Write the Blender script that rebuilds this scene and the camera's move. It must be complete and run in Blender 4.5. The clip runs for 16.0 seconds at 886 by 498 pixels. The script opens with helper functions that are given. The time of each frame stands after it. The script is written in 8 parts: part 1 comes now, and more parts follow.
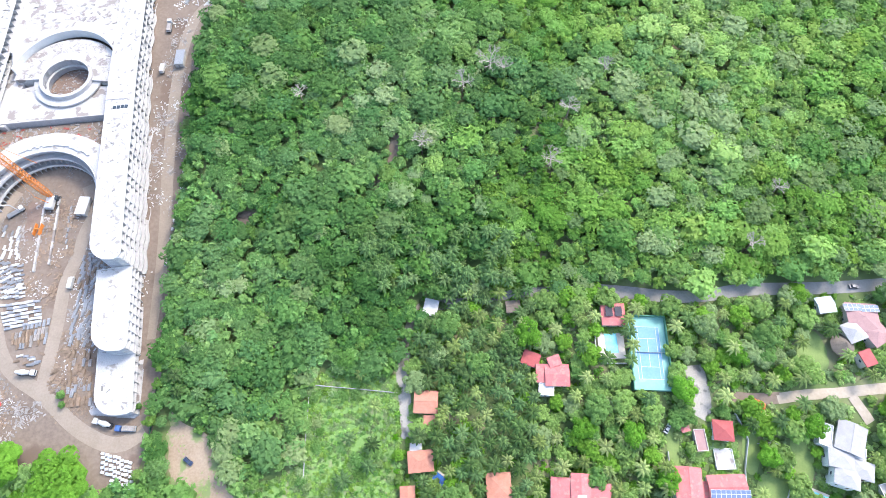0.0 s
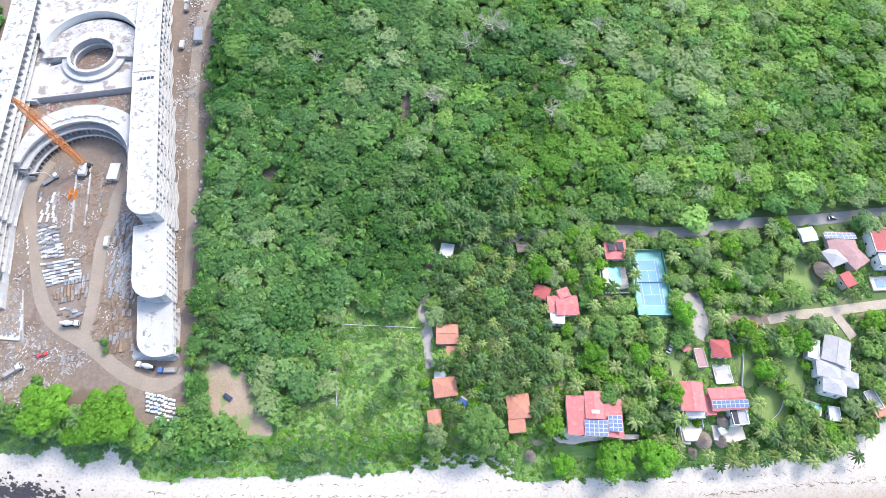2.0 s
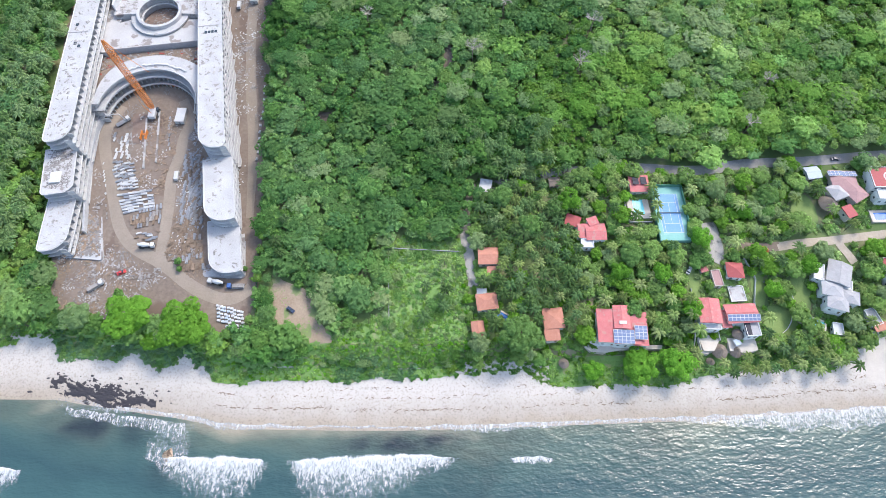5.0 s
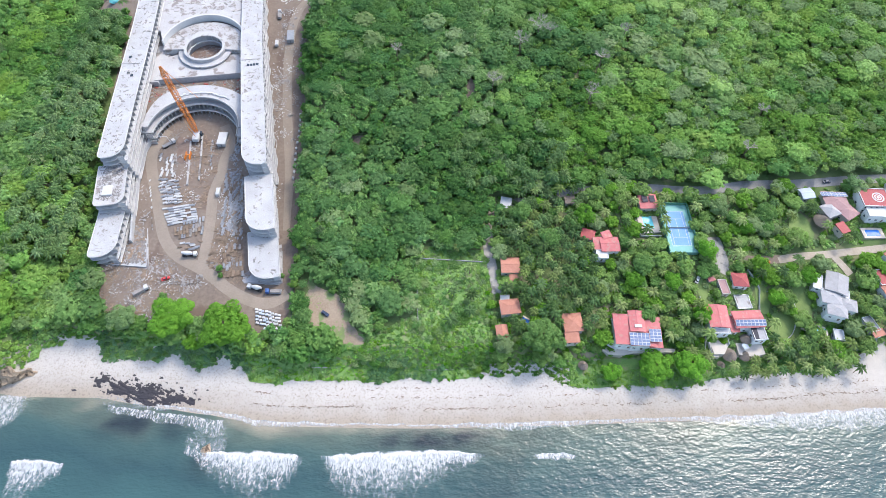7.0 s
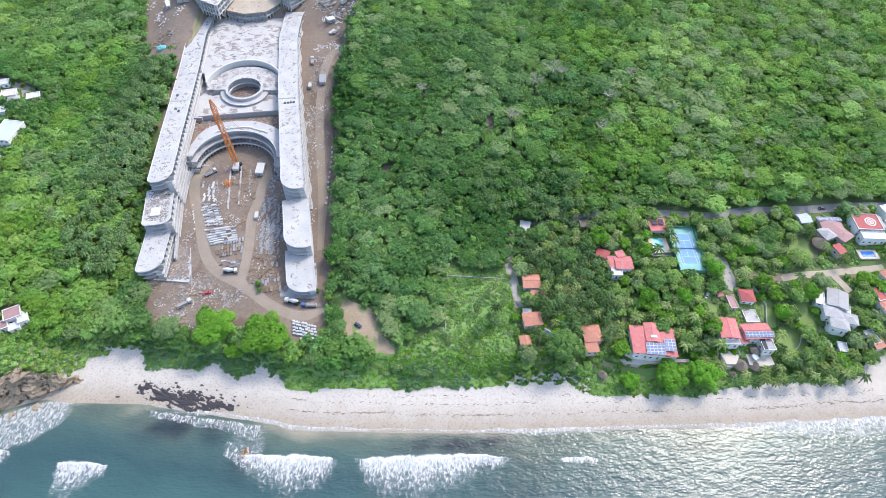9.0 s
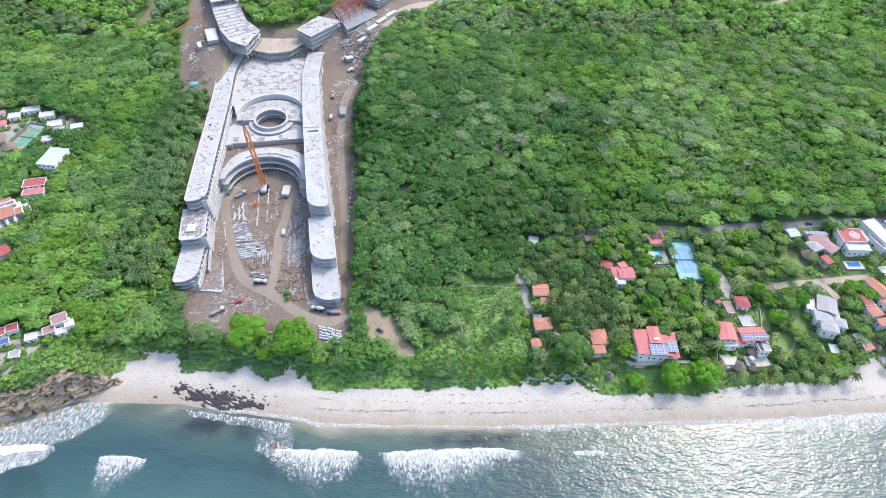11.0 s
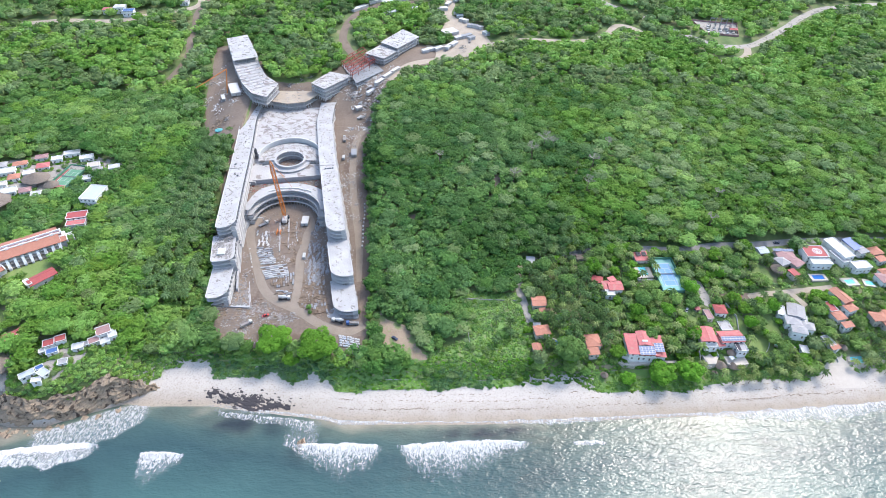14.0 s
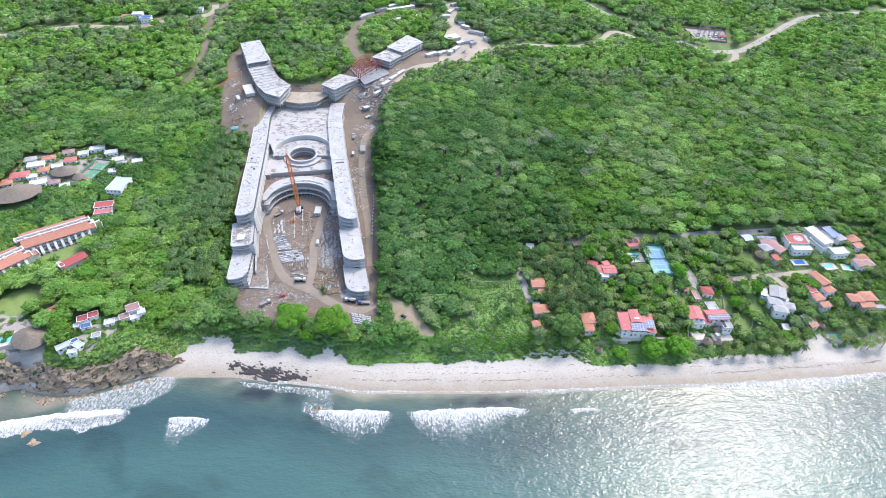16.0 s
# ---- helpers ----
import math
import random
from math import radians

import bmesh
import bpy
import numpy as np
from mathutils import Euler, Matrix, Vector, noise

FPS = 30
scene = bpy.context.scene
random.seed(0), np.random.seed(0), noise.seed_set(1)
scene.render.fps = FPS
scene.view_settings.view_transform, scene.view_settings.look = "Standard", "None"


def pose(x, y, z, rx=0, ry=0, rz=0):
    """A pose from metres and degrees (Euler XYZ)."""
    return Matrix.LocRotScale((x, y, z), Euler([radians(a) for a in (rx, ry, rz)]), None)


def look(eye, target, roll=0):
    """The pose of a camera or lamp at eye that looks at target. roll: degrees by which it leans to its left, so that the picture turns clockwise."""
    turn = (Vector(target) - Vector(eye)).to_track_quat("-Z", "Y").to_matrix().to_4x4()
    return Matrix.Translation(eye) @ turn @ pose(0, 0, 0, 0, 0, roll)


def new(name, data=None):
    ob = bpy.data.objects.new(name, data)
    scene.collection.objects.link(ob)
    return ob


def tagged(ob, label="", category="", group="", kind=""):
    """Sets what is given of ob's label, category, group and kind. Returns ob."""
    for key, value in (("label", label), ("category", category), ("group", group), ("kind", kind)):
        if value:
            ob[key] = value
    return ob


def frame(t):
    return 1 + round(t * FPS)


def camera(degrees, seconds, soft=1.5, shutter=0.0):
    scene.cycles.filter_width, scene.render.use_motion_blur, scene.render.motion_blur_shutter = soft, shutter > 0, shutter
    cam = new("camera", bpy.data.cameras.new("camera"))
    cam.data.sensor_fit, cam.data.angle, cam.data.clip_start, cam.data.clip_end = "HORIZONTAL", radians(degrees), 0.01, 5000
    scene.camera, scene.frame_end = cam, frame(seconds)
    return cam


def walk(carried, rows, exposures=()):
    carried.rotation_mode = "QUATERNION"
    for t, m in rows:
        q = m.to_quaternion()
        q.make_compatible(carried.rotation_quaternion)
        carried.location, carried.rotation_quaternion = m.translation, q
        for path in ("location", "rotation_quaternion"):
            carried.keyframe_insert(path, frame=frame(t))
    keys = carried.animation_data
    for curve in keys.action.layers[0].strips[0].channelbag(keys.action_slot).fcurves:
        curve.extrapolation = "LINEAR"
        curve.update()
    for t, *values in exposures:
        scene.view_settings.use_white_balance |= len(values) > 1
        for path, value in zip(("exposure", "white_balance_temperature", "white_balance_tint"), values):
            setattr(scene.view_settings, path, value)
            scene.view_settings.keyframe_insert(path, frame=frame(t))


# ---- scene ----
cam = camera(73.1, 16.0, 0.75)
PATH = [
    (0, (-8.595, -16.664, 282.879), (-8.593, -15.817, 281.067), 0.9),
    (0.5, (-11.734, -26.385, 284.317), (-11.714, -25.527, 282.51), 1.0),
    (1, (-15.131, -35.718, 285.867), (-15.1, -34.852, 284.064), 1.1),
    (1.5, (-18.614, -44.813, 287.464), (-18.574, -43.942, 285.664), 1.2),
    (2, (-22.242, -53.576, 288.953), (-22.196, -52.7, 287.156), 1.4),
    (2.5, (-25.766, -62.003, 290.257), (-25.716, -61.12, 288.464), 1.6),
    (3, (-29.431, -70.424, 291.762), (-29.38, -69.537, 289.97), 1.8),
    (3.5, (-33.091, -78.82, 293.223), (-33.04, -77.928, 291.433), 1.8),
    (4, (-36.875, -87.056, 294.441), (-36.823, -86.161, 292.653), 2.0),
    (4.2, (-38.48, -90.23, 294.696), (-38.432, -89.336, 292.907), 1.7),
    (6.3, (-56.971, -123.681, 302.189), (-56.909, -122.687, 300.454), 2.5),
    (6.5, (-58.816, -127.046, 302.417), (-58.748, -126.029, 300.696), 2.7),
    (7, (-63.486, -135.887, 303.167), (-63.414, -134.812, 301.482), 2.8),
    (7.5, (-68.061, -144.677, 303.939), (-67.987, -143.545, 302.292), 2.7),
    (8, (-72.755, -153.115, 304.857), (-72.676, -151.937, 303.243), 2.8),
    (8.5, (-77.174, -161.318, 305.771), (-77.092, -160.105, 304.183), 2.8),
    (9, (-81.06, -169.544, 306.777), (-80.977, -168.3, 305.213), 2.9),
    (11.3, (-93.65, -208.126, 313.767), (-93.564, -206.746, 312.323), 2.3),
    (11.5, (-94.69, -211.375, 313.956), (-94.598, -209.982, 312.524), 2.4),
    (12, (-97.328, -220.032, 314.863), (-97.227, -218.61, 313.46), 2.3),
    (12.5, (-99.566, -228.862, 316.069), (-99.459, -227.415, 314.692), 2.3),
    (13, (-101.822, -237.412, 317.474), (-101.709, -235.945, 316.119), 2.3),
    (13.5, (-103.82, -246.012, 318.951), (-103.703, -244.525, 317.618), 2.2),
    (14, (-105.685, -254.655, 320.293), (-105.567, -253.146, 318.985), 2.2),
    (14.5, (-107.339, -263.606, 321.606), (-107.219, -262.085, 320.313), 2.2),
    (15, (-109.129, -272.511, 322.783), (-109.007, -270.982, 321.499), 2.2),
    (15.5, (-111.043, -281.244, 323.847), (-110.921, -279.714, 322.565), 2.2),
    (16, (-112.915, -289.677, 324.623), (-112.791, -288.143, 323.345), 2.3),
]
walk(cam, [(t, look(eye, target, roll)) for t, eye, target, roll in PATH],
     exposures=[(0, 1.98), (1.5, 1.86), (3.5, 1.60), (6.5, 1.46), (16, 1.48)])

# ---- world and sun ----
SUN_EL, SUN_AZ = 52.0, 47.0
world = bpy.data.worlds.new("world")
scene.world = world
world.use_nodes = True
sky = world.node_tree.nodes.new("ShaderNodeTexSky")
sky.sky_type, sky.sun_disc = "NISHITA", False
sky.sun_elevation, sky.sun_rotation = radians(SUN_EL), radians(SUN_AZ)
sky.dust_density, sky.air_density = 2.2, 1.0
backing = world.node_tree.nodes["Background"]
backing.inputs["Strength"].default_value = 0.163
world.node_tree.links.new(sky.outputs["Color"], backing.inputs["Color"])
lamp = bpy.data.lights.new("sun", "SUN")
lamp.energy, lamp.angle, lamp.color = 1.0, radians(11), (1.0, 0.96, 0.9)
sun_way = Vector((math.sin(radians(SUN_AZ)) * math.cos(radians(SUN_EL)), math.cos(radians(SUN_AZ)) * math.cos(radians(SUN_EL)), math.sin(radians(SUN_EL))))
new("sun", lamp).matrix_world = look(tuple(sun_way * 600), (0, 0, 0))


# ---- materials ----
def material(name, low, high, scale=0.5, rough=0.8, bump=0.0, fine=6.0, metal=0.0, rnd=0.0, spots=None, spot_scale=0.3, spot_edge=0.62, local=False, vary=0.25, leafy=False):
    """Two-scale mottled surface: a broad and a fine noise mix two colours, spots add a third; rnd varies it by object and island."""
    m = bpy.data.materials.new(name)
    m.use_nodes = True
    n, l = m.node_tree.nodes, m.node_tree.links
    out = n["Principled BSDF"]
    out.inputs["Roughness"].default_value, out.inputs["Metallic"].default_value = rough, metal
    if local:
        where = n.new("ShaderNodeTexCoord").outputs["Object"]
    else:
        where = n.new("ShaderNodeNewGeometry").outputs["Position"]

    def noise_at(s, detail):
        t = n.new("ShaderNodeTexNoise")
        t.inputs["Scale"].default_value, t.inputs["Detail"].default_value = s, detail
        l.new(where, t.inputs["Vector"])
        return t.outputs["Fac"]
    broad, small = noise_at(scale, 3), noise_at(scale * fine, 4)
    mix = n.new("ShaderNodeMath")
    mix.operation = "MULTIPLY_ADD"
    mix.inputs[1].default_value = 0.5
    l.new(small, mix.inputs[0])
    half = n.new("ShaderNodeMath")
    half.operation = "MULTIPLY"
    half.inputs[1].default_value = 0.5
    l.new(broad, half.inputs[0])
    l.new(half.outputs[0], mix.inputs[2])
    ramp = n.new("ShaderNodeValToRGB")
    ramp.color_ramp.elements[0].position, ramp.color_ramp.elements[1].position = 0.5 - vary, 0.5 + vary
    ramp.color_ramp.elements[0].color, ramp.color_ramp.elements[1].color = (*low, 1), (*high, 1)
    l.new(mix.outputs[0], ramp.inputs["Fac"])
    colour = ramp.outputs["Color"]
    if spots:
        sr = n.new("ShaderNodeValToRGB")
        sr.color_ramp.elements[0].position, sr.color_ramp.elements[1].position = spot_edge, spot_edge + 0.06
        l.new(noise_at(spot_scale, 5), sr.inputs["Fac"])
        sm = n.new("ShaderNodeMix")
        sm.data_type = "RGBA"
        l.new(sr.outputs["Color"], sm.inputs[0])
        l.new(colour, sm.inputs[6])
        sm.inputs[7].default_value = (*spots, 1)
        colour = sm.outputs[2]
    if rnd:
        isl, oi = n.new("ShaderNodeNewGeometry").outputs["Random Per Island"], n.new("ShaderNodeObjectInfo").outputs["Random"]
        add = n.new("ShaderNodeMath")
        l.new(isl, add.inputs[0])
        l.new(oi, add.inputs[1])
        span = n.new("ShaderNodeMapRange")
        span.inputs["From Max"].default_value = 2.0
        span.inputs["To Min"].default_value, span.inputs["To Max"].default_value = 1 - rnd, 1 + rnd
        l.new(add.outputs[0], span.inputs["Value"])
        hs = n.new("ShaderNodeHueSaturation")
        l.new(span.outputs[0], hs.inputs["Value"])
        if leafy:
            # each crown has a tint of its own
            for attr, socket, gain, base in (("tint", "Value", 0.25, 1.0), ("hue", "Hue", 0.010, 0.496), ("tint", "Saturation", -0.10, 1.0)):
                at = n.new("ShaderNodeAttribute")
                at.attribute_name = attr
                ma = n.new("ShaderNodeMath")
                ma.operation = "MULTIPLY_ADD"
                ma.inputs[1].default_value, ma.inputs[2].default_value = gain, base
                l.new(at.outputs["Fac"], ma.inputs[0])
                if socket == "Value":
                    both = n.new("ShaderNodeMath")
                    both.operation = "MULTIPLY"
                    l.new(ma.outputs[0], both.inputs[0])
                    l.new(span.outputs[0], both.inputs[1])
                    l.new(both.outputs[0], hs.inputs["Value"])
                else:
                    l.new(ma.outputs[0], hs.inputs[socket])
        l.new(colour, hs.inputs["Color"])
        colour = hs.outputs["Color"]
    l.new(colour, out.inputs["Base Color"])
    if leafy:
        out.inputs["Specular IOR Level"].default_value = 0.15
        # leaves let some light through
        glow = n.new("ShaderNodeBsdfTranslucent")
        l.new(colour, glow.inputs["Color"])
        both = n.new("ShaderNodeMixShader")
        both.inputs[0].default_value = 0.42
        l.new(out.outputs[0], both.inputs[1])
        l.new(glow.outputs[0], both.inputs[2])
        l.new(both.outputs[0], n["Material Output"].inputs["Surface"])
    if bump:
        b = n.new("ShaderNodeBump")
        b.inputs["Strength"].default_value, b.inputs["Distance"].default_value = 0.6, bump
        l.new(small, b.inputs["Height"])
        l.new(b.outputs["Normal"], out.inputs["Normal"])
    return m


LEAF = [material("leaf_mid", (0.098, 0.205, 0.054), (0.176, 0.340, 0.092), 0.06, 0.7, rnd=0.30, fine=24, leafy=True),
        material("leaf_deep", (0.066, 0.152, 0.048), (0.120, 0.254, 0.074), 0.06, 0.7, rnd=0.30, fine=24, leafy=True),
        material("leaf_bright", (0.145, 0.278, 0.058), (0.228, 0.398, 0.092), 0.06, 0.7, rnd=0.30, fine=24, leafy=True),
        material("leaf_grey", (0.148, 0.236, 0.092), (0.232, 0.340, 0.138), 0.06, 0.7, rnd=0.28, fine=24, leafy=True)]
VIVID = material("leaf_vivid", (0.105, 0.270, 0.030), (0.190, 0.410, 0.052), 0.06, 0.7, rnd=0.32, fine=24, leafy=True)
GARDEN = material("leaf_garden", (0.170, 0.300, 0.085), (0.275, 0.430, 0.130), 0.06, 0.7, rnd=0.36, fine=24, leafy=True)
OLIVE = material("leaf_olive", (0.100, 0.200, 0.090), (0.165, 0.295, 0.125), 0.06, 0.7, rnd=0.25, fine=24, leafy=True)
PALM_LEAF = material("palm_leaf", (0.052, 0.112, 0.040), (0.150, 0.245, 0.085), 0.3, 0.6, rnd=0.5, leafy=True)
PALM_PALE = material("pale_palm_leaf", (0.120, 0.200, 0.058), (0.270, 0.370, 0.125), 0.3, 0.6, rnd=0.45, leafy=True)
BARK = material("bark", (0.10, 0.075, 0.055), (0.22, 0.18, 0.14), 1.5, 0.9, bump=0.05)
TWIG = material("bare_twigs", (0.27, 0.24, 0.205), (0.42, 0.38, 0.335), 1.0, 0.9, rnd=0.2)
GRASS = material("rough_grass", (0.076, 0.158, 0.036), (0.165, 0.275, 0.072), 0.16, 0.85, bump=0.2, rnd=0.35, fine=9, spots=(0.17, 0.20, 0.085), spot_scale=0.2, spot_edge=0.58)
CLEARING = material("worn_clearing", (0.215, 0.160, 0.110), (0.345, 0.275, 0.205), 0.12, 0.95, bump=0.1, fine=9, spots=(0.165, 0.215, 0.085), spot_scale=0.13, spot_edge=0.52)
PAVING = material("worn_paving", (0.24, 0.22, 0.195), (0.40, 0.37, 0.33), 0.2, 0.9, fine=8, spots=(0.16, 0.15, 0.13), spot_scale=0.2, spot_edge=0.55)
TRACK = material("rutted_earth", (0.195, 0.158, 0.122), (0.285, 0.238, 0.192), 0.12, 0.95, bump=0.1, fine=10)
PIT = material("dark_mud", (0.115, 0.078, 0.062), (0.235, 0.172, 0.138), 0.3, 0.95, bump=0.1)
LAWN = material("lawn", (0.12, 0.185, 0.05), (0.215, 0.285, 0.09), 0.2, 0.9, bump=0.05)
DIRT = material("dirt", (0.118, 0.088, 0.068), (0.235, 0.187, 0.150), 0.05, 0.95, bump=0.15, fine=14, spots=(0.135, 0.098, 0.075), spot_scale=0.06, spot_edge=0.60)
PALE_DIRT = material("pale_dirt_road", (0.27, 0.225, 0.175), (0.43, 0.37, 0.30), 0.09, 0.95, bump=0.08, fine=9)
ROAD = material("old_asphalt", (0.185, 0.176, 0.168), (0.310, 0.295, 0.280), 0.12, 0.9, bump=0.03, fine=10)
CONCRETE = material("pale_concrete", (0.30, 0.29, 0.285), (0.46, 0.45, 0.44), 0.10, 0.85, bump=0.02, fine=14, spots=(0.215, 0.19, 0.175), spot_scale=0.16, spot_edge=0.55)
ROOF_WHITE = material("white_roof_screed", (0.275, 0.272, 0.270), (0.455, 0.452, 0.448), 0.10, 0.8, bump=0.02, fine=18, spots=(0.225, 0.210, 0.196), spot_scale=0.24, spot_edge=0.62)
SLAB_EDGE = material("raw_concrete", (0.30, 0.30, 0.305), (0.47, 0.47, 0.47), 0.4, 0.85, rnd=0.15)
CORE = material("shaded_blockwork", (0.29, 0.285, 0.285), (0.45, 0.44, 0.44), 0.5, 0.9)
STEEL_RED = material("red_oxide_steel", (0.211, 0.033, 0.023), (0.304, 0.059, 0.040), 1, 0.6)
STEEL = material("galvanised_steel", (0.198, 0.211, 0.224), (0.343, 0.350, 0.363), 1.2, 0.5, metal=0.4, rnd=0.3)
CRANE = material("crane_orange", (0.475, 0.132, 0.020), (0.581, 0.211, 0.040), 0.6, 0.5)
WHITE = material("white_paint", (0.40, 0.40, 0.395), (0.52, 0.52, 0.515), 0.3, 0.7)
HOUSE_WHITE = material("whitewash", (0.60, 0.60, 0.59), (0.74, 0.74, 0.73), 0.4, 0.8, bump=0.01, spots=(0.52, 0.51, 0.49), spot_scale=0.5, spot_edge=0.6)
CREAM = material("cream_render", (0.409, 0.363, 0.310), (0.515, 0.469, 0.409), 0.4, 0.85)
RED_TILE = material("coral_red_roof", (0.345, 0.082, 0.084), (0.480, 0.160, 0.156), 0.4, 0.75, bump=0.05, fine=7, rnd=0.1, spots=(0.36, 0.17, 0.15), spot_scale=0.5, spot_edge=0.56)
ORANGE_TILE = material("terracotta_roof", (0.300, 0.118, 0.078), (0.430, 0.200, 0.140), 0.6, 0.8, bump=0.05, fine=5, rnd=0.12)
DARKRED_TILE = material("maroon_roof", (0.255, 0.045, 0.048), (0.360, 0.085, 0.082), 0.6, 0.75, bump=0.05, rnd=0.1)
GREY_TILE = material("grey_roof", (0.235, 0.228, 0.232), (0.36, 0.355, 0.36), 0.5, 0.8, bump=0.05, rnd=0.12)
MAUVE_TILE = material("mauve_roof", (0.238, 0.132, 0.132), (0.330, 0.205, 0.198), 0.5, 0.8, rnd=0.1)
THATCH = material("palm_thatch", (0.112, 0.089, 0.073), (0.224, 0.185, 0.152), 0.7, 0.95, bump=0.08, fine=7)
SOLAR = material("solar_cells", (0.075, 0.115, 0.21), (0.13, 0.18, 0.30), 0.6, 0.55)
BLACK_PANEL = material("black_solar_mat", (0.012, 0.012, 0.02), (0.03, 0.03, 0.045), 1.0, 0.7)
SAND = material("dry_sand", (0.40, 0.36, 0.315), (0.50, 0.46, 0.41), 0.3, 0.95, bump=0.05, fine=6)
GLASS = material("dark_window_glass", (0.02, 0.03, 0.04), (0.05, 0.07, 0.09), 0.5, 0.12)
POOL = material("pool_water", (0.10, 0.50, 0.58), (0.22, 0.66, 0.70), 0.5, 0.08)
POOL_BLUE = material("deep_pool_water", (0.02, 0.10, 0.42), (0.05, 0.20, 0.55), 0.5, 0.08)
COURT_GREEN = material("court_surround", (0.145, 0.343, 0.310), (0.211, 0.409, 0.370), 0.2, 0.8, spots=(0.238, 0.409, 0.383), spot_scale=0.3)
COURT_DEEP = material("deep_green_court", (0.075, 0.20, 0.12), (0.12, 0.27, 0.17), 0.2, 0.8)
COURT_BLUE = material("court_blue", (0.112, 0.244, 0.436), (0.172, 0.317, 0.488), 0.2, 0.8)
COURT_RED = material("court_red", (0.264, 0.086, 0.079), (0.330, 0.125, 0.112), 0.3, 0.8)
ROCK = material("brown_cliff_rock", (0.150, 0.108, 0.072), (0.400, 0.310, 0.218), 0.30, 0.95, bump=0.3, fine=7, rnd=0.2, spots=(0.07, 0.05, 0.036), spot_scale=0.35, spot_edge=0.56)
WET_ROCK = material("wet_black_rock", (0.013, 0.012, 0.015), (0.045, 0.038, 0.042), 0.8, 0.6, bump=0.1)
TARP = material("turquoise_tarp", (0.066, 0.317, 0.330), (0.132, 0.409, 0.409), 0.8, 0.5)
BLUE_PAINT = material("blue_paint", (0.033, 0.079, 0.224), (0.059, 0.132, 0.317), 0.8, 0.5)
PALE_BLUE = material("pale_blue_roof", (0.330, 0.383, 0.436), (0.422, 0.462, 0.502), 0.3, 0.7)
RUBBLE = material("rubble", (0.165, 0.150, 0.140), (0.340, 0.322, 0.305), 0.4, 0.95, rnd=0.45)
TIMBER = material("formwork_timber", (0.130, 0.090, 0.060), (0.262, 0.195, 0.142), 0.6, 0.85, rnd=0.35)
RUBBER = material("dark_rubber", (0.015, 0.015, 0.017), (0.035, 0.035, 0.04), 1, 0.7)
CAR_BLUE = material("dark_blue_car_paint", (0.015, 0.025, 0.06), (0.03, 0.05, 0.10), 1, 0.3)
CAR_RED = material("red_car_paint", (0.45, 0.03, 0.03), (0.60, 0.06, 0.05), 1, 0.35)
FENCE = material("green_mesh_fence", (0.05, 0.16, 0.10), (0.09, 0.24, 0.16), 1, 0.8)
FLOWER = material("orange_blossom", (0.42, 0.10, 0.02), (0.60, 0.20, 0.05), 0.8, 0.7, rnd=0.4)


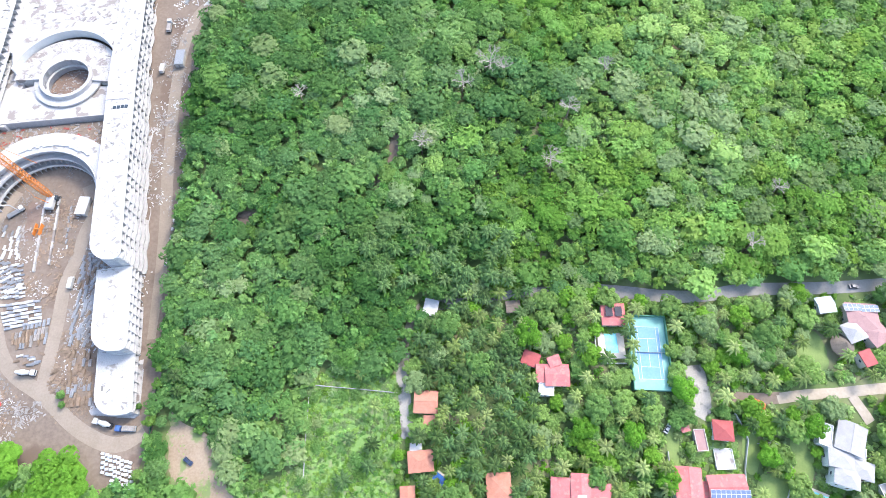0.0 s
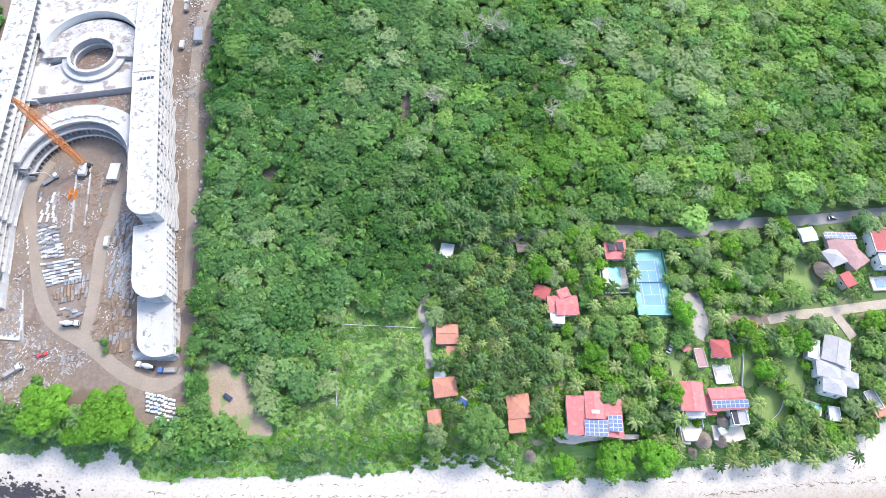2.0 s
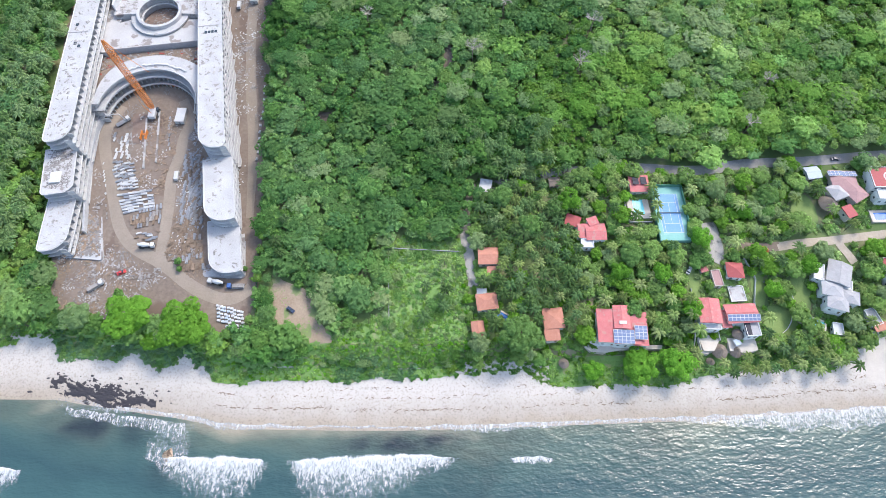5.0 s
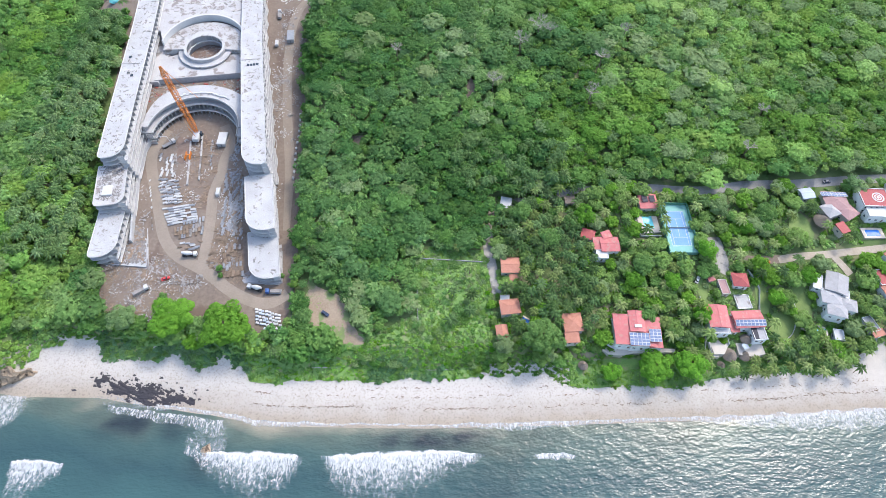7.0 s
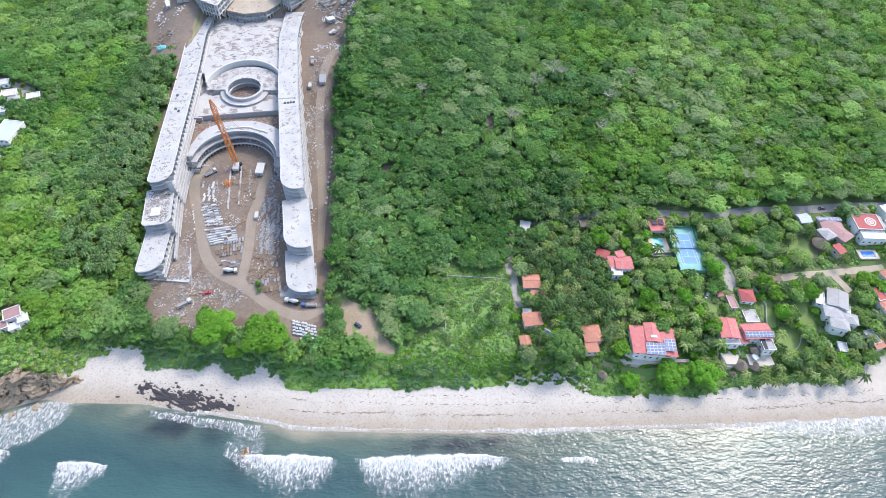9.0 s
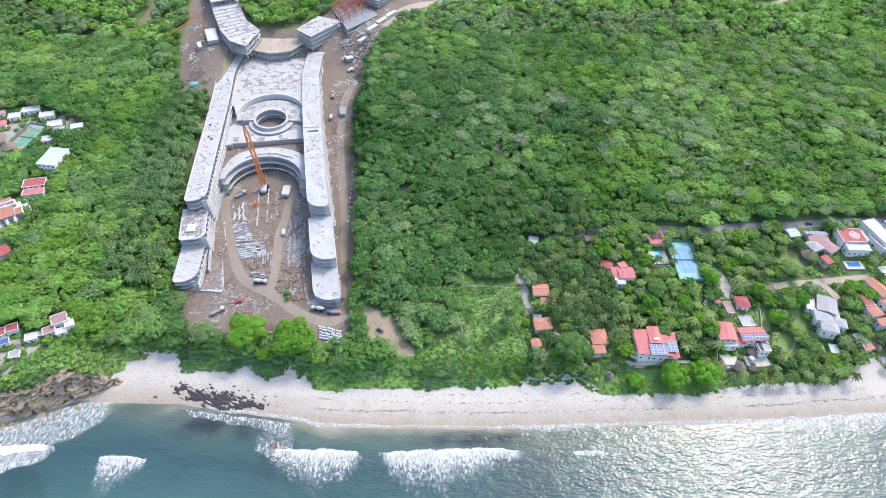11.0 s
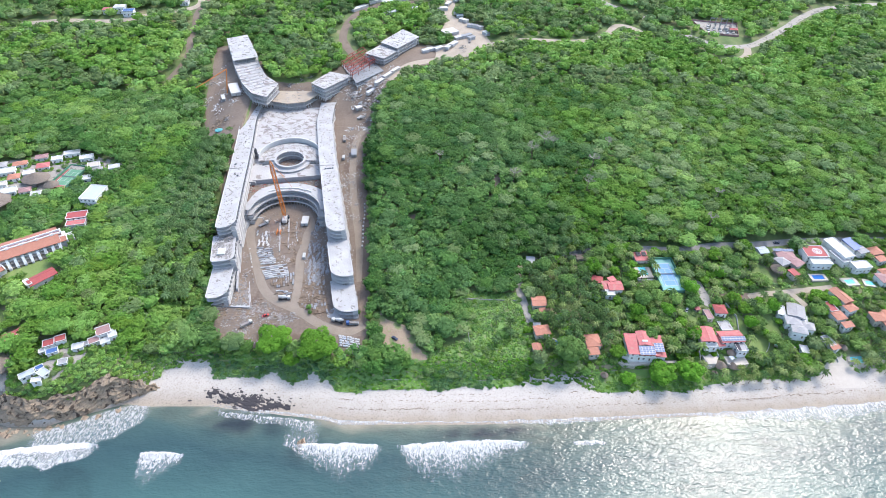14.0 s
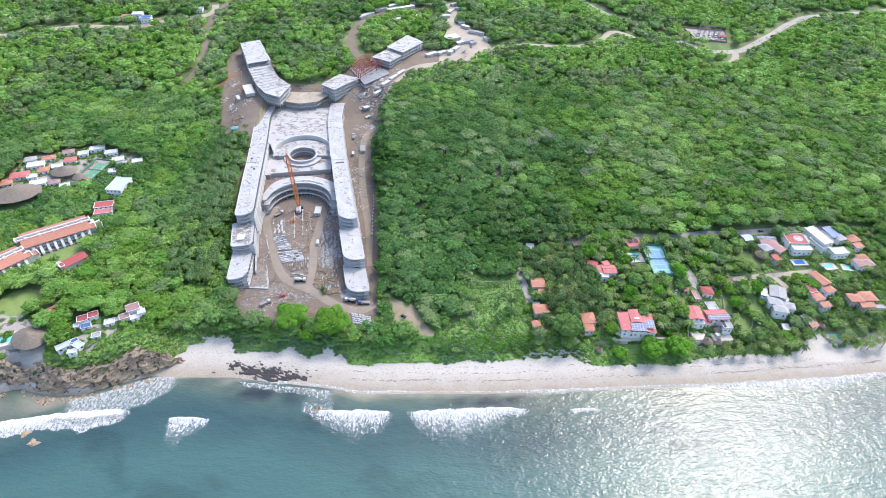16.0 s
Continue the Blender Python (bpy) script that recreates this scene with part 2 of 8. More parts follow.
def ground_material():
    """Pale sand by the sea, wet towards the water, and leaf litter with scrub on the land."""
    m = bpy.data.materials.new("land")
    m.use_nodes = True
    n, l = m.node_tree.nodes, m.node_tree.links
    out = n["Principled BSDF"]
    out.inputs["Roughness"].default_value = 0.93
    pos = n.new("ShaderNodeNewGeometry").outputs["Position"]
    split = n.new("ShaderNodeSeparateXYZ")
    l.new(pos, split.inputs[0])

    def noise_at(s, detail=4):
        t = n.new("ShaderNodeTexNoise")
        t.inputs["Scale"].default_value, t.inputs["Detail"].default_value = s, detail
        l.new(pos, t.inputs["Vector"])
        return t.outputs["Fac"]

    def ramp_of(fac, stops):
        r = n.new("ShaderNodeValToRGB")
        while len(r.color_ramp.elements) < len(stops):
            r.color_ramp.elements.new(0.5)
        for e, (p, c) in zip(r.color_ramp.elements, stops):
            e.position, e.color = p, (*c, 1)
        l.new(fac, r.inputs["Fac"])
        return r.outputs["Color"]

    def mixed(fac, a, b):
        x = n.new("ShaderNodeMix")
        x.data_type = "RGBA"
        l.new(fac, x.inputs[0])
        l.new(a, x.inputs[6])
        l.new(b, x.inputs[7])
        return x.outputs[2]
    soil = ramp_of(noise_at(0.06), [(0.35, (0.075, 0.125, 0.035)), (0.55, (0.13, 0.17, 0.06)), (0.72, (0.24, 0.20, 0.13))])
    wob = n.new("ShaderNodeMath")
    wob.operation = "MULTIPLY_ADD"
    wob.inputs[1].default_value = 1.6
    l.new(noise_at(0.12), wob.inputs[0])
    l.new(split.outputs["Z"], wob.inputs[2])
    scale = n.new("ShaderNodeMath")
    scale.operation = "MULTIPLY"
    scale.inputs[1].default_value = 0.1
    l.new(wob.outputs[0], scale.inputs[0])
    sand = ramp_of(scale.outputs[0], [(0.0, (0.25, 0.205, 0.16)), (0.14, (0.33, 0.28, 0.225)), (0.24, (0.385, 0.345, 0.300)), (0.34, (0.455, 0.418, 0.378))])
    grit = ramp_of(noise_at(0.9, 6), [(0.28, (0.72, 0.70, 0.68)), (0.5, (1, 1, 1))])
    mul = n.new("ShaderNodeMix")
    mul.data_type, mul.blend_type = "RGBA", "MULTIPLY"
    mul.inputs[0].default_value = 1
    l.new(sand, mul.inputs[6])
    l.new(grit, mul.inputs[7])
    edge = n.new("ShaderNodeMapRange")
    edge.inputs["From Min"].default_value, edge.inputs["From Max"].default_value = 6.6, 8.4
    l.new(wob.outputs[0], edge.inputs["Value"])
    l.new(mixed(edge.outputs[0], mul.outputs[2], soil), out.inputs["Base Color"])
    b = n.new("ShaderNodeBump")
    b.inputs["Strength"].default_value, b.inputs["Distance"].default_value = 0.5, 0.25
    l.new(noise_at(1.2, 6), b.inputs["Height"])
    l.new(b.outputs["Normal"], out.inputs["Normal"])
    return m


def water_material():
    """Sea whose colour runs from sandy shallows to deep teal, with dark weed beds and wind ripples."""
    m = bpy.data.materials.new("sea_water")
    m.use_nodes = True
    n, l = m.node_tree.nodes, m.node_tree.links
    out = n["Principled BSDF"]
    out.inputs["Roughness"].default_value, out.inputs["IOR"].default_value = 0.17, 1.33
    out.inputs["Specular IOR Level"].default_value = 0.64
    pos = n.new("ShaderNodeNewGeometry").outputs["Position"]
    stretch = n.new("ShaderNodeMapping")
    stretch.inputs["Scale"].default_value = (0.55, 1.0, 1.0)
    l.new(pos, stretch.inputs["Vector"])

    def noise_at(s, detail, warp=0.0):
        t = n.new("ShaderNodeTexNoise")
        t.inputs["Scale"].default_value, t.inputs["Detail"].default_value, t.inputs["Distortion"].default_value = s, detail, warp
        l.new(stretch.outputs[0], t.inputs["Vector"])
        return t.outputs["Fac"]

    def ramp_of(fac, stops):
        r = n.new("ShaderNodeValToRGB")
        while len(r.color_ramp.elements) < len(stops):
            r.color_ramp.elements.new(0.5)
        for e, (p, c) in zip(r.color_ramp.elements, stops):
            e.position, e.color = p, (*c, 1)
        l.new(fac, r.inputs["Fac"])
        return r.outputs["Color"]
    out_from_shore = n.new("ShaderNodeAttribute")
    out_from_shore.attribute_name = "offing"
    sway = n.new("ShaderNodeMath")
    sway.operation = "MULTIPLY_ADD"
    sway.inputs[1].default_value = 0.55
    l.new(noise_at(0.022, 4, 0.5), sway.inputs[0])
    l.new(out_from_shore.outputs["Fac"], sway.inputs[2])
    depth = ramp_of(sway.outputs[0], [(0.22, (0.25, 0.225, 0.17)), (0.30, (0.085, 0.115, 0.092)), (0.42, (0.045, 0.086, 0.080)), (0.60, (0.030, 0.066, 0.070)), (0.95, (0.046, 0.104, 0.100))])
    beds = ramp_of(noise_at(0.030, 5, 0.8), [(0.34, (0.78, 0.76, 0.78)), (0.48, (1, 1, 1))])
    mul = n.new("ShaderNodeMix")
    mul.data_type, mul.blend_type = "RGBA", "MULTIPLY"
    mul.inputs[0].default_value = 1.0
    l.new(depth, mul.inputs[6])
    l.new(beds, mul.inputs[7])
    weed = n.new("ShaderNodeAttribute")
    weed.attribute_name = "weed"
    dark = n.new("ShaderNodeMix")
    dark.data_type = "RGBA"
    l.new(weed.outputs["Fac"], dark.inputs[0])
    l.new(mul.outputs[2], dark.inputs[6])
    dark.inputs[7].default_value = (0.016, 0.022, 0.030, 1)
    l.new(dark.outputs[2], out.inputs["Base Color"])
    b1, b2 = n.new("ShaderNodeBump"), n.new("ShaderNodeBump")
    b1.inputs["Strength"].default_value, b1.inputs["Distance"].default_value = 1.0, 0.62
    b2.inputs["Strength"].default_value, b2.inputs["Distance"].default_value = 1.0, 0.28
    l.new(noise_at(0.22, 3), b1.inputs["Height"])
    l.new(noise_at(0.8, 3), b2.inputs["Height"])
    l.new(b1.outputs["Normal"], b2.inputs["Normal"])
    l.new(b2.outputs["Normal"], out.inputs["Normal"])
    return m


def foam_material():
    """White froth, torn into lace where the 'froth' attribute is thin."""
    m = bpy.data.materials.new("sea_foam")
    m.use_nodes = True
    n, l = m.node_tree.nodes, m.node_tree.links
    out = n["Principled BSDF"]
    out.inputs["Base Color"].default_value, out.inputs["Roughness"].default_value = (0.60, 0.61, 0.61, 1), 0.7
    pos = n.new("ShaderNodeNewGeometry").outputs["Position"]
    t = n.new("ShaderNodeTexNoise")
    t.inputs["Scale"].default_value, t.inputs["Detail"].default_value, t.inputs["Distortion"].default_value = 0.48, 10, 0.6
    t.inputs["Roughness"].default_value = 0.72
    streak = n.new("ShaderNodeMapping")
    streak.inputs["Scale"].default_value = (1.5, 0.75, 1.0)
    l.new(pos, streak.inputs["Vector"])
    l.new(streak.outputs[0], t.inputs["Vector"])
    a = n.new("ShaderNodeAttribute")
    a.attribute_name = "froth"
    add = n.new("ShaderNodeMath")
    l.new(t.outputs["Fac"], add.inputs[0])
    l.new(a.outputs["Fac"], add.inputs[1])
    cut = n.new("ShaderNodeMapRange")
    cut.inputs["From Min"].default_value, cut.inputs["From Max"].default_value = 0.80, 1.24
    l.new(add.outputs[0], cut.inputs["Value"])
    l.new(cut.outputs[0], out.inputs["Alpha"])
    return m


FOAM = foam_material()
LAND, SEA = ground_material(), water_material()


# ---- the lie of the land ----
def smooth(a, b, x):
    t = np.clip((x - a) / (b - a), 0, 1)
    return t * t * (3 - 2 * t)


def shore(x):
    """y of the water's edge along the coast."""
    return np.interp(x, [-700, -480, -400, -357, -322, -300, -282, -262, -230, -196, -165, -140, -60, 100, 170, 240, 330, 700],
                     [-150, -95, -74, -60, -46, -37, -31, -30, -31, -37, -42, -47, -50, -48, -45, -41, -32, 10])


def ground(x, y):
    """Height of the ground: beach, bluff, plateau and the wooded hill behind."""
    x, y = np.asarray(x, float), np.asarray(y, float)
    v = y - shore(x)
    middle = np.interp(v, [-400, -60, 0, 9, 21, 29, 39, 56, 76, 100, 130, 165, 200, 240, 290, 420, 600, 900, 2500],
                       [-30, -7, 0, 1.6, 3.2, 5.5, 12.5, 14.5, 17, 20, 24, 31, 38, 44, 48, 56, 68, 95, 150])
    east = np.interp(v, [-400, -60, 0, 9, 21, 29, 39, 56, 76, 100, 130, 165, 200, 240, 290, 420, 600, 900, 2500],
                     [-30, -7, 0, 1.6, 3.2, 4.6, 9, 13, 18, 20.5, 25, 33, 41, 47, 50, 54, 66, 95, 150])
    w = y - np.interp(x, [-700, -460, -400, -362, -345, -323, -305, -285, -262], [-120, -58, -42, -35, -40, -41, -34, -27, -19])
    west = np.interp(w, [-400, -60, -14, -3, 1, 6, 14, 22, 45, 70, 120, 190, 260, 420, 600, 900, 2500],
                     [-30, -7, -2.6, -1.2, 2.4, 9, 17, 20, 22, 23, 25, 32, 38, 50, 66, 95, 150])
    h = middle + (east - middle) * smooth(60, 130, x)
    h = h + (west - h) * smooth(-268, -298, x)
    h = h + 7 * np.exp(-((x + 15) / 75) ** 2 - ((y - 165) / 70) ** 2)
    h = h - 6 * np.exp(-((x + 15) / 45) ** 2 - ((y - 78) / 32) ** 2) + 4 * np.exp(-((x - 88) / 34) ** 2 - ((y - 42) / 34) ** 2)
    h = h - 9 * np.exp(-((x + 295) / 45) ** 2 - ((y - 245) / 60) ** 2)
    pad = np.interp(y, [0, 20, 90, 125, 150, 260, 330], [13, 14.5, 19, 21, 23, 31, 48])
    site = smooth(-256, -243, x) * smooth(-126, -141, x) * smooth(4, 20, y) * smooth(330, 270, y)
    h = h + (pad - h) * site
    return h + smooth(25, 60, v) * (0.8 * np.sin(x / 31 + 1) * np.sin(y / 27) + 0.5 * np.sin(x / 13 + y / 17))


# ---- building helpers ----
def part(name, bm, mat, parent, label="", kind=""):
    """Links a bmesh, in the coordinates of its thing, as one mesh under a thing or a part."""
    me = bpy.data.meshes.new(name)
    bm.to_mesh(me)
    bm.free()
    me.materials.append(mat)
    ob = new(name, me)
    ob.parent = parent
    return tagged(ob, label, kind=kind) if label or kind else ob


def share(name, me, m, parent):
    """One more object on a mesh that alike pieces share."""
    ob = new(name, me)
    ob.parent, ob.matrix_basis = parent, m
    return ob


def thing(name, place, rz, label, category, group="", kind=""):
    ob = new(name)
    ob.empty_display_size = 0.5
    ob.matrix_basis = pose(*place, 0, 0, rz)
    return tagged(ob, label, category, group, kind)


def solid(name, bm, mat, label, category="", group="", kind=""):
    """A thing that is one mesh, in world coordinates."""
    me = bpy.data.meshes.new(name)
    bm.to_mesh(me)
    bm.free()
    me.materials.append(mat)
    return tagged(new(name, me), label, category, group, kind)


def mesh_of(name, bm, mat):
    me = bpy.data.meshes.new(name)
    bm.to_mesh(me)
    bm.free()
    me.materials.append(mat)
    return me


def box(bm, x0, y0, z0, x1, y1, z1, m=None, bevel=0.0):
    v = [Vector((x, y, z)) for z in (z0, z1) for y in (y0, y1) for x in (x0, x1)]
    vs = [bm.verts.new(m @ p if m else p) for p in v]
    fs = [bm.faces.new([vs[i] for i in f]) for f in ((0, 2, 3, 1), (4, 5, 7, 6), (0, 1, 5, 4), (2, 6, 7, 3), (0, 4, 6, 2), (1, 3, 7, 5))]
    if bevel:
        es = list({e for f in fs for e in f.edges})
        bmesh.ops.bevel(bm, geom=es, offset=bevel, segments=1, affect="EDGES")
    return bm


def cuboid(x0, y0, z0, x1, y1, z1, m=None, bevel=0.0):
    return box(bmesh.new(), x0, y0, z0, x1, y1, z1, m, bevel)


def prism(bm, outline, z0, z1, top=None):
    """A solid over an outline; top may be another outline of as many points."""
    top = top or outline
    a = [bm.verts.new((x, y, z0)) for x, y in outline]
    b = [bm.verts.new((x, y, z1)) for x, y in top]
    n = len(a)
    for i in range(n):
        bm.faces.new((a[i], a[(i + 1) % n], b[(i + 1) % n], b[i]))
    bm.faces.new(a[::-1])
    bm.faces.new(b)
    bmesh.ops.recalc_face_normals(bm, faces=bm.faces)
    return bm


def tube(bm, p, q, r0, r1=None, n=6):
    """A tapered bar from p to q."""
    p, q = Vector(p), Vector(q)
    r1 = r0 if r1 is None else r1
    turn = (q - p).to_track_quat("Z", "Y").to_matrix()
    rings = []
    for c, r in ((p, r0), (q, r1)):
        rings.append([bm.verts.new(c + turn @ Vector((r * math.cos(2 * math.pi * i / n), r * math.sin(2 * math.pi * i / n), 0))) for i in range(n)])
    for i in range(n):
        bm.faces.new((rings[0][i], rings[0][(i + 1) % n], rings[1][(i + 1) % n], rings[1][i]))
    bm.faces.new(rings[0][::-1])
    bm.faces.new(rings[1])
    return bm


def offset(line, d):
    """The line moved to its left by d (a list of (x, y))."""
    p = np.array(line, float)
    g = np.gradient(p, axis=0)
    g /= np.linalg.norm(g, axis=1)[:, None]
    return p + d * np.stack([-g[:, 1], g[:, 0]], 1)


def along(line, step):
    """Points every step metres along a line."""
    p = np.array(line, float)
    s = np.concatenate([[0], np.cumsum(np.linalg.norm(np.diff(p, axis=0), axis=1))])
    t = np.linspace(0, s[-1], max(2, int(round(s[-1] / step)) + 1))
    return np.stack([np.interp(t, s, p[:, 0]), np.interp(t, s, p[:, 1])], 1)


def curved(line, step=4.0):
    """A line rounded off by cutting its corners."""
    p = np.array(line, float)
    for _ in range(3):
        q = np.empty((2 * len(p) - 2, 2))
        q[0::2], q[1::2] = 0.75 * p[:-1] + 0.25 * p[1:], 0.25 * p[:-1] + 0.75 * p[1:]
        p = np.vstack([p[:1], q, p[-1:]])
    return along(p, step)


def inside(x, y, outline):
    """Which points lie within an outline."""
    x, y = np.asarray(x, float), np.asarray(y, float)
    r = np.zeros(x.shape, bool)
    n = len(outline)
    for i in range(n):
        (x0, y0), (x1, y1) = outline[i], outline[(i + 1) % n]
        if y0 != y1:
            r ^= ((y0 > y) != (y1 > y)) & (x < (x1 - x0) * (y - y0) / (y1 - y0) + x0)
    return r


def near_line(x, y, line, d):
    x, y = np.asarray(x, float), np.asarray(y, float)
    r = np.zeros(x.shape, bool)
    p = np.array(line, float)
    for a, b in zip(p[:-1], p[1:]):
        u = b - a
        t = np.clip(((x - a[0]) * u[0] + (y - a[1]) * u[1]) / (u @ u), 0, 1)
        r |= np.hypot(x - a[0] - t * u[0], y - a[1] - t * u[1]) < d
    return r


CLEAR = []  # tests of what stands where no wild tree grows


def keep_clear(outline=None, line=None, d=0.0, disc=None):
    if outline is not None:
        p = np.array(outline, float)
        CLEAR.append((*p.min(0), *p.max(0), lambda x, y: inside(x, y, outline)))
    if line is not None:
        p = np.array(line, float)
        CLEAR.append((*(p.min(0) - d), *(p.max(0) + d), lambda x, y: near_line(x, y, line, d)))
    if disc is not None:
        CLEAR.append((disc[0] - disc[2], disc[1] - disc[2], disc[0] + disc[2], disc[1] + disc[2], lambda x, y: np.hypot(x - disc[0], y - disc[1]) < disc[2]))


def rect(cx, cy, w, d, rz, grow=0.0):
    c, s = math.cos(radians(rz)), math.sin(radians(rz))
    return [(cx + c * a - s * b, cy + s * a + c * b) for a, b in ((-w / 2 - grow, -d / 2 - grow), (w / 2 + grow, -d / 2 - grow), (w / 2 + grow, d / 2 + grow), (-w / 2 - grow, d / 2 + grow))]


def drape(name, outline, lift, mat, label, category="", step=3.0, ragged=0.0):
    """A sheet laid over the ground within an outline, its edge uneven."""
    xs, ys = [p[0] for p in outline], [p[1] for p in outline]
    gx, gy = np.arange(min(xs) - step, max(xs) + 2 * step, step), np.arange(min(ys) - step, max(ys) + 2 * step, step)
    X, Y = np.meshgrid(gx, gy)
    keep = inside(X, Y, outline)
    ring = along([*outline, outline[0]], step * 0.8)
    # grid corners just outside are pulled on to the outline, so that the edge runs clean
    bm = bmesh.new()
    verts = {}

    def vert(i, j):
        if (i, j) not in verts:
            x, y = X[i, j], Y[i, j]
            if not keep[i, j]:
                k = np.argmin(np.hypot(ring[:, 0] - x, ring[:, 1] - y))
                x, y = ring[k]
                x, y = x + ragged * noise.noise((x * 0.3, y * 0.3, 1)), y + ragged * noise.noise((x * 0.3, y * 0.3, 7))
            verts[i, j] = bm.verts.new((x, y, float(ground(x, y)) + lift))
        return verts[i, j]
    for i in range(len(gy) - 1):
        for j in range(len(gx) - 1):
            c = [(i, j), (i, j + 1), (i + 1, j + 1), (i + 1, j)]
            if any(keep[a] for a in c):
                bm.faces.new([vert(*a) for a in c])
    bmesh.ops.remove_doubles(bm, verts=bm.verts, dist=0.02)
    return solid(name, bm, mat, label, category, "", "structure")


def ribbon(name, line, width, lift, mat, label, category="road", margin=2.2):
    """A road or path laid along a line over the ground."""
    c = curved(line, 3.0)
    bm = bmesh.new()
    rows = []
    for f in (0.5, 0.25, 0, -0.25, -0.5):
        p = offset(c, f * width)
        rows.append([bm.verts.new((x, y, float(ground(x, y)) + lift + 0.04 * (1 - 4 * f * f))) for x, y in p])
    for a, b in zip(rows[:-1], rows[1:]):
        for i in range(len(a) - 1):
            bm.faces.new((b[i], b[i + 1], a[i + 1], a[i]))
    if margin is not None:
        keep_clear(line=c, d=width / 2 + margin)
    return solid(name, bm, mat, label, category, "", "structure")


# ---- land and sea ----
def graded(lo, hi, fine, far_lo, far_hi):
    mid = list(np.arange(lo, hi + fine, fine))
    step, x, out = fine, mid[-1], []
    while x < far_hi:
        step *= 1.13
        x += step
        out.append(x)
    step, x, before = fine, lo, []
    while x > far_lo:
        step *= 1.13
        x -= step
        before.append(x)
    return np.array(before[::-1] + mid + out)


def sheet_mesh(name, gx, gy, Z, mat):
    X, Y = np.meshgrid(gx, gy)
    ny, nx = X.shape
    k = np.arange(nx * ny).reshape(ny, nx)
    quads = np.stack([k[:-1, :-1], k[:-1, 1:], k[1:, 1:], k[1:, :-1]], -1).reshape(-1, 4)
    me = bpy.data.meshes.new(name)
    me.from_pydata(np.stack([X, Y, Z], -1).reshape(-1, 3).tolist(), [], quads.tolist())
    me.materials.append(mat)
    me.shade_smooth()
    return me


gx, gy = graded(-440, 330, 3.0, -4300, 4300), graded(-80, 320, 3.0, -200, 4400)
land_z = ground(*np.meshgrid(gx, gy))
tagged(new("ground", sheet_mesh("ground", gx, gy, land_z, LAND)), "pale sand beach rising to a wooded coastal plateau", "ground", kind="structure")
wx, wy = graded(-430, 330, 4.0, -4400, 4400), graded(-180, -10, 3.0, -4400, 90)
sea_mesh = sheet_mesh("water", wx, wy, np.zeros((len(wy), len(wx))), SEA)
WX, WY = np.meshgrid(wx, wy)
sea_mesh.attributes.new("offing", "FLOAT", "POINT").data.foreach_set("value", np.clip((shore(WX) - WY) / 90, 0, 1).ravel().astype(np.float32))
beds = np.zeros(WX.shape)
for bx, by, sx, sy, deep in ((-212, -44, 15, 7, 0.95), (-188, -47, 10, 6, 0.7), (-72, -56, 17, 4.2, 1.0), (-44, -55.5, 12, 3.6, 1.0), (-56, -57, 9, 3, 1.0), (-170, -62, 9, 9, 0.4)):
    beds = np.maximum(beds, deep * np.exp(-((WX - bx) / sx) ** 2 - ((WY - by) / sy) ** 2))
ragged = np.array([noise.noise((a * 0.09, b * 0.16, 6)) for a, b in zip(WX.ravel(), WY.ravel())]).reshape(WX.shape)
sea_mesh.attributes.new("weed", "FLOAT", "POINT").data.foreach_set("value", np.clip(beds * (1 + 1.1 * ragged), 0, 0.92).ravel().astype(np.float32))
tagged(new("water", sea_mesh), "teal green sea glittering in the sun", "sea", kind="structure")

# roads, lanes and bare ground
ribbon("road", [(-14, 77), (20, 82), (40, 83), (62, 84)], 4.5, 0.25, ROAD, "narrow grey asphalt road under the trees", "road", None)
ribbon("road", [(62, 84), (78, 83), (93, 81), (111, 81), (130, 85), (155, 86), (182, 87), (212, 90), (262, 91), (330, 84), (420, 70)], 5.6, 0.25, ROAD, "narrow grey asphalt road along the wood's edge", "road", 0.8)
ribbon("lane", [(103, 50), (104.5, 40), (105, 33), (102.5, 28)], 9, 0.25, PAVING, "paved driveway between villas", "driveway", 0.3)
ribbon("lane", [(119, 37), (128, 36), (141, 37)], 5.0, 0.24, DIRT, "brown dirt lane under trees", "lane", 0.0)
ribbon("lane", [(139, 36.5), (152, 38.5), (165, 39), (180, 41), (206, 43.5)], 4.6, 0.25, PALE_DIRT, "pale sandy lane beside palms", "lane")
ribbon("lane", [(172, 38), (174, 34), (178, 27)], 4.5, 0.32, PALE_DIRT, "pale sandy drive to the grey villa", "lane")
ribbon("lane", [(-12, 79), (-19, 77), (-23, 69), (-25, 57)], 4.0, 0.25, PALE_DIRT, "dirt lane under the trees", "lane", None)
ribbon("lane", [(-25, 57), (-26, 45), (-24, 34), (-22.5, 18)], 5.4, 0.25, PAVING, "worn paved lane past orange roofed cottages", "lane", 0.2)
SITE = [(-240, 36), (-236, 12), (-215, 5), (-196, 2), (-172, 4), (-158, -2), (-147, -7), (-136, 2), (-132.5, 14), (-133, 45), (-135, 78), (-135, 102), (-137, 136), (-141, 185), (-143, 225), (-138, 245),
        (-136, 275), (-124, 292), (-112, 318), (-102, 340), (-76, 350), (-72, 380), (-88, 402), (-112, 424), (-134, 394), (-152, 366), (-178, 338), (-192, 318), (-216, 312), (-240, 316), (-255, 350), (-272, 392), (-284, 412), (-312, 398), (-306, 340), (-298, 270), (-290, 235), (-260, 225), (-255, 150), (-250, 90)]
keep_clear(outline=SITE)
drape("dirt_ground", SITE, 0.3, DIRT, "churned brown earth of a building site", "ground", 4.0, 1.5)
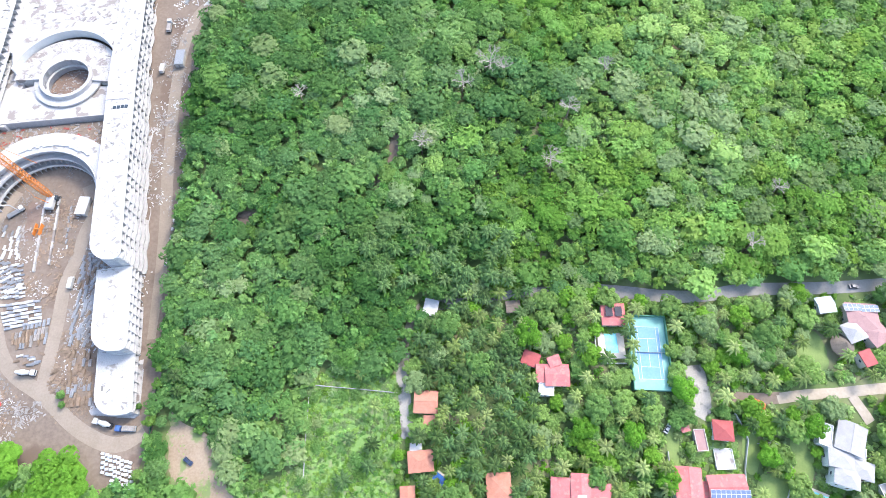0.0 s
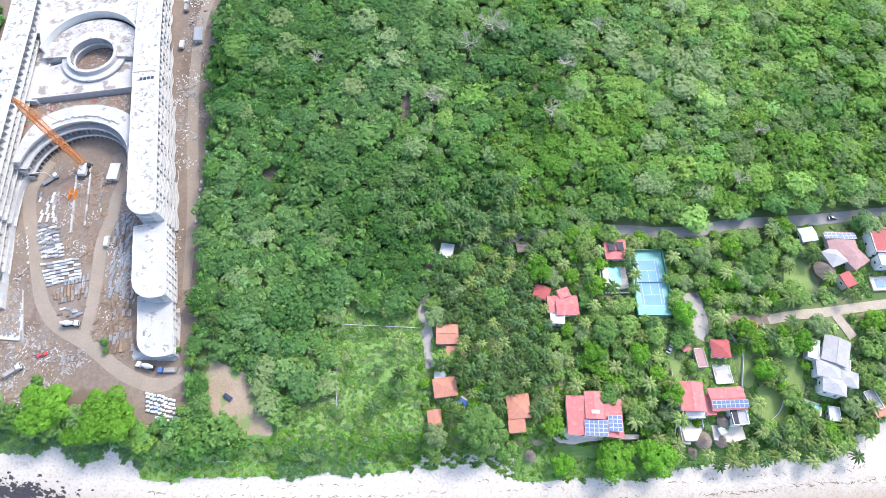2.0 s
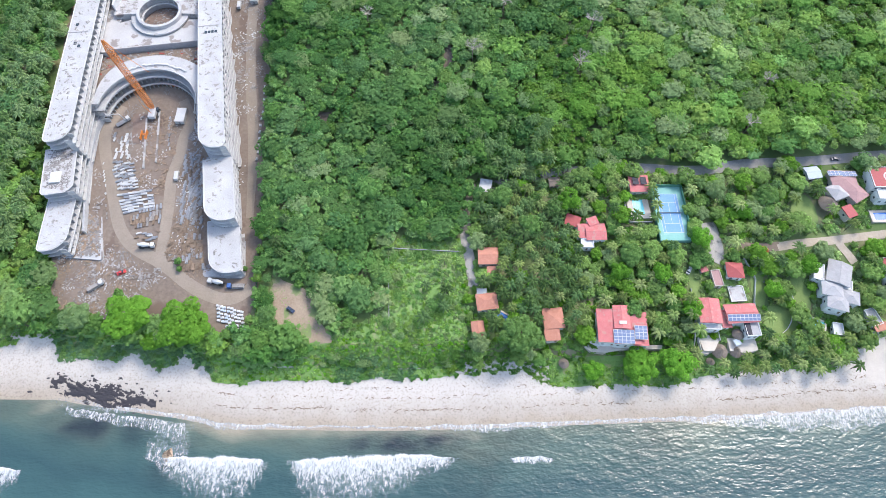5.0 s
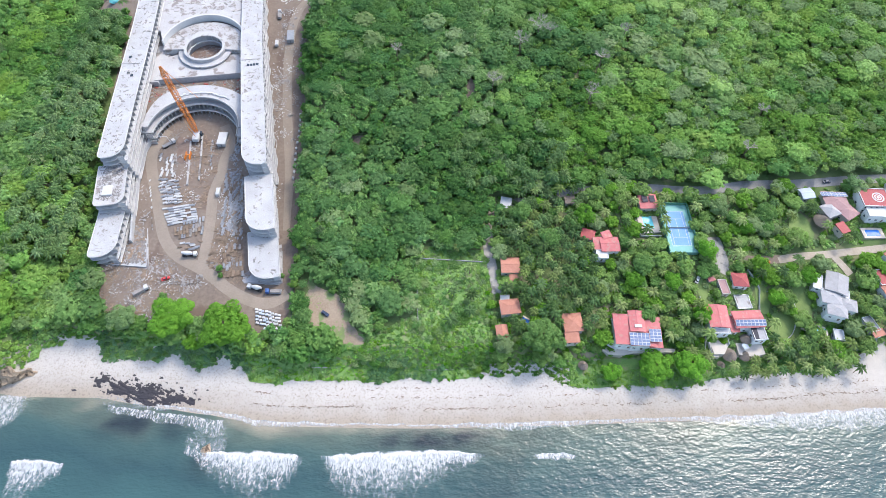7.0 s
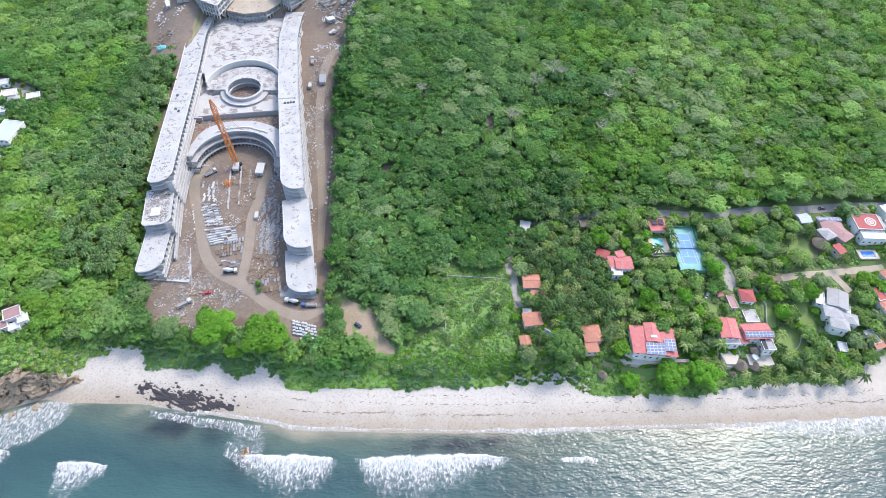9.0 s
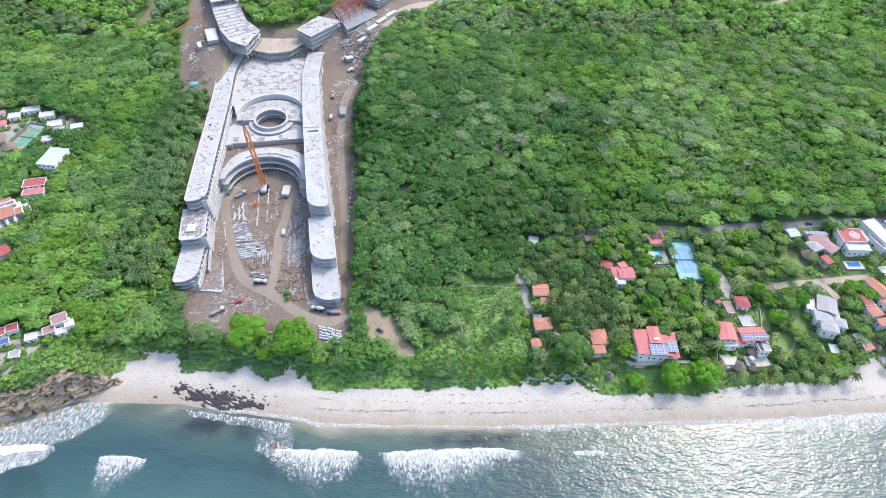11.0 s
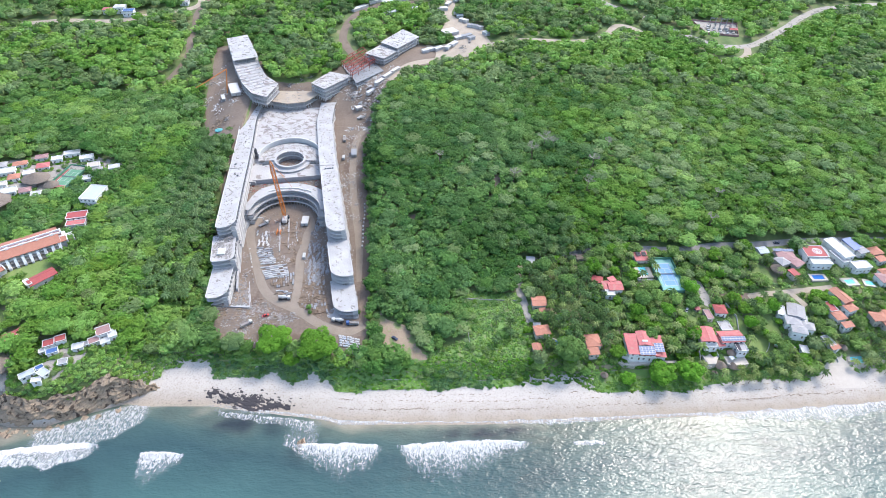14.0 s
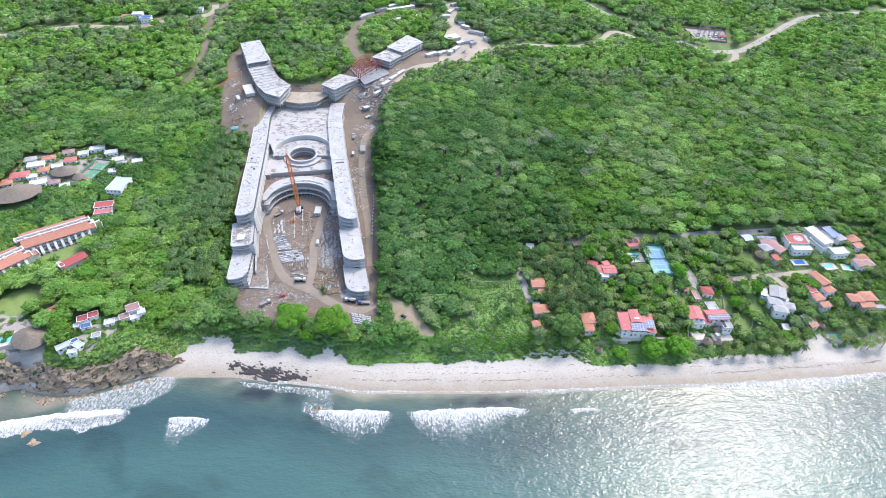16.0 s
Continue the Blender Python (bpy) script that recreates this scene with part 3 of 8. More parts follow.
LANES = [([(-136, 20), (-146, 12), (-165, 19.5), (-182, 34), (-199, 42.5), (-209, 54), (-214.5, 70), (-220, 87), (-226.5, 104), (-228.5, 118), (-222, 134)], 6.5),
         ([(-184.5, 36), (-184.2, 53), (-184.8, 69), (-187, 87), (-184, 101), (-184.6, 112), (-181, 124), (-188, 138)], 6)]
for line, w in (*LANES, ([(-140, 60), (-143, 105), (-150, 150), (-154, 200), (-152, 245), (-138, 262)], 6)):
    ribbon("track", line, w, 0.36, TRACK, "pale rutted lorry track across the site", "track", None)
BARE = [(-124.5, 34), (-121.6, 23.5), (-113.3, 20.5), (-104.9, 17), (-101.6, 7), (-98, -3.6), (-93, -8), (-98, -10), (-111, -7.6), (-120.4, -3.2), (-124.8, 10), (-126.4, 21)]
keep_clear(outline=BARE)
drape("bare_ground", BARE, 0.25, CLEARING, "bare sandy clearing with thin grass", "ground", 2.5, 2.5)
ribbon("track", [(-124, 317), (-106, 345), (-94, 352), (-75, 359), (-56, 365), (-30, 378), (-18, 400), (-20, 431), (-32, 446), (-50, 461), (-56, 476), (-46, 503), (-53, 530)], 10, 0.3, PALE_DIRT, "pale dirt haul road round the camp", "track", 5.0)
ribbon("track", [(-30, 378), (-8, 397), (12, 406), (46, 407), (80, 407), (115, 412), (134, 432), (146, 453), (163, 450), (176, 431)], 8, 0.3, PALE_DIRT, "winding pale dirt road through the wooded hills", "track", 5.0)
ribbon("road", [(205, 452), (224, 439), (235, 420), (255, 401), (290, 400), (315, 418), (341, 436), (395, 485), (432, 512), (496, 526), (541, 535), (650, 560)], 9, 0.3, PAVING, "pale grey country road over the hill", "road", 6.0)
ribbon("road", [(288, 399), (284, 385), (271, 372), (245, 359), (222, 371)], 8, 0.34, PALE_DIRT, "pale dirt spur below the country road", "road", 5.0)
ribbon("road", [(190, 478), (172, 495), (149, 521), (134, 559), (120, 640)], 9, 0.3, PAVING, "grey road climbing into the hills", "road", 6.0)
SUBSTATION = [(246, 470), (300, 459), (289, 426), (252, 432)]
keep_clear(outline=[(240, 474), (306, 462), (292, 418), (246, 424)])
drape("substation_yard", SUBSTATION, 0.3, PAVING, "pale gravel yard of a walled substation", "ground", 3.0, 1.0)
ribbon("track", [(-345, 330), (-335, 372), (-346, 420), (-345, 441), (-355, 486), (-340, 540)], 7, 0.3, DIRT, "brown dirt track at the wood's edge", "track")
ribbon("track", [(-680, 400), (-563, 424), (-536, 444), (-501, 451), (-451, 453), (-426, 458), (-406, 476), (-369, 489), (-352, 501), (-356, 526)], 9, 0.3, PALE_DIRT, "dirt road across the far hillside", "track", 6.0)
ribbon("track", [(-160, 366), (-173, 395), (-176, 418), (-173, 449), (-164, 473), (-148, 494), (-120, 506), (-85, 512)], 9, 0.3, DIRT, "dirt loop road round the workers' camp", "track", 6.0)
for plan in ([(-36, 140), (-30, 139), (-29, 152), (-33, 158)], [(-107, 112), (-97, 113), (-98, 118), (-106, 118)], [(9, 162), (17, 163), (16, 168), (10, 168)], [(-56, 101), (-49, 102), (-50, 106), (-56, 106)], [(-42, 127), (-37, 128), (-37, 137), (-41, 137)]):
    keep_clear(outline=plan)
    drape("forest_path", plan, 0.3, DIRT, "scrap of brown path under the trees", "path", 1.5, 1.0)
CAMP = [(-98, 405), (-92, 384), (-100, 358), (-75, 357), (-48, 364), (-24, 376), (-10, 400), (-14, 434), (-30, 450), (-46, 466), (-56, 452), (-66, 424), (-48, 410), (-54, 398), (-78, 394)]
keep_clear(outline=CAMP)
drape("camp_yard", CAMP, 0.25, PALE_DIRT, "pale dirt yard of the workers' camp", "ground", 4.0, 2.5)
for x, y in ((12.9, 188), (41.6, 140), (-19, 145), (0, 176.5), (51, 166), (20, 186)):
    keep_clear(disc=(x, y, 3.5))
YARDS = ([(-452, 140), (-412, 140), (-396, 150), (-374, 182), (-350, 176), (-346, 190), (-396, 208), (-448, 190)], [(-392, -30), (-346, -32), (-346, -8), (-366, 6), (-392, 12)], [(-336, -25), (-320, -24), (-306, -6), (-310, 2), (-330, 4)])
for plan in YARDS:
    keep_clear(outline=plan)
    drape("resort_paving", plan, 0.2, PAVING, "worn pale stone paving of the resort", "paving", 3.0, 1.5)

BEACH_GAP = [(174, -32), (196, -32), (193, -18), (186, -4), (179, -4), (177, -18)]
keep_clear(outline=BEACH_GAP)
drape("beach_path", BEACH_GAP, 0.15, SAND, "pale sand path running up from the beach", "path", 2.0, 1.5)

# ---- the hotel under construction ----
def arc_points(cx, cy, rx, ry, a0, a1, n):
    return [(cx + rx * math.cos(radians(a)), cy + ry * math.sin(radians(a))) for a in np.linspace(a0, a1, n)]


def band(bm, cx, cy, r0, r1, a0, a1, z0, z1, n=40, squash=1.0):
    """A curved wall or slab: a sector of a ring."""
    inner, outer = arc_points(cx, cy, r0, r0 * squash, a0, a1, n), arc_points(cx, cy, r1, r1 * squash, a0, a1, n)
    cols = [[bm.verts.new((*p, z)) for p, z in ((i, z0), (o, z0), (o, z1), (i, z1))] for i, o in zip(inner, outer)]
    for a, b in zip(cols[:-1], cols[1:]):
        for k in range(4):
            bm.faces.new((a[k], b[k], b[(k + 1) % 4], a[(k + 1) % 4]))
    bm.faces.new(cols[0][::-1])
    bm.faces.new(cols[-1])
    bmesh.ops.recalc_face_normals(bm, faces=bm.faces)
    return bm


def outline_of(line, w, grow=0.0, rl=6.0, rr=6.0):
    c = along(line, 5.0)
    h = w / 2 + grow
    left, right = offset(c, h), offset(c, -h)
    d = c[1] - c[0]
    d /= np.linalg.norm(d)
    nl = np.array([-d[1], d[0]])
    head_left = [c[0] - d * grow + nl * (h - rl + rl * math.sin(radians(a))) + d * (rl - rl * math.cos(radians(a))) for a in np.linspace(0, 90, 6)]
    head_right = [c[0] - d * grow - nl * (h - rr + rr * math.sin(radians(a))) + d * (rr - rr * math.cos(radians(a))) for a in np.linspace(90, 0, 6)]
    keep = [i for i in range(len(c)) if np.linalg.norm(c[i] - c[0]) > max(rl, rr) + grow + 1]
    return [tuple(q) for q in (*head_right, *head_left, *[left[i] for i in keep], *[right[i] for i in keep[::-1]])]


FLOOR = 3.35
fin_mesh = mesh_of("partition_wall", cuboid(-0.14, -1.7, 0, 0.14, 1.7, FLOOR - 0.4), SLAB_EDGE)
post_mesh = mesh_of("column", cuboid(-0.25, -0.25, 0, 0.25, 0.25, FLOOR - 0.35), SLAB_EDGE)


def scatter_boxes(bm, n, spot, lo, hi, rng, flat=0.35):
    """Loose planks and blocks lying about; spot() gives x, y, z."""
    for _ in range(n):
        x, y, z = spot()
        a, b = rng.uniform(lo, hi), rng.uniform(lo, hi) * flat
        c = rng.uniform(0.12, 0.5) * min(1.0, b)
        box(bm, -a / 2, -b / 2, 0, a / 2, b / 2, c, pose(x, y, z - 0.02, rng.uniform(-5, 5), rng.uniform(-5, 5), rng.uniform(0, 180)))
    return bm


def wing(label, line, w, top, bottom, seed, rl=6.0, rr=6.0, sides=(-1,), roof=ROOF_WHITE, clutter=60, step=4.4, tiers=None):
    """Concrete floor slabs with recessed block walls, partition walls on the open side and a screeded roof."""
    rng = random.Random(seed)
    root = thing("hotel_wing", (0, 0, bottom), 0, label, "building", "hotel wings")
    core_plan = outline_of(line, w, -2.4, max(rl - 2.4, 0.5), max(rr - 2.4, 0.5))
    part("core_wall", prism(bmesh.new(), core_plan, 0, top - 0.45 - bottom), CORE, root)
    slab_plan = outline_of(line, w, 0.5, rl + 0.5, rr + 0.5)
    roof_plan = outline_of(line, w, 0.0, rl, rr)
    part("roof_slab", prism(bmesh.new(), slab_plan, top - 0.45 - bottom, top - 0.1 - bottom), SLAB_EDGE, root)
    part("roof_screed", prism(bmesh.new(), roof_plan, top - 0.096 - bottom, top - bottom), roof, root, "white screed stained grey")
    rim = bmesh.new()
    n = len(slab_plan)
    for i in range(n):
        p, q = Vector((*slab_plan[i], 0)), Vector((*slab_plan[(i + 1) % n], 0))
        d = q - p
        if d.length > 0.05:
            box(rim, 0, 0, top - 0.1 - bottom, d.length, 0.22, top + 0.28 - bottom, Matrix.Translation(p) @ Matrix.Rotation(math.atan2(d.y, d.x), 4, "Z"))
    part("parapet", rim, WHITE, root)
    level, down = top - FLOOR, 0
    while level > bottom + 0.5:
        part("floor_slab", prism(bmesh.new(), slab_plan, level - 0.35 - bottom, level - bottom), SLAB_EDGE, root)
        for s in sides:
            out = 0.0
            if tiers:
                # each lower floor reaches further out, in a terrace with a low rail
                out = tiers[0] + tiers[1] * down
                c = along(line, 2.5)
                run = np.arange(len(c)) * 2.5
                wave = offset(c, s * (w / 2 + 0.5)) + (offset(c, s * (w / 2 + 1.5)) - offset(c, s * (w / 2 + 0.5))) * (out + tiers[2] * np.sin(run * 0.42))[:, None]
                edge_in = offset(c, s * (w / 2 + 0.504))
                part("balcony_slab", prism(bmesh.new(), [tuple(p) for p in wave] + [tuple(p) for p in edge_in[::-1]], level - 0.35 - bottom, level - bottom), SLAB_EDGE, root)
                away = offset(c, s * (w / 2 + 1.5)) - offset(c, s * (w / 2 + 0.5))
                lip = prism(bmesh.new(), [tuple(p) for p in wave] + [tuple(p) for p in (wave - 0.2 * away)[::-1]], level + 0.004 - bottom, level + 0.4 - bottom)
                part("balcony_rail", lip, WHITE, root)
            e = offset(along(line, step), s * (w / 2 - 1.35 + 0.5 * out))
            g = np.gradient(e, axis=0)
            for (x, y), (dx, dy) in zip(e, g):
                if float(ground(x, y)) < level + 1.0:
                    share("partition_wall", fin_mesh, Matrix.Translation((x, y, level - bottom)) @ Matrix.Rotation(math.atan2(dy, dx), 4, "Z"), root)
        level -= FLOOR
        down += 1
    c = along(line, 1.0)

    def spot():
        i = rng.randrange(3, len(c))
        q = c[i] + np.array([rng.uniform(-0.42, 0.42) * w, 0])
        return q[0], q[1], top - bottom
    part("roof_clutter", scatter_boxes(bmesh.new(), clutter, spot, 0.6, 2.4, rng), RUBBLE, root, "planks, blocks and sacks left on the roof", "stuff")
    return root


EAST = [(-158, 89.4), (-166.2, 141), (-174.6, 195), (-182, 253), (-182, 285), (-178, 305), (-178.5, 321)]
WEST = [(-239.3, 94), (-243, 140), (-245.2, 172), (-248.2, 212), (-252.5, 256), (-251.5, 280), (-256, 306)]
e1 = wing("long white unfinished concrete hotel wing with stacked open balconies", EAST, 12.5, 41.0, 16, 1, 9.0, 2.5, (-1,), clutter=260, tiers=(0.7, 0.42, 0.5))
w1 = wing("long unfinished concrete hotel wing with tiered inner balconies", WEST, 12.5, 42.0, 16, 2, 2.5, 9.0, (-1,), clutter=260, tiers=(2.0, 0.24, 0.0))
wing("lower stepped block of the hotel wing, white roof", [(-151.3, 50.8), (-157.6, 88.8)], 14.4, 31.6, 14, 3, 9.5, 2.5, (-1,), clutter=26)
wing("lowest stepped block of the hotel wing, rounded end", [(-147.6, 25.4), (-152.8, 56)], 15.0, 22.8, 13, 4, 9.5, 2.0, (-1,), clutter=14)
w2 = wing("unfinished middle block of the hotel wing with rubble on top", [(-237.2, 68), (-241.5, 96)], 15.0, 32.5, 14, 5, 2.0, 5.0, (-1,), CONCRETE, clutter=260, tiers=(1.5, 0.22, 0.0))
wing("lowest stepped block of the hotel wing, rounded balcony end", [(-236.5, 38.5), (-238, 69)], 13.0, 25.2, 14, 6, 2.0, 9.0, (-1,), clutter=40, tiers=(1.3, 0.2, 0.0))
for root, spots in ((e1, [(-173.5, 172, 1), (-171.6, 172.3, 1), (-169.7, 172.6, 1), (-167.8, 172.9, 1)]), (w1, [(-248.5, 178, 1), (-246, 163, 1), (-243.5, 161, 1)])):
    top = 41.0 if root is e1 else 42.0
    for x, y, _ in spots:
        b = cuboid(x - 0.75, y - 0.9, top - 16 + 0.004, x + 0.75, y + 0.9, top - 16 + 0.25)
        part("skylight", b, GLASS, root, "dark roof opening")
for root, q, a in ((e1, (-173, 177.5, 41.0 - 16), 8), (w1, (-247, 172, 42 - 16), 4)):
    part("roof_joint", cuboid(-6.2, -0.25, 0.004, 6.2, 0.25, 0.35, pose(*q, 0, 0, a)), CORE, root)
part("shed", cuboid(-2.6, -3.4, 0, 2.6, 3.4, 1.2, pose(-239.5, 77, 18.5, 0, 0, 6), 0.1), WHITE, w2, "white site shed")
# podiums
pod = thing("podium", (-152, 40, 13.4), 0, "grey concrete podium under the hotel wing end", "podium")
part("base", prism(bmesh.new(), [(-9.4, -12.6), (-8, -14), (10.8, -15), (12.4, -13.4), (9.2, 16), (-11, 20)], 0, 3.0), SLAB_EDGE, pod)
part("deck", prism(bmesh.new(), [(-9.0, -12.4), (-7.9, -13.5), (10.6, -14.5), (11.9, -13.2), (8.8, 15.8), (-10.6, 19.8)], 3.004, 3.25), CONCRETE, pod)
wpod = thing("podium", (-228, 52, 14), 0, "rough concrete podium covered with rubble", "podium")
part("base", prism(bmesh.new(), [(-12, -13), (13, -15.5), (14, -14), (6, 20), (2, 20), (-6, -2)], 0, 2.8), SLAB_EDGE, wpod)
part("parapet", prism(bmesh.new(), [(13.3, -15.5), (14, -14), (6, 20.4), (5.5, 20.4), (13.3, -14)], 2.8, 3.3), CONCRETE, wpod)
rng = random.Random(9)


def on_wpod():
    t, u = rng.random(), rng.random()
    y = -13 + 30 * t
    x0, x1 = (-9 if y < -4 else 0), 12 - 7.5 * t
    return x0 + (x1 - x0) * u, y, 2.85


part("rubble", scatter_boxes(bmesh.new(), 900, on_wpod, 0.5, 2.8, rng), RUBBLE, wpod, "heaped planks and broken blocks", "stuff")
part("broken_formwork", scatter_boxes(bmesh.new(), 320, on_wpod, 0.6, 3.0, rng), TIMBER, wpod, "splintered brown formwork", "stuff")

# curved terrace building at the head of the yard
CX, CY = -201.0, 122.5
arc = thing("curved_terrace", (CX, CY, 19), 0, "curved concrete terrace block with open galleries round the yard", "building")
for z, r in ((6.5, 24.6), (11.4, 25.2)):
    part("floor_slab", band(bmesh.new(), 0, 0, r, 37.5, -4, 178, z - 0.4, z), SLAB_EDGE, arc)
    for a in np.linspace(0, 180, 33):
        p = Vector((math.cos(radians(a)), math.sin(radians(a)), 0)) * (r + 2.0)
        share("partition_wall", fin_mesh, Matrix.Translation((p.x, p.y, z - 3.6)) @ Matrix.Rotation(radians(a - 90), 4, "Z"), arc)
    part("parapet", band(bmesh.new(), 0, 0, r, r + 0.3, -4, 178, z + 0.004, z + 0.9), WHITE, arc)
part("core_wall", band(bmesh.new(), 0, 0, 30.0, 37.2, -4, 178, 0, 10.9), CORE, arc)
part("plinth", band(bmesh.new(), 0, 0, 25.6, 29.9, -4, 178, 0, 2.2), SLAB_EDGE, arc)


def crescent(r0, r1, thin, z0, z1, n=44):
    """A curved slab whose outer edge draws in towards its west end."""
    turn = np.linspace(3, 176, n)
    rim = r1 - thin * smooth(120, 176, turn)
    edge = [(r0 * math.cos(radians(a)), r0 * math.sin(radians(a))) for a in turn]
    back = [(r * math.cos(radians(a)), r * math.sin(radians(a))) for a, r in zip(turn, rim)]
    return prism(bmesh.new(), edge + back[::-1], z0, z1)


part("roof", crescent(27.0, 38.2, 7.5, 15.0, 15.6), ROOF_WHITE, arc, "white curved roof")
part("roof_kerb", band(bmesh.new(), 0, 0, 27.0, 27.35, 3, 176, 15.604, 16.1), WHITE, arc)
part("roof_wall", crescent(29.6, 37.6, 6.8, 11.404, 14.996), CORE, arc)
rng = random.Random(12)
for a in np.linspace(56, 122, 22):
    p = Vector((math.cos(radians(a)), math.sin(radians(a)), 0)) * rng.uniform(30.2, 31.4)
    part("concrete_block", cuboid(-0.7, -0.5, 0, 0.7, 0.5, 0.8, Matrix.Translation((p.x, p.y, 15.604)) @ Matrix.Rotation(radians(a - 90), 4, "Z")), WHITE, arc)

# lower deck, upper deck with the round pit, and the plaza
RX, RY = -206.5, 194.5
deck = thing("lower_deck", (-206, 180, 26), 0, "grey concrete deck with a straight retaining wall", "deck")
hole = [(RX + 206 + 16.2 * math.cos(radians(a)), RY - 180 + 16.2 * math.sin(radians(a))) for a in np.linspace(-8, -172, 25)]
part("slab", prism(bmesh.new(), [(-28, -13.5), (27, -6), (25, 12), *hole, (-27, 8)], 1.0, 7.0), CONCRETE, deck)
part("wall", prism(bmesh.new(), [(-28, -13.8), (27, -6.3), (27, -5.9), (-28, -13.4)], 0, 7.6), CORE, deck)
fill = [(x, y) for x, y in arc_points(CX, CY, 38.4, 38.4, 20, 160, 30)]
solid("back_fill", prism(bmesh.new(), [*fill, (-238, 163), (-234, 165.5), (-179, 173)], 22, 29.6), DIRT, "brown rubble-strewn fill behind the curved terrace", "earth", "", "structure")
rng = random.Random(23)


def on_fill():
    while True:
        x, y = rng.uniform(-236, -180), rng.uniform(150, 171)
        if math.hypot(x - CX, y - CY) > 39 and y < 165 + (x + 234) * 0.136:
            return x, y, 29.62


for mat, n, text in ((TIMBER, 90, "brown formwork timber on the fill"), (RUBBLE, 150, "broken blocks on the fill"), (STEEL_RED, 30, "red oxide steel offcuts on the fill")):
    solid("debris", scatter_boxes(bmesh.new(), n, on_fill, 0.6, 3.0, rng), mat, text, "debris", "", "stuff")
up = thing("upper_deck", (RX, RY, 28), 0, "concrete deck round a deep circular pit", "deck")
part("slab", band(bmesh.new(), 0, 0, 13.4, 27, -4, 184, 2, 8.0, 50), CONCRETE, up)
part("ring_walk", band(bmesh.new(), 0, 0, 13.3, 17.2, 0, 360, 5.6, 6.6, 64), ROOF_WHITE, up, "pale curved walkway")
part("ring_wall", band(bmesh.new(), 0, 0, 12.9, 13.3, 0, 360, -1, 9.0, 64), CORE, up)
part("ring_slab", band(bmesh.new(), 0, 0, 11.6, 12.9, 0, 360, 8.6, 9.0, 64), ROOF_WHITE, up)
part("pit_floor", band(bmesh.new(), 0, 0, 0.05, 12.25, 0, 360, -0.6, 0.3, 40), PIT, up, "muddy pit floor")
for a in np.linspace(0, 360, 18, endpoint=False):
    p = Vector((math.cos(radians(a)), math.sin(radians(a)), 0)) * 11.9
    share("column", post_mesh, Matrix.Translation((p.x, p.y, 5.0)) @ Matrix.Rotation(radians(a), 4, "Z") @ Matrix.Diagonal((1, 1, 1.15, 1)), up)
pit_rng = random.Random(29)


def in_pit():
    a, r = pit_rng.uniform(0, 2 * math.pi), 11.5 * math.sqrt(pit_rng.random())
    return r * math.cos(a), r * math.sin(a), 0.32


part("rubble", scatter_boxes(bmesh.new(), 130, in_pit, 0.4, 2.4, pit_rng), RUBBLE, up, "planks and blocks on the pit floor", "stuff")
part("gallery_slab", band(bmesh.new(), 0, 0, 11.0, 12.26, 0, 360, 4.4, 4.8, 64), SLAB_EDGE, up)
infill = thing("deck_infill", (-238, 215, 26), 0, "concrete strip joining decks to the west wing", "deck")
part("slab", prism(bmesh.new(), [(-2, -50), (6.5, -50), (8, -14), (3, -4), (-3, -2)], 1, 7.02), CONCRETE, infill)
part("upper_slab", prism(bmesh.new(), [(-2.6, -6), (6, -7), (2, 6), (1, 66), (-9, 66), (-5.5, 10)], 7.1, 12.7), CONCRETE, infill)
plaza = thing("plaza", (-212, 250, 30), 0, "broad pale concrete plaza strewn with building material", "deck")
rimline = [(x + 212, y - 250) for x, y in arc_points(RX, RY, 27.2, 30.2, 4, 176, 40)]
part("slab", prism(bmesh.new(), [*rimline, (-26, -40), (-33, 34), (24, 36), (31, -40)], 4, 8.8), CONCRETE, plaza)
part("rim_wall", band(bmesh.new(), RX + 212, RY - 250, 26.6, 27.5, 4, 176, 5, 10.0, 50, 1.11), WHITE, plaza)
rng = random.Random(21)


def on_plaza():
    while True:
        x, y = rng.uniform(-27, 24), rng.uniform(-24, 33)
        if math.hypot(x - 212 - RX, y + 250 - RY) > 33:
            return x, y, 8.82


part("clutter", scatter_boxes(bmesh.new(), 260, on_plaza, 0.8, 3.2, rng), RUBBLE, plaza, "planks and blocks on the deck", "stuff")
rng = random.Random(22)


def on_deck():
    a, r = rng.uniform(0, math.pi), rng.uniform(18, 26)
    return r * math.cos(a), r * math.sin(a), 8.02


part("clutter", scatter_boxes(bmesh.new(), 180, on_deck, 0.6, 2.4, rng), RUBBLE, up, "planks and blocks on the deck", "stuff")


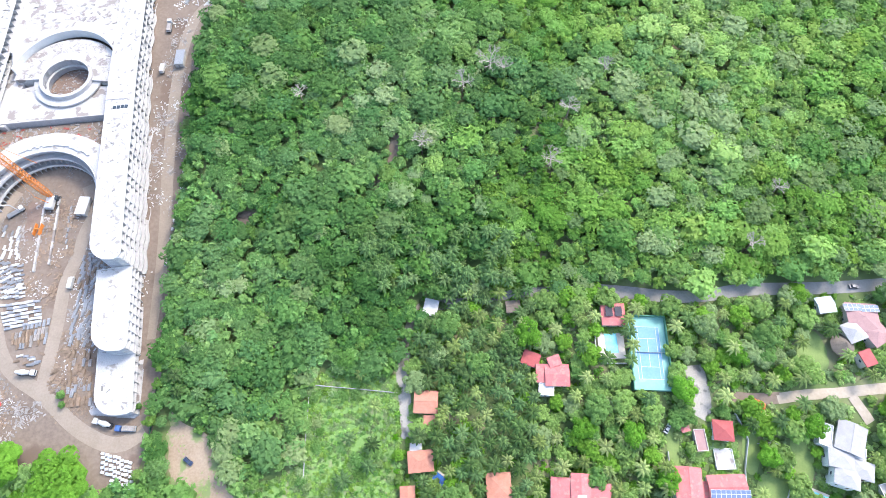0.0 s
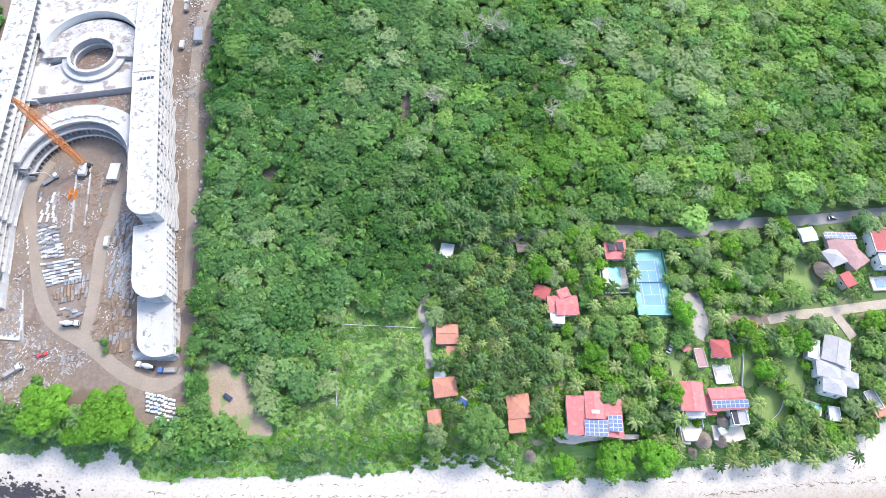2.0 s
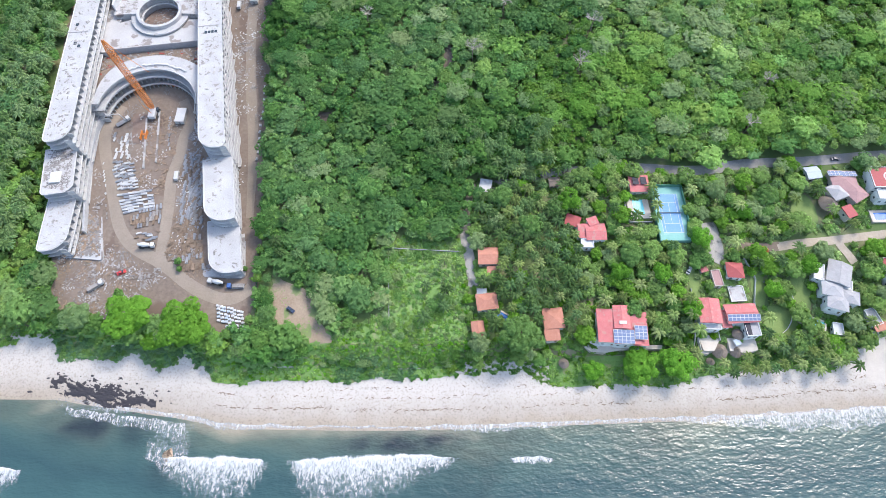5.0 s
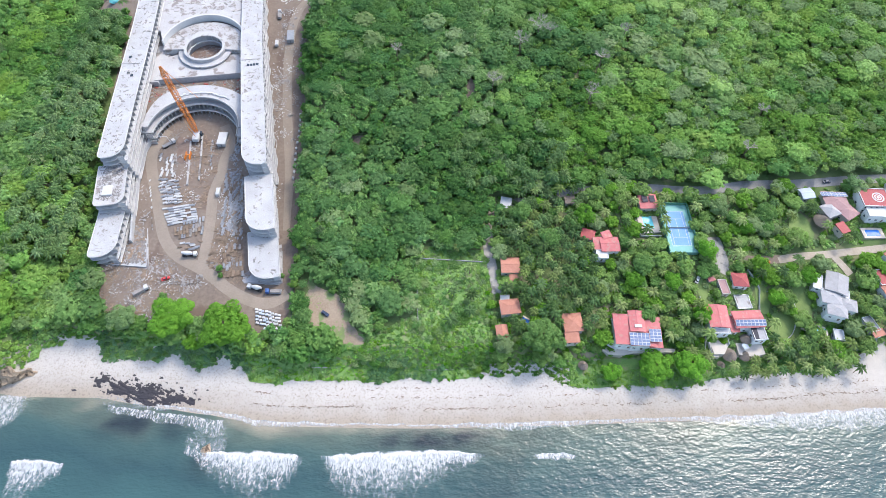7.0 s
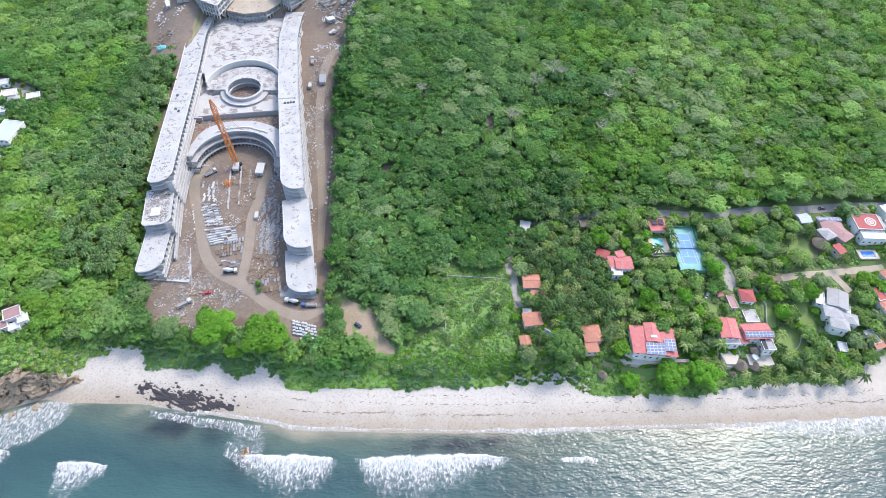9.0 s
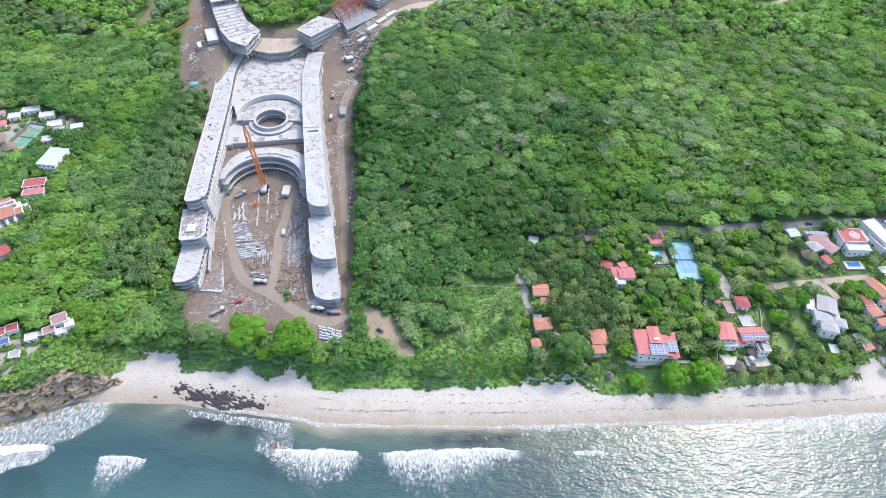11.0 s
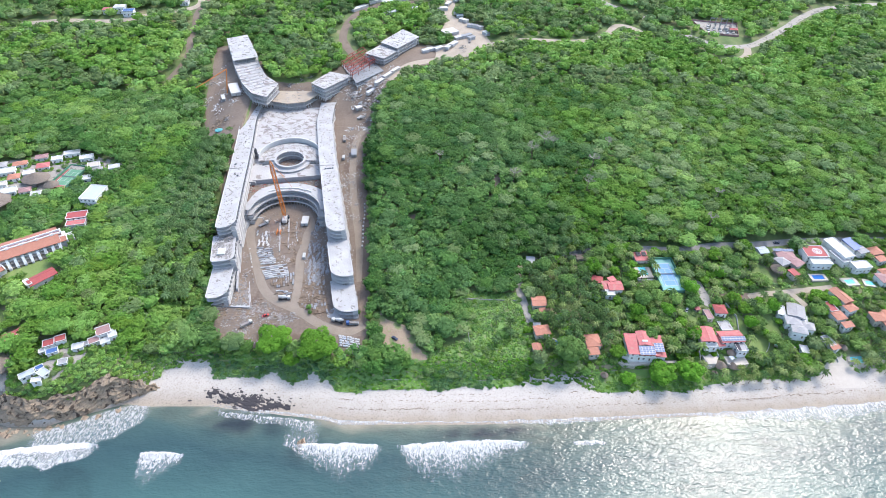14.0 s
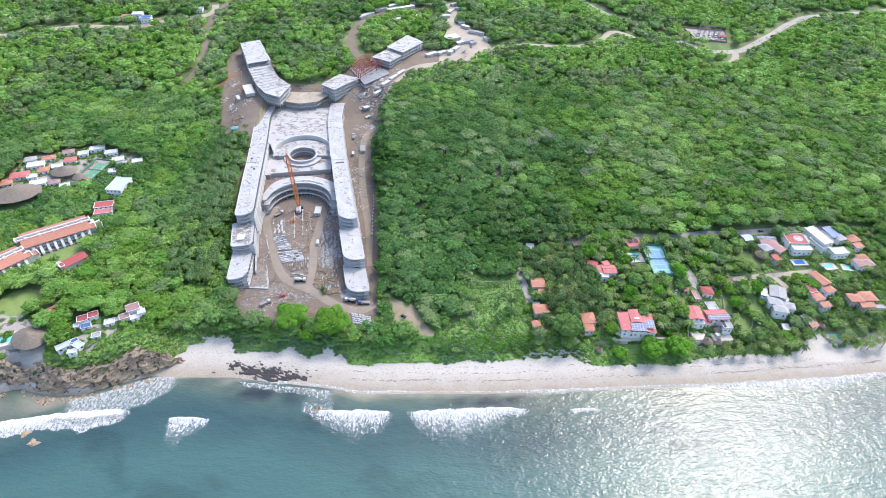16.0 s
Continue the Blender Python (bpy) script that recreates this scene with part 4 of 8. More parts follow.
# blocks at the inland end
def block(name, label, corners, top, height, floors, roof=ROOF_WHITE, category="building", bays=6):
    """A block on four corners: slabs, recessed walls and columns all round."""
    cx, cy = sum(p[0] for p in corners) / len(corners), sum(p[1] for p in corners) / len(corners)
    b0 = top - height
    root = thing(name, (cx, cy, b0), 0, label, category)
    loc = [(x - cx, y - cy) for x, y in corners]
    inner = [(x * 0.84, y * 0.84) for x, y in loc]
    part("core_wall", prism(bmesh.new(), inner, 0, height - 0.5), CORE, root)
    for k in range(floors + 1):
        z = height * k / floors
        if k:
            part("floor_slab" if k < floors else "roof_slab", prism(bmesh.new(), loc, z - 0.45, z - 0.004), roof if k == floors else SLAB_EDGE, root)
        if k < floors:
            tall = height / floors - 0.45
            for (xa, ya), (xb, yb) in zip(loc, loc[1:] + loc[:1]):
                for t in np.linspace(0, 1, bays, endpoint=False):
                    share("column", post_mesh, Matrix.Translation(((xa + (xb - xa) * t) * 0.965, (ya + (yb - ya) * t) * 0.965, z)) @ Matrix.Diagonal((1.3, 1.3, tall / (FLOOR - 0.35), 1)), root)
    rnd = random.Random(int(cx * 7 + cy))

    def on_top():
        i = rnd.randrange(len(loc))
        (xa, ya), (xb, yb), f, g = loc[i], loc[(i + 1) % len(loc)], rnd.random(), math.sqrt(rnd.random()) * 0.92
        return (xa + (xb - xa) * f) * g, (ya + (yb - ya) * f) * g, height
    part("roof_clutter", scatter_boxes(bmesh.new(), 90, on_top, 0.6, 3.4, rnd, 0.25), RUBBLE, root, "planks and blocks on the roof", "stuff")
    return root


block("north_block", "grey flat-roofed concrete block at the head of the site", [(-299, 397), (-279, 408), (-257, 350), (-280, 339)], 62, 12, 3, ROOF_WHITE)
cb = block("curved_block", "unfinished concrete block with beamed open roof", [(-280, 338), (-258, 349), (-244, 315), (-229, 297), (-236, 269), (-251, 277), (-263, 296)], 57.5, 12, 3, CONCRETE)
block("gallery_block", "low concrete gallery bridging two hotel wings", [(-248, 296), (-236.5, 282), (-218.7, 276), (-202, 280), (-190, 297), (-198, 318), (-244, 318)], 47, 8, 2, PALE_DIRT)
block("terraced_block", "unfinished terraced concrete block with formwork on top", [(-198, 300), (-184, 287), (-160, 316), (-182, 326)], 57, 14, 4, CONCRETE)
block("deck_block", "grey metal deck floor of a steel framed block", [(-172, 345), (-151, 377), (-128, 333), (-154, 304)], 55, 8, 2, STEEL)
block("end_block", "white flat-roofed concrete block with open floors", [(-132, 380), (-108, 418), (-90, 396), (-114, 364)], 66, 14, 4, ROOF_WHITE)
block("end_block", "grey flat-roofed concrete block with open floors", [(-148, 358), (-132.6, 379.6), (-114.4, 363.6), (-128, 345)], 63, 13, 4, CONCRETE)
# upstand beams and a long spine across the open roof of the curved block
inner_side, outer_side = along([(-279, 336), (-263, 296), (-250, 278)], 6.5), along([(-258.5, 347), (-244, 315), (-230, 298)], 6.5)
for k in range(min(len(inner_side), len(outer_side))):
    p, q = Vector((*inner_side[k], 0)), Vector((*outer_side[min(k, len(outer_side) - 1)], 0))
    d = q - p
    part("roof_beam", cuboid(0.4, -0.3, 11.8, d.length - 0.4, 0.3, 12.45, Matrix.Translation((p.x - cb.location.x, p.y - cb.location.y, 0)) @ Matrix.Rotation(math.atan2(d.y, d.x), 4, "Z")), CORE, cb)
mid_line = (inner_side[:min(len(inner_side), len(outer_side))] + outer_side[:min(len(inner_side), len(outer_side))]) / 2
for a, b in zip(mid_line[:-1], mid_line[1:]):
    d = Vector((*(b - a), 0))
    part("spine_beam", cuboid(0.35, -0.3, 11.8, d.length - 0.35, 0.3, 12.4, Matrix.Translation((a[0] - cb.location.x, a[1] - cb.location.y, 0)) @ Matrix.Rotation(math.atan2(d.y, d.x), 4, "Z")), CORE, cb)
frame_root = thing("steel_frame", (-152, 340, 55), 0, "red oxide steel columns and beams of a new block", "steel frame")
bar = mesh_of("steel_column", cuboid(-0.22, -0.22, 0, 0.22, 0.22, 7), STEEL_RED)
beam = mesh_of("steel_beam", cuboid(0, -0.16, -0.5, 1, 0.16, 0), STEEL_RED)
A, B, D = Vector((-20, 5, 0)), Vector((1, 37, 0)), Vector((-2, -36, 0))
grid = [[A + (B - A) * (i / 4) + (D - A) * (0.75 * j / 5) for j in range(6)] for i in range(5)]
for i in range(5):
    for j in range(6):
        p = grid[i][j]
        share("steel_column", bar, Matrix.Translation(p), frame_root)
        for q in ([grid[i + 1][j]] if i < 4 else []) + ([grid[i][j + 1]] if j < 5 else []):
            d = q - p
            for zz in (4.0, 7.0):
                share("steel_beam", beam, Matrix.Translation((p.x, p.y, zz)) @ Matrix.Rotation(math.atan2(d.y, d.x), 4, "Z") @ Matrix.Diagonal((d.length, 1, 1, 1)), frame_root)

# ---- houses, pools, courts ----
def roof_solid(w, d, z, rise, kind, over=0.6):
    """A pitched or flat roof over a w by d plan whose walls end at z."""
    bm = bmesh.new()
    a, b = w / 2 + over, d / 2 + over
    if kind == "flat":
        box(bm, -a + 0.3, -b + 0.3, z, a - 0.3, b - 0.3, z + 0.3)
        return bm
    low = [bm.verts.new((x, y, z - 0.12)) for x, y in ((-a, -b), (a, -b), (a, b), (-a, b))]
    eave = [bm.verts.new((x, y, z + 0.1)) for x, y in ((-a, -b), (a, -b), (a, b), (-a, b))]
    bm.faces.new(low[::-1])
    for i in range(4):
        bm.faces.new((low[i], low[(i + 1) % 4], eave[(i + 1) % 4], eave[i]))
    if kind == "mono":
        hi = [bm.verts.new((-a, b, z + rise)), bm.verts.new((a, b, z + rise))]
        bm.faces.new((eave[0], eave[1], hi[1], hi[0]))
        bm.faces.new((eave[1], eave[2], hi[1]))
        bm.faces.new((eave[3], eave[0], hi[0]))
        bm.faces.new((eave[2], eave[3], hi[0], hi[1]))
        return bm
    inset = {"hip": min(a, b), "gable": 0.0, "pyramid": max(a, b)}[kind]
    if a >= b:
        r0, r1 = Vector((-a + min(inset, a), 0, z + rise)), Vector((a - min(inset, a), 0, z + rise))
    else:
        r0, r1 = Vector((0, -b + min(inset, b), z + rise)), Vector((0, b - min(inset, b), z + rise))
    if (r1 - r0).length < 0.05:
        t = bm.verts.new(r0)
        for i in range(4):
            bm.faces.new((eave[i], eave[(i + 1) % 4], t))
        return bm
    p, q = bm.verts.new(r0), bm.verts.new(r1)
    if a >= b:
        faces = ((eave[0], eave[1], q, p), (eave[1], eave[2], q), (eave[2], eave[3], p, q), (eave[3], eave[0], p))
    else:
        faces = ((eave[0], eave[1], p), (eave[1], eave[2], q, p), (eave[2], eave[3], q), (eave[3], eave[0], p, q))
    for f in faces:
        bm.faces.new(f)
    return bm


ROOFED = []
PLOTS = []
frame_mesh = mesh_of("window_frame", box(box(box(box(bmesh.new(), -0.75, -0.08, 0, -0.65, 0.06, 1.3), 0.65, -0.08, 0, 0.75, 0.06, 1.3), -0.65, -0.08, 0, 0.65, 0.06, 0.1), -0.65, -0.08, 1.2, 0.65, 0.06, 1.3), WHITE)
pane_mesh = mesh_of("pane", cuboid(-0.65, -0.03, 0.1, 0.65, 0.03, 1.2), GLASS)
door_mesh = mesh_of("door", cuboid(-0.5, -0.06, 0, 0.5, 0.06, 2.1), TIMBER)
plate_mesh = mesh_of("solar_panel", cuboid(-0.88, -0.72, 0, 0.88, 0.72, 0.06), SOLAR)
mat_mesh = mesh_of("solar_mat", cuboid(-0.5, -1.1, 0, 0.5, 1.1, 0.06), BLACK_PANEL)


def villa(label, x, y, blocks, walls=WHITE, rz=0, name="villa", group="coastal villas", up=0.0, category="house"):
    """A house of one or more blocks: (dx, dy, w, d, turn, wall height, roof kind, rise, roof material)."""
    walls = HOUSE_WHITE if walls is WHITE else walls
    z0 = float(ground(x, y)) + up
    root = thing(name, (x, y, z0), rz, label, category, group)
    for dx, dy, w, d, turn, h, kind, rise, tile in blocks:
        at = pose(dx, dy, 0, 0, 0, turn)
        keep_clear(outline=rect(x + dx * math.cos(radians(rz)) - dy * math.sin(radians(rz)), y + dx * math.sin(radians(rz)) + dy * math.cos(radians(rz)), w, d, rz + turn, 2.2))
        if y < 220 and x < 330:
            PLOTS.append(rect(x + dx * math.cos(radians(rz)) - dy * math.sin(radians(rz)), y + dx * math.sin(radians(rz)) + dy * math.cos(radians(rz)), w, d, rz + turn))
        if x < -280:
            ROOFED.append(rect(x + dx, y + dy, w, d, rz + turn, 3.0))
        wall = part("wall", cuboid(-w / 2, -d / 2, -3, w / 2, d / 2, h - 0.13, at), walls, root)
        bm = roof_solid(w, d, h, rise, kind)
        bm.transform(at)
        part("roof", bm, tile, root)
        if kind == "flat":
            rim = bmesh.new()
            for a in ((-w / 2 - 0.3, -d / 2 - 0.3, w / 2 + 0.3, -d / 2 - 0.05), (-w / 2 - 0.3, d / 2 + 0.05, w / 2 + 0.3, d / 2 + 0.3), (-w / 2 - 0.3, -d / 2 - 0.05, -w / 2 - 0.05, d / 2 + 0.05), (w / 2 + 0.05, -d / 2 - 0.05, w / 2 + 0.3, d / 2 + 0.05)):
                box(rim, a[0], a[1], h + 0.3, a[2], a[3], h + 0.75, at)
            part("parapet", rim, walls, root)
        elif kind in ("hip", "gable"):
            cap = bmesh.new()
            k = max(abs(w - d) / 2, 0.3) if kind == "hip" else max(w, d) / 2
            if w >= d:
                box(cap, -k, -0.14, h + rise - 0.02, k, 0.14, h + rise + 0.1, at)
            else:
                box(cap, -0.14, -k, h + rise - 0.02, 0.14, k, h + rise + 0.1, at)
            part("ridge_cap", cap, tile, root)
        levels = [1.0, 4.2] if h > 5.2 else [1.0]
        n = max(1, int(w / 3.2))
        for lv in levels:
            for i in range(n):
                m = at @ Matrix.Translation((w * ((i + 0.5) / n - 0.5), -d / 2 - 0.03, lv))
                if lv == 1.0 and i == n // 2:
                    share("door", door_mesh, m @ Matrix.Translation((0, 0, -1)), root)
                else:
                    f = share("window", frame_mesh, m, root)
                    share("pane", pane_mesh, Matrix.Identity(4), f)
        for sgn in (-1, 1):
            m = at @ Matrix.Translation((sgn * (w / 2 + 0.03), 0, 1.0)) @ Matrix.Rotation(sgn * math.pi / 2, 4, "Z")
            f = share("window", frame_mesh, m, root)
            share("pane", pane_mesh, Matrix.Identity(4), f)
    return root


def panels(root, cx, cy, z, cols, rows, tilt=-8, turn=0, mesh=None, sx=2.05, sy=1.72):
    rack = part("panel_rack", cuboid(-cols * sx / 2, -rows * sy / 2, -0.12, cols * sx / 2, rows * sy / 2, -0.02, pose(cx, cy, z, tilt * -1, 0, turn)), BLACK_PANEL if mesh else WHITE, root, "framed solar array")
    for i in range(cols):
        for j in range(rows):
            share("solar_panel", mesh or plate_mesh, pose(cx, cy, z, tilt * -1, 0, turn) @ Matrix.Translation(((i + 0.5 - cols / 2) * sx, (j + 0.5 - rows / 2) * sy, 0)), rack)


def pool(x, y, w, d, rz, water=None, deck=(2.0, 2.0), label="swimming pool with white coping"):
    z = float(ground(x, y)) + 0.7
    root = thing("swimming_pool", (x, y, z), rz, label, "pool", "garden pools")
    keep_clear(outline=rect(x, y, w + 2 * deck[0], d + 2 * deck[1], rz, 1.2))
    c = bmesh.new()
    for a in ((-w / 2 - deck[0], -d / 2 - deck[1], w / 2 + deck[0], -d / 2), (-w / 2 - deck[0], d / 2, w / 2 + deck[0], d / 2 + deck[1]), (-w / 2 - deck[0], -d / 2, -w / 2, d / 2), (w / 2, -d / 2, w / 2 + deck[0], d / 2)):
        box(c, a[0], a[1], -2.5, a[2], a[3], 0.1)
    part("paving", c, CREAM, root, "pale stone paving")
    part("basin", cuboid(-w / 2, -d / 2, -2, w / 2, d / 2, -1.2), WHITE, root)
    part("pool_water", cuboid(-w / 2 + 0.01, -d / 2 + 0.01, -1.19, w / 2 - 0.01, d / 2 - 0.01, -0.08), water or POOL, root)
    return root


def palapa(x, y, r, h, rz=0, oval=1.0, up=0.0):
    z = float(ground(x, y)) + up
    root = thing("palapa", (x, y, z), rz, "round open hut with a grey palm thatch roof", "palapa", "thatched palapas")
    keep_clear(disc=(x, y, r * max(1, oval) + 0.5))
    ROOFED.append(rect(x, y, 2 * r * oval, 2 * r, rz, 1.5))
    bm = bmesh.new()
    n = 20
    rings = []
    for f, zz in ((1.0, h * 0.5), (0.7, h * 0.70), (0.35, h * 0.90), (0.06, h * 1.08)):
        rings.append([bm.verts.new((oval * r * f * math.cos(2 * math.pi * i / n) * (1 + 0.03 * (i % 2)), r * f * math.sin(2 * math.pi * i / n) * (1 + 0.03 * (i % 2)), zz - 0.12 * (i % 2))) for i in range(n)])
    for a, b in zip(rings[:-1], rings[1:]):
        for i in range(n):
            bm.faces.new((a[i], a[(i + 1) % n], b[(i + 1) % n], b[i]))
    bm.faces.new(rings[-1])
    bm.faces.new(rings[0][::-1])
    part("thatch", bm, THATCH, root)
    for i in range(5):
        a = 2 * math.pi * i / 5
        p = (oval * r * 0.7 * math.cos(a), r * 0.7 * math.sin(a))
        part("post", tube(bmesh.new(), (*p, -1.5), (*p, h * 0.6), 0.14), TIMBER, root)
    return root


def tennis_court(x, y, rz, label, surround, play, w=17.5, d=34.0, up=0.3):
    z = max(float(ground(px, py)) for px, py in rect(x, y, w, d, rz)) * 0.5 + float(ground(x, y)) * 0.5 + up
    root = thing("tennis_court", (x, y, z), rz, label, "tennis court")
    keep_clear(outline=rect(x, y, w, d, rz, 1.5))
    ROOFED.append(rect(x, y, w, d, rz, 3.5))
    part("surround", cuboid(-w / 2, -d / 2, -3, w / 2, d / 2, 0), surround, root)
    part("playing_surface", cuboid(-5.49, -11.9, 0.004, 5.49, 11.9, 0.02), play, root)
    for x0, y0, x1, y1 in ((-4.115, -11.88, -4.0, 11.88), (4.0, -11.88, 4.115, 11.88), (-5.48, -11.88, -5.38, 11.88), (5.38, -11.88, 5.48, 11.88), (-5.38, -11.88, 5.38, -11.76), (-5.38, 11.76, 5.38, 11.88),
                           (-4.0, -6.45, 4.0, -6.35), (-4.0, 6.35, 4.0, 6.45), (-0.06, -6.35, 0.06, 6.35)):
        part("court_line", cuboid(x0 - 0.04, y0 - 0.04, 0.021, x1 + 0.04, y1 + 0.04, 0.03), WHITE, root)
    part("net", cuboid(-6.2, -0.03, 0.05, 6.2, 0.03, 0.95), SLAB_EDGE, root, "grey net")
    for s in (-1, 1):
        part("net_post", tube(bmesh.new(), (s * 6.3, 0, 0), (s * 6.3, 0, 1.1), 0.06), STEEL, root)
    for s in (-1, 1):
        part("hedge_fence", cuboid(s * (w / 2 + 0.25) - 0.2, -d / 2, -3, s * (w / 2 + 0.25) + 0.2, d / 2, 1.7), FENCE, root, "green mesh fence")
    part("hedge_fence", cuboid(-w / 2, d / 2 + 0.05, -3, w / 2, d / 2 + 0.45, 1.7), FENCE, root, "green mesh fence")
    return root


tennis_court(83.3, 54.8, -1.0, "blue and green hard tennis court beside the pool", COURT_GREEN, COURT_BLUE, 16.4, 33, 0.9)
ph = villa("coral red pool house with black solar heating mats", 68.2, 71, [(0, 0, 9.6, 9.2, 0, 4.6, "hip", 0.9, RED_TILE)], CREAM)
panels(ph, -2.1, 1.0, 6.0, 3, 2, 0, 0, mat_mesh, 1.05, 2.3)
panels(ph, 2.1, 1.0, 6.0, 3, 2, 0, 0, mat_mesh, 1.05, 2.3)
pool(67.2, 59.5, 5.6, 9.8, 2, None, (3.0, 2.6), "rectangular turquoise pool in white paving")
villa("rambling coral red roofed villa among trees", 39.6, 45.5, [(2.5, -1.2, 9.5, 8.5, 0, 4.6, "gable", 1.0, RED_TILE), (-3.6, -0.4, 5.0, 6.8, 0, 4.2, "mono", 0.8, RED_TILE), (-8.6, 6, 6.6, 5.2, -20, 4.0, "mono", 0.7, DARKRED_TILE), (1.5, 4.8, 4.5, 3.5, 20, 5.2, "mono", 0.6, RED_TILE), (-2.5, -7.2, 6.0, 4.6, -4, 3.4, "flat", 0, WHITE)])
villa("small terracotta roofed cottage by a dirt lane", -14.8, 32.5, [(0, 0, 9.2, 8.6, -1, 4.4, "gable", 1.1, ORANGE_TILE), (1.5, -7.5, 3.6, 3.0, 0, 3.0, "mono", 0.5, ORANGE_TILE)], CREAM)
villa("terracotta roofed cottage with a white flat bay", -16.5, 8.6, [(0, 0, 9.6, 7.6, 6, 4.6, "hip", 1.3, ORANGE_TILE), (-2.2, 5.6, 4.6, 2.8, 0, 3.6, "flat", 0, WHITE)], CREAM)
pool(-8.8, 2.4, 6.0, 3.4, -35, POOL_BLUE, (0.8, 0.8), "small oval blue pool")
villa("narrow terracotta roofed cottage", -21.5, -5.5, [(0, 0, 5.2, 8, 4, 4.0, "gable", 0.9, ORANGE_TILE)], CREAM)
villa("terracotta roofed house with stepped tile roofs", 15.6, -2.5, [(0.4, 1.8, 9.2, 9.6, 3, 4.8, "hip", 1.3, ORANGE_TILE), (-0.8, -6.5, 6.5, 4.6, 3, 3.6, "mono", 0.9, ORANGE_TILE)], CREAM)
vs = villa("large coral roofed seaside villa with solar panels", 49, -5, [(-6.5, 3.0, 10, 8, 0, 6.4, "mono", 1.0, RED_TILE), (0.2, 3.5, 7.0, 11, 0, 7.4, "gable", 0.9, RED_TILE), (7.6, 1.5, 9.0, 8.5, 0, 6.2, "mono", 1.1, RED_TILE), (-6.6, -4.2, 9.5, 9, 0, 6.0, "mono", 0.9, RED_TILE), (2.6, -5.2, 12, 8, 0, 5.6, "mono", 0.8, RED_TILE), (9.5, -6.5, 6, 6, 0, 4.6, "mono", 0.6, RED_TILE)], WHITE, -3)
panels(vs, 0.6, -6.4, 6.9, 5, 4, -7)
panels(vs, 9.0, -4.2, 7.3, 3, 4, -7)
part("roof_light", cuboid(-1.8, -0.8, 0, 1.8, 0.8, 0.6, pose(0.4, 0.4, 7.9)), WHITE, vs)
part("terrace", prism(bmesh.new(), [(-16, -5.5), (-17, -9.5), (-14, -11.6), (-7.5, -12), (-1, -10.6), (5, -10), (14, -9.6), (21.5, -9.2), (22, -7.2), (12, -7.4), (4, -8.6), (-8, -8.4), (-11.4, -5)], -8, -2.0), CREAM, vs, "pale stone terrace with a retaining wall")
part("awning", cuboid(-2.4, -1.8, 0, 2.4, 1.8, 0.12, pose(-12.2, -7.4, 0.8, 12, 0, -28)), WHITE, vs, "white canvas awning")
vl = villa("coral red roofed beach house with a lap pool", 94.2, 1.2, [(0, 0, 10, 12, -4, 6.0, "gable", 1.1, RED_TILE), (0.8, -7.2, 8, 3, -4, 3.2, "flat", 0, WHITE)], WHITE, 0)
part("terrace", prism(bmesh.new(), [(-5, -6.5), (5.0, -6.5), (5.4, -13), (2, -18), (-3.4, -18)], -8, -2.6), CREAM, vl, "pale paved terrace with white walls")
for x0, y0 in ((-5.3, -18), (5.45, -13)):
    part("terrace_wall", cuboid(x0, y0, -3.4, x0 + 0.25, -6.5, -1.2), WHITE, vl)
keep_clear(outline=[(89, -19), (102, -19), (102, -4), (89, -4)])
keep_clear(outline=[(32, -20), (46, -22), (62, -20), (72, -16), (71, -12), (33, -12)])
pool(92.4, -13, 2.2, 8.5, -10, PALE_BLUE, (0.8, 0.6), "narrow pale lap pool")
v2 = villa("coral red roofed beach house with solar panels and thatch", 110.6, 0, [(0, 0, 15, 9, 2, 6.0, "gable", 1.2, RED_TILE), (-7.8, -2.2, 3.6, 8, 2, 4.2, "mono", 0.6, RED_TILE), (4.6, -7.5, 6.5, 7, 2, 4.0, "flat", 0, GREY_TILE), (1.6, 11.5, 7.5, 8, 2, 3.6, "flat", 0, CONCRETE)], WHITE, 0)
panels(v2, 0.5, -2.6, 7.0, 8, 2, -12)
part("terrace", prism(bmesh.new(), [(-6, -10), (8, -10), (8.4, -16.5), (2, -18), (-6, -16.5)], -8, -2.4), CREAM, v2, "pale paved seaside terrace")
part("terrace", prism(bmesh.new(), [(-7, 5.5), (8, 5.5), (8.5, 17), (4, 19), (-6, 18)], -3, 0.25), PAVING, v2, "paved courtyard with curved beds")
part("terrace_wall", band(bmesh.new(), -3.5, 13, 3.0, 3.4, 100, 320, 0.2, 1.2, 24), WHITE, v2)
part("terrace_wall", band(bmesh.new(), 6.5, 13.5, 2.6, 3.0, -130, 90, 0.2, 1.2, 24), WHITE, v2)
part("sunshade", cuboid(-1.6, -1.6, 2.4, 1.6, 1.6, 2.5, pose(-2.5, -13, -2.4, 0, 0, 20)), PALE_BLUE, v2)
keep_clear(outline=[(103, -16), (122, -16), (121, 18), (105, 18)])
panels(v2, 2.2, -7.5, 4.6, 3, 3, -3, 0, mat_mesh, 1.05, 2.3)
villa("small coral red pavilion with a steep roof", 111.6, 22.4, [(0, 0, 7.6, 7.4, -4, 4.0, "hip", 1.6, DARKRED_TILE)], WHITE)
villa("pink roofed gate lodge", 101.6, 18.4, [(0, 0, 4.2, 8.4, 3, 3.0, "flat", 0, MAUVE_TILE)], CREAM)
villa("tiny red roofed garden pavilion", 95.2, 23.4, [(0, 0, 2.8, 2.8, 15, 2.6, "pyramid", 0.9, RED_TILE)], CREAM)
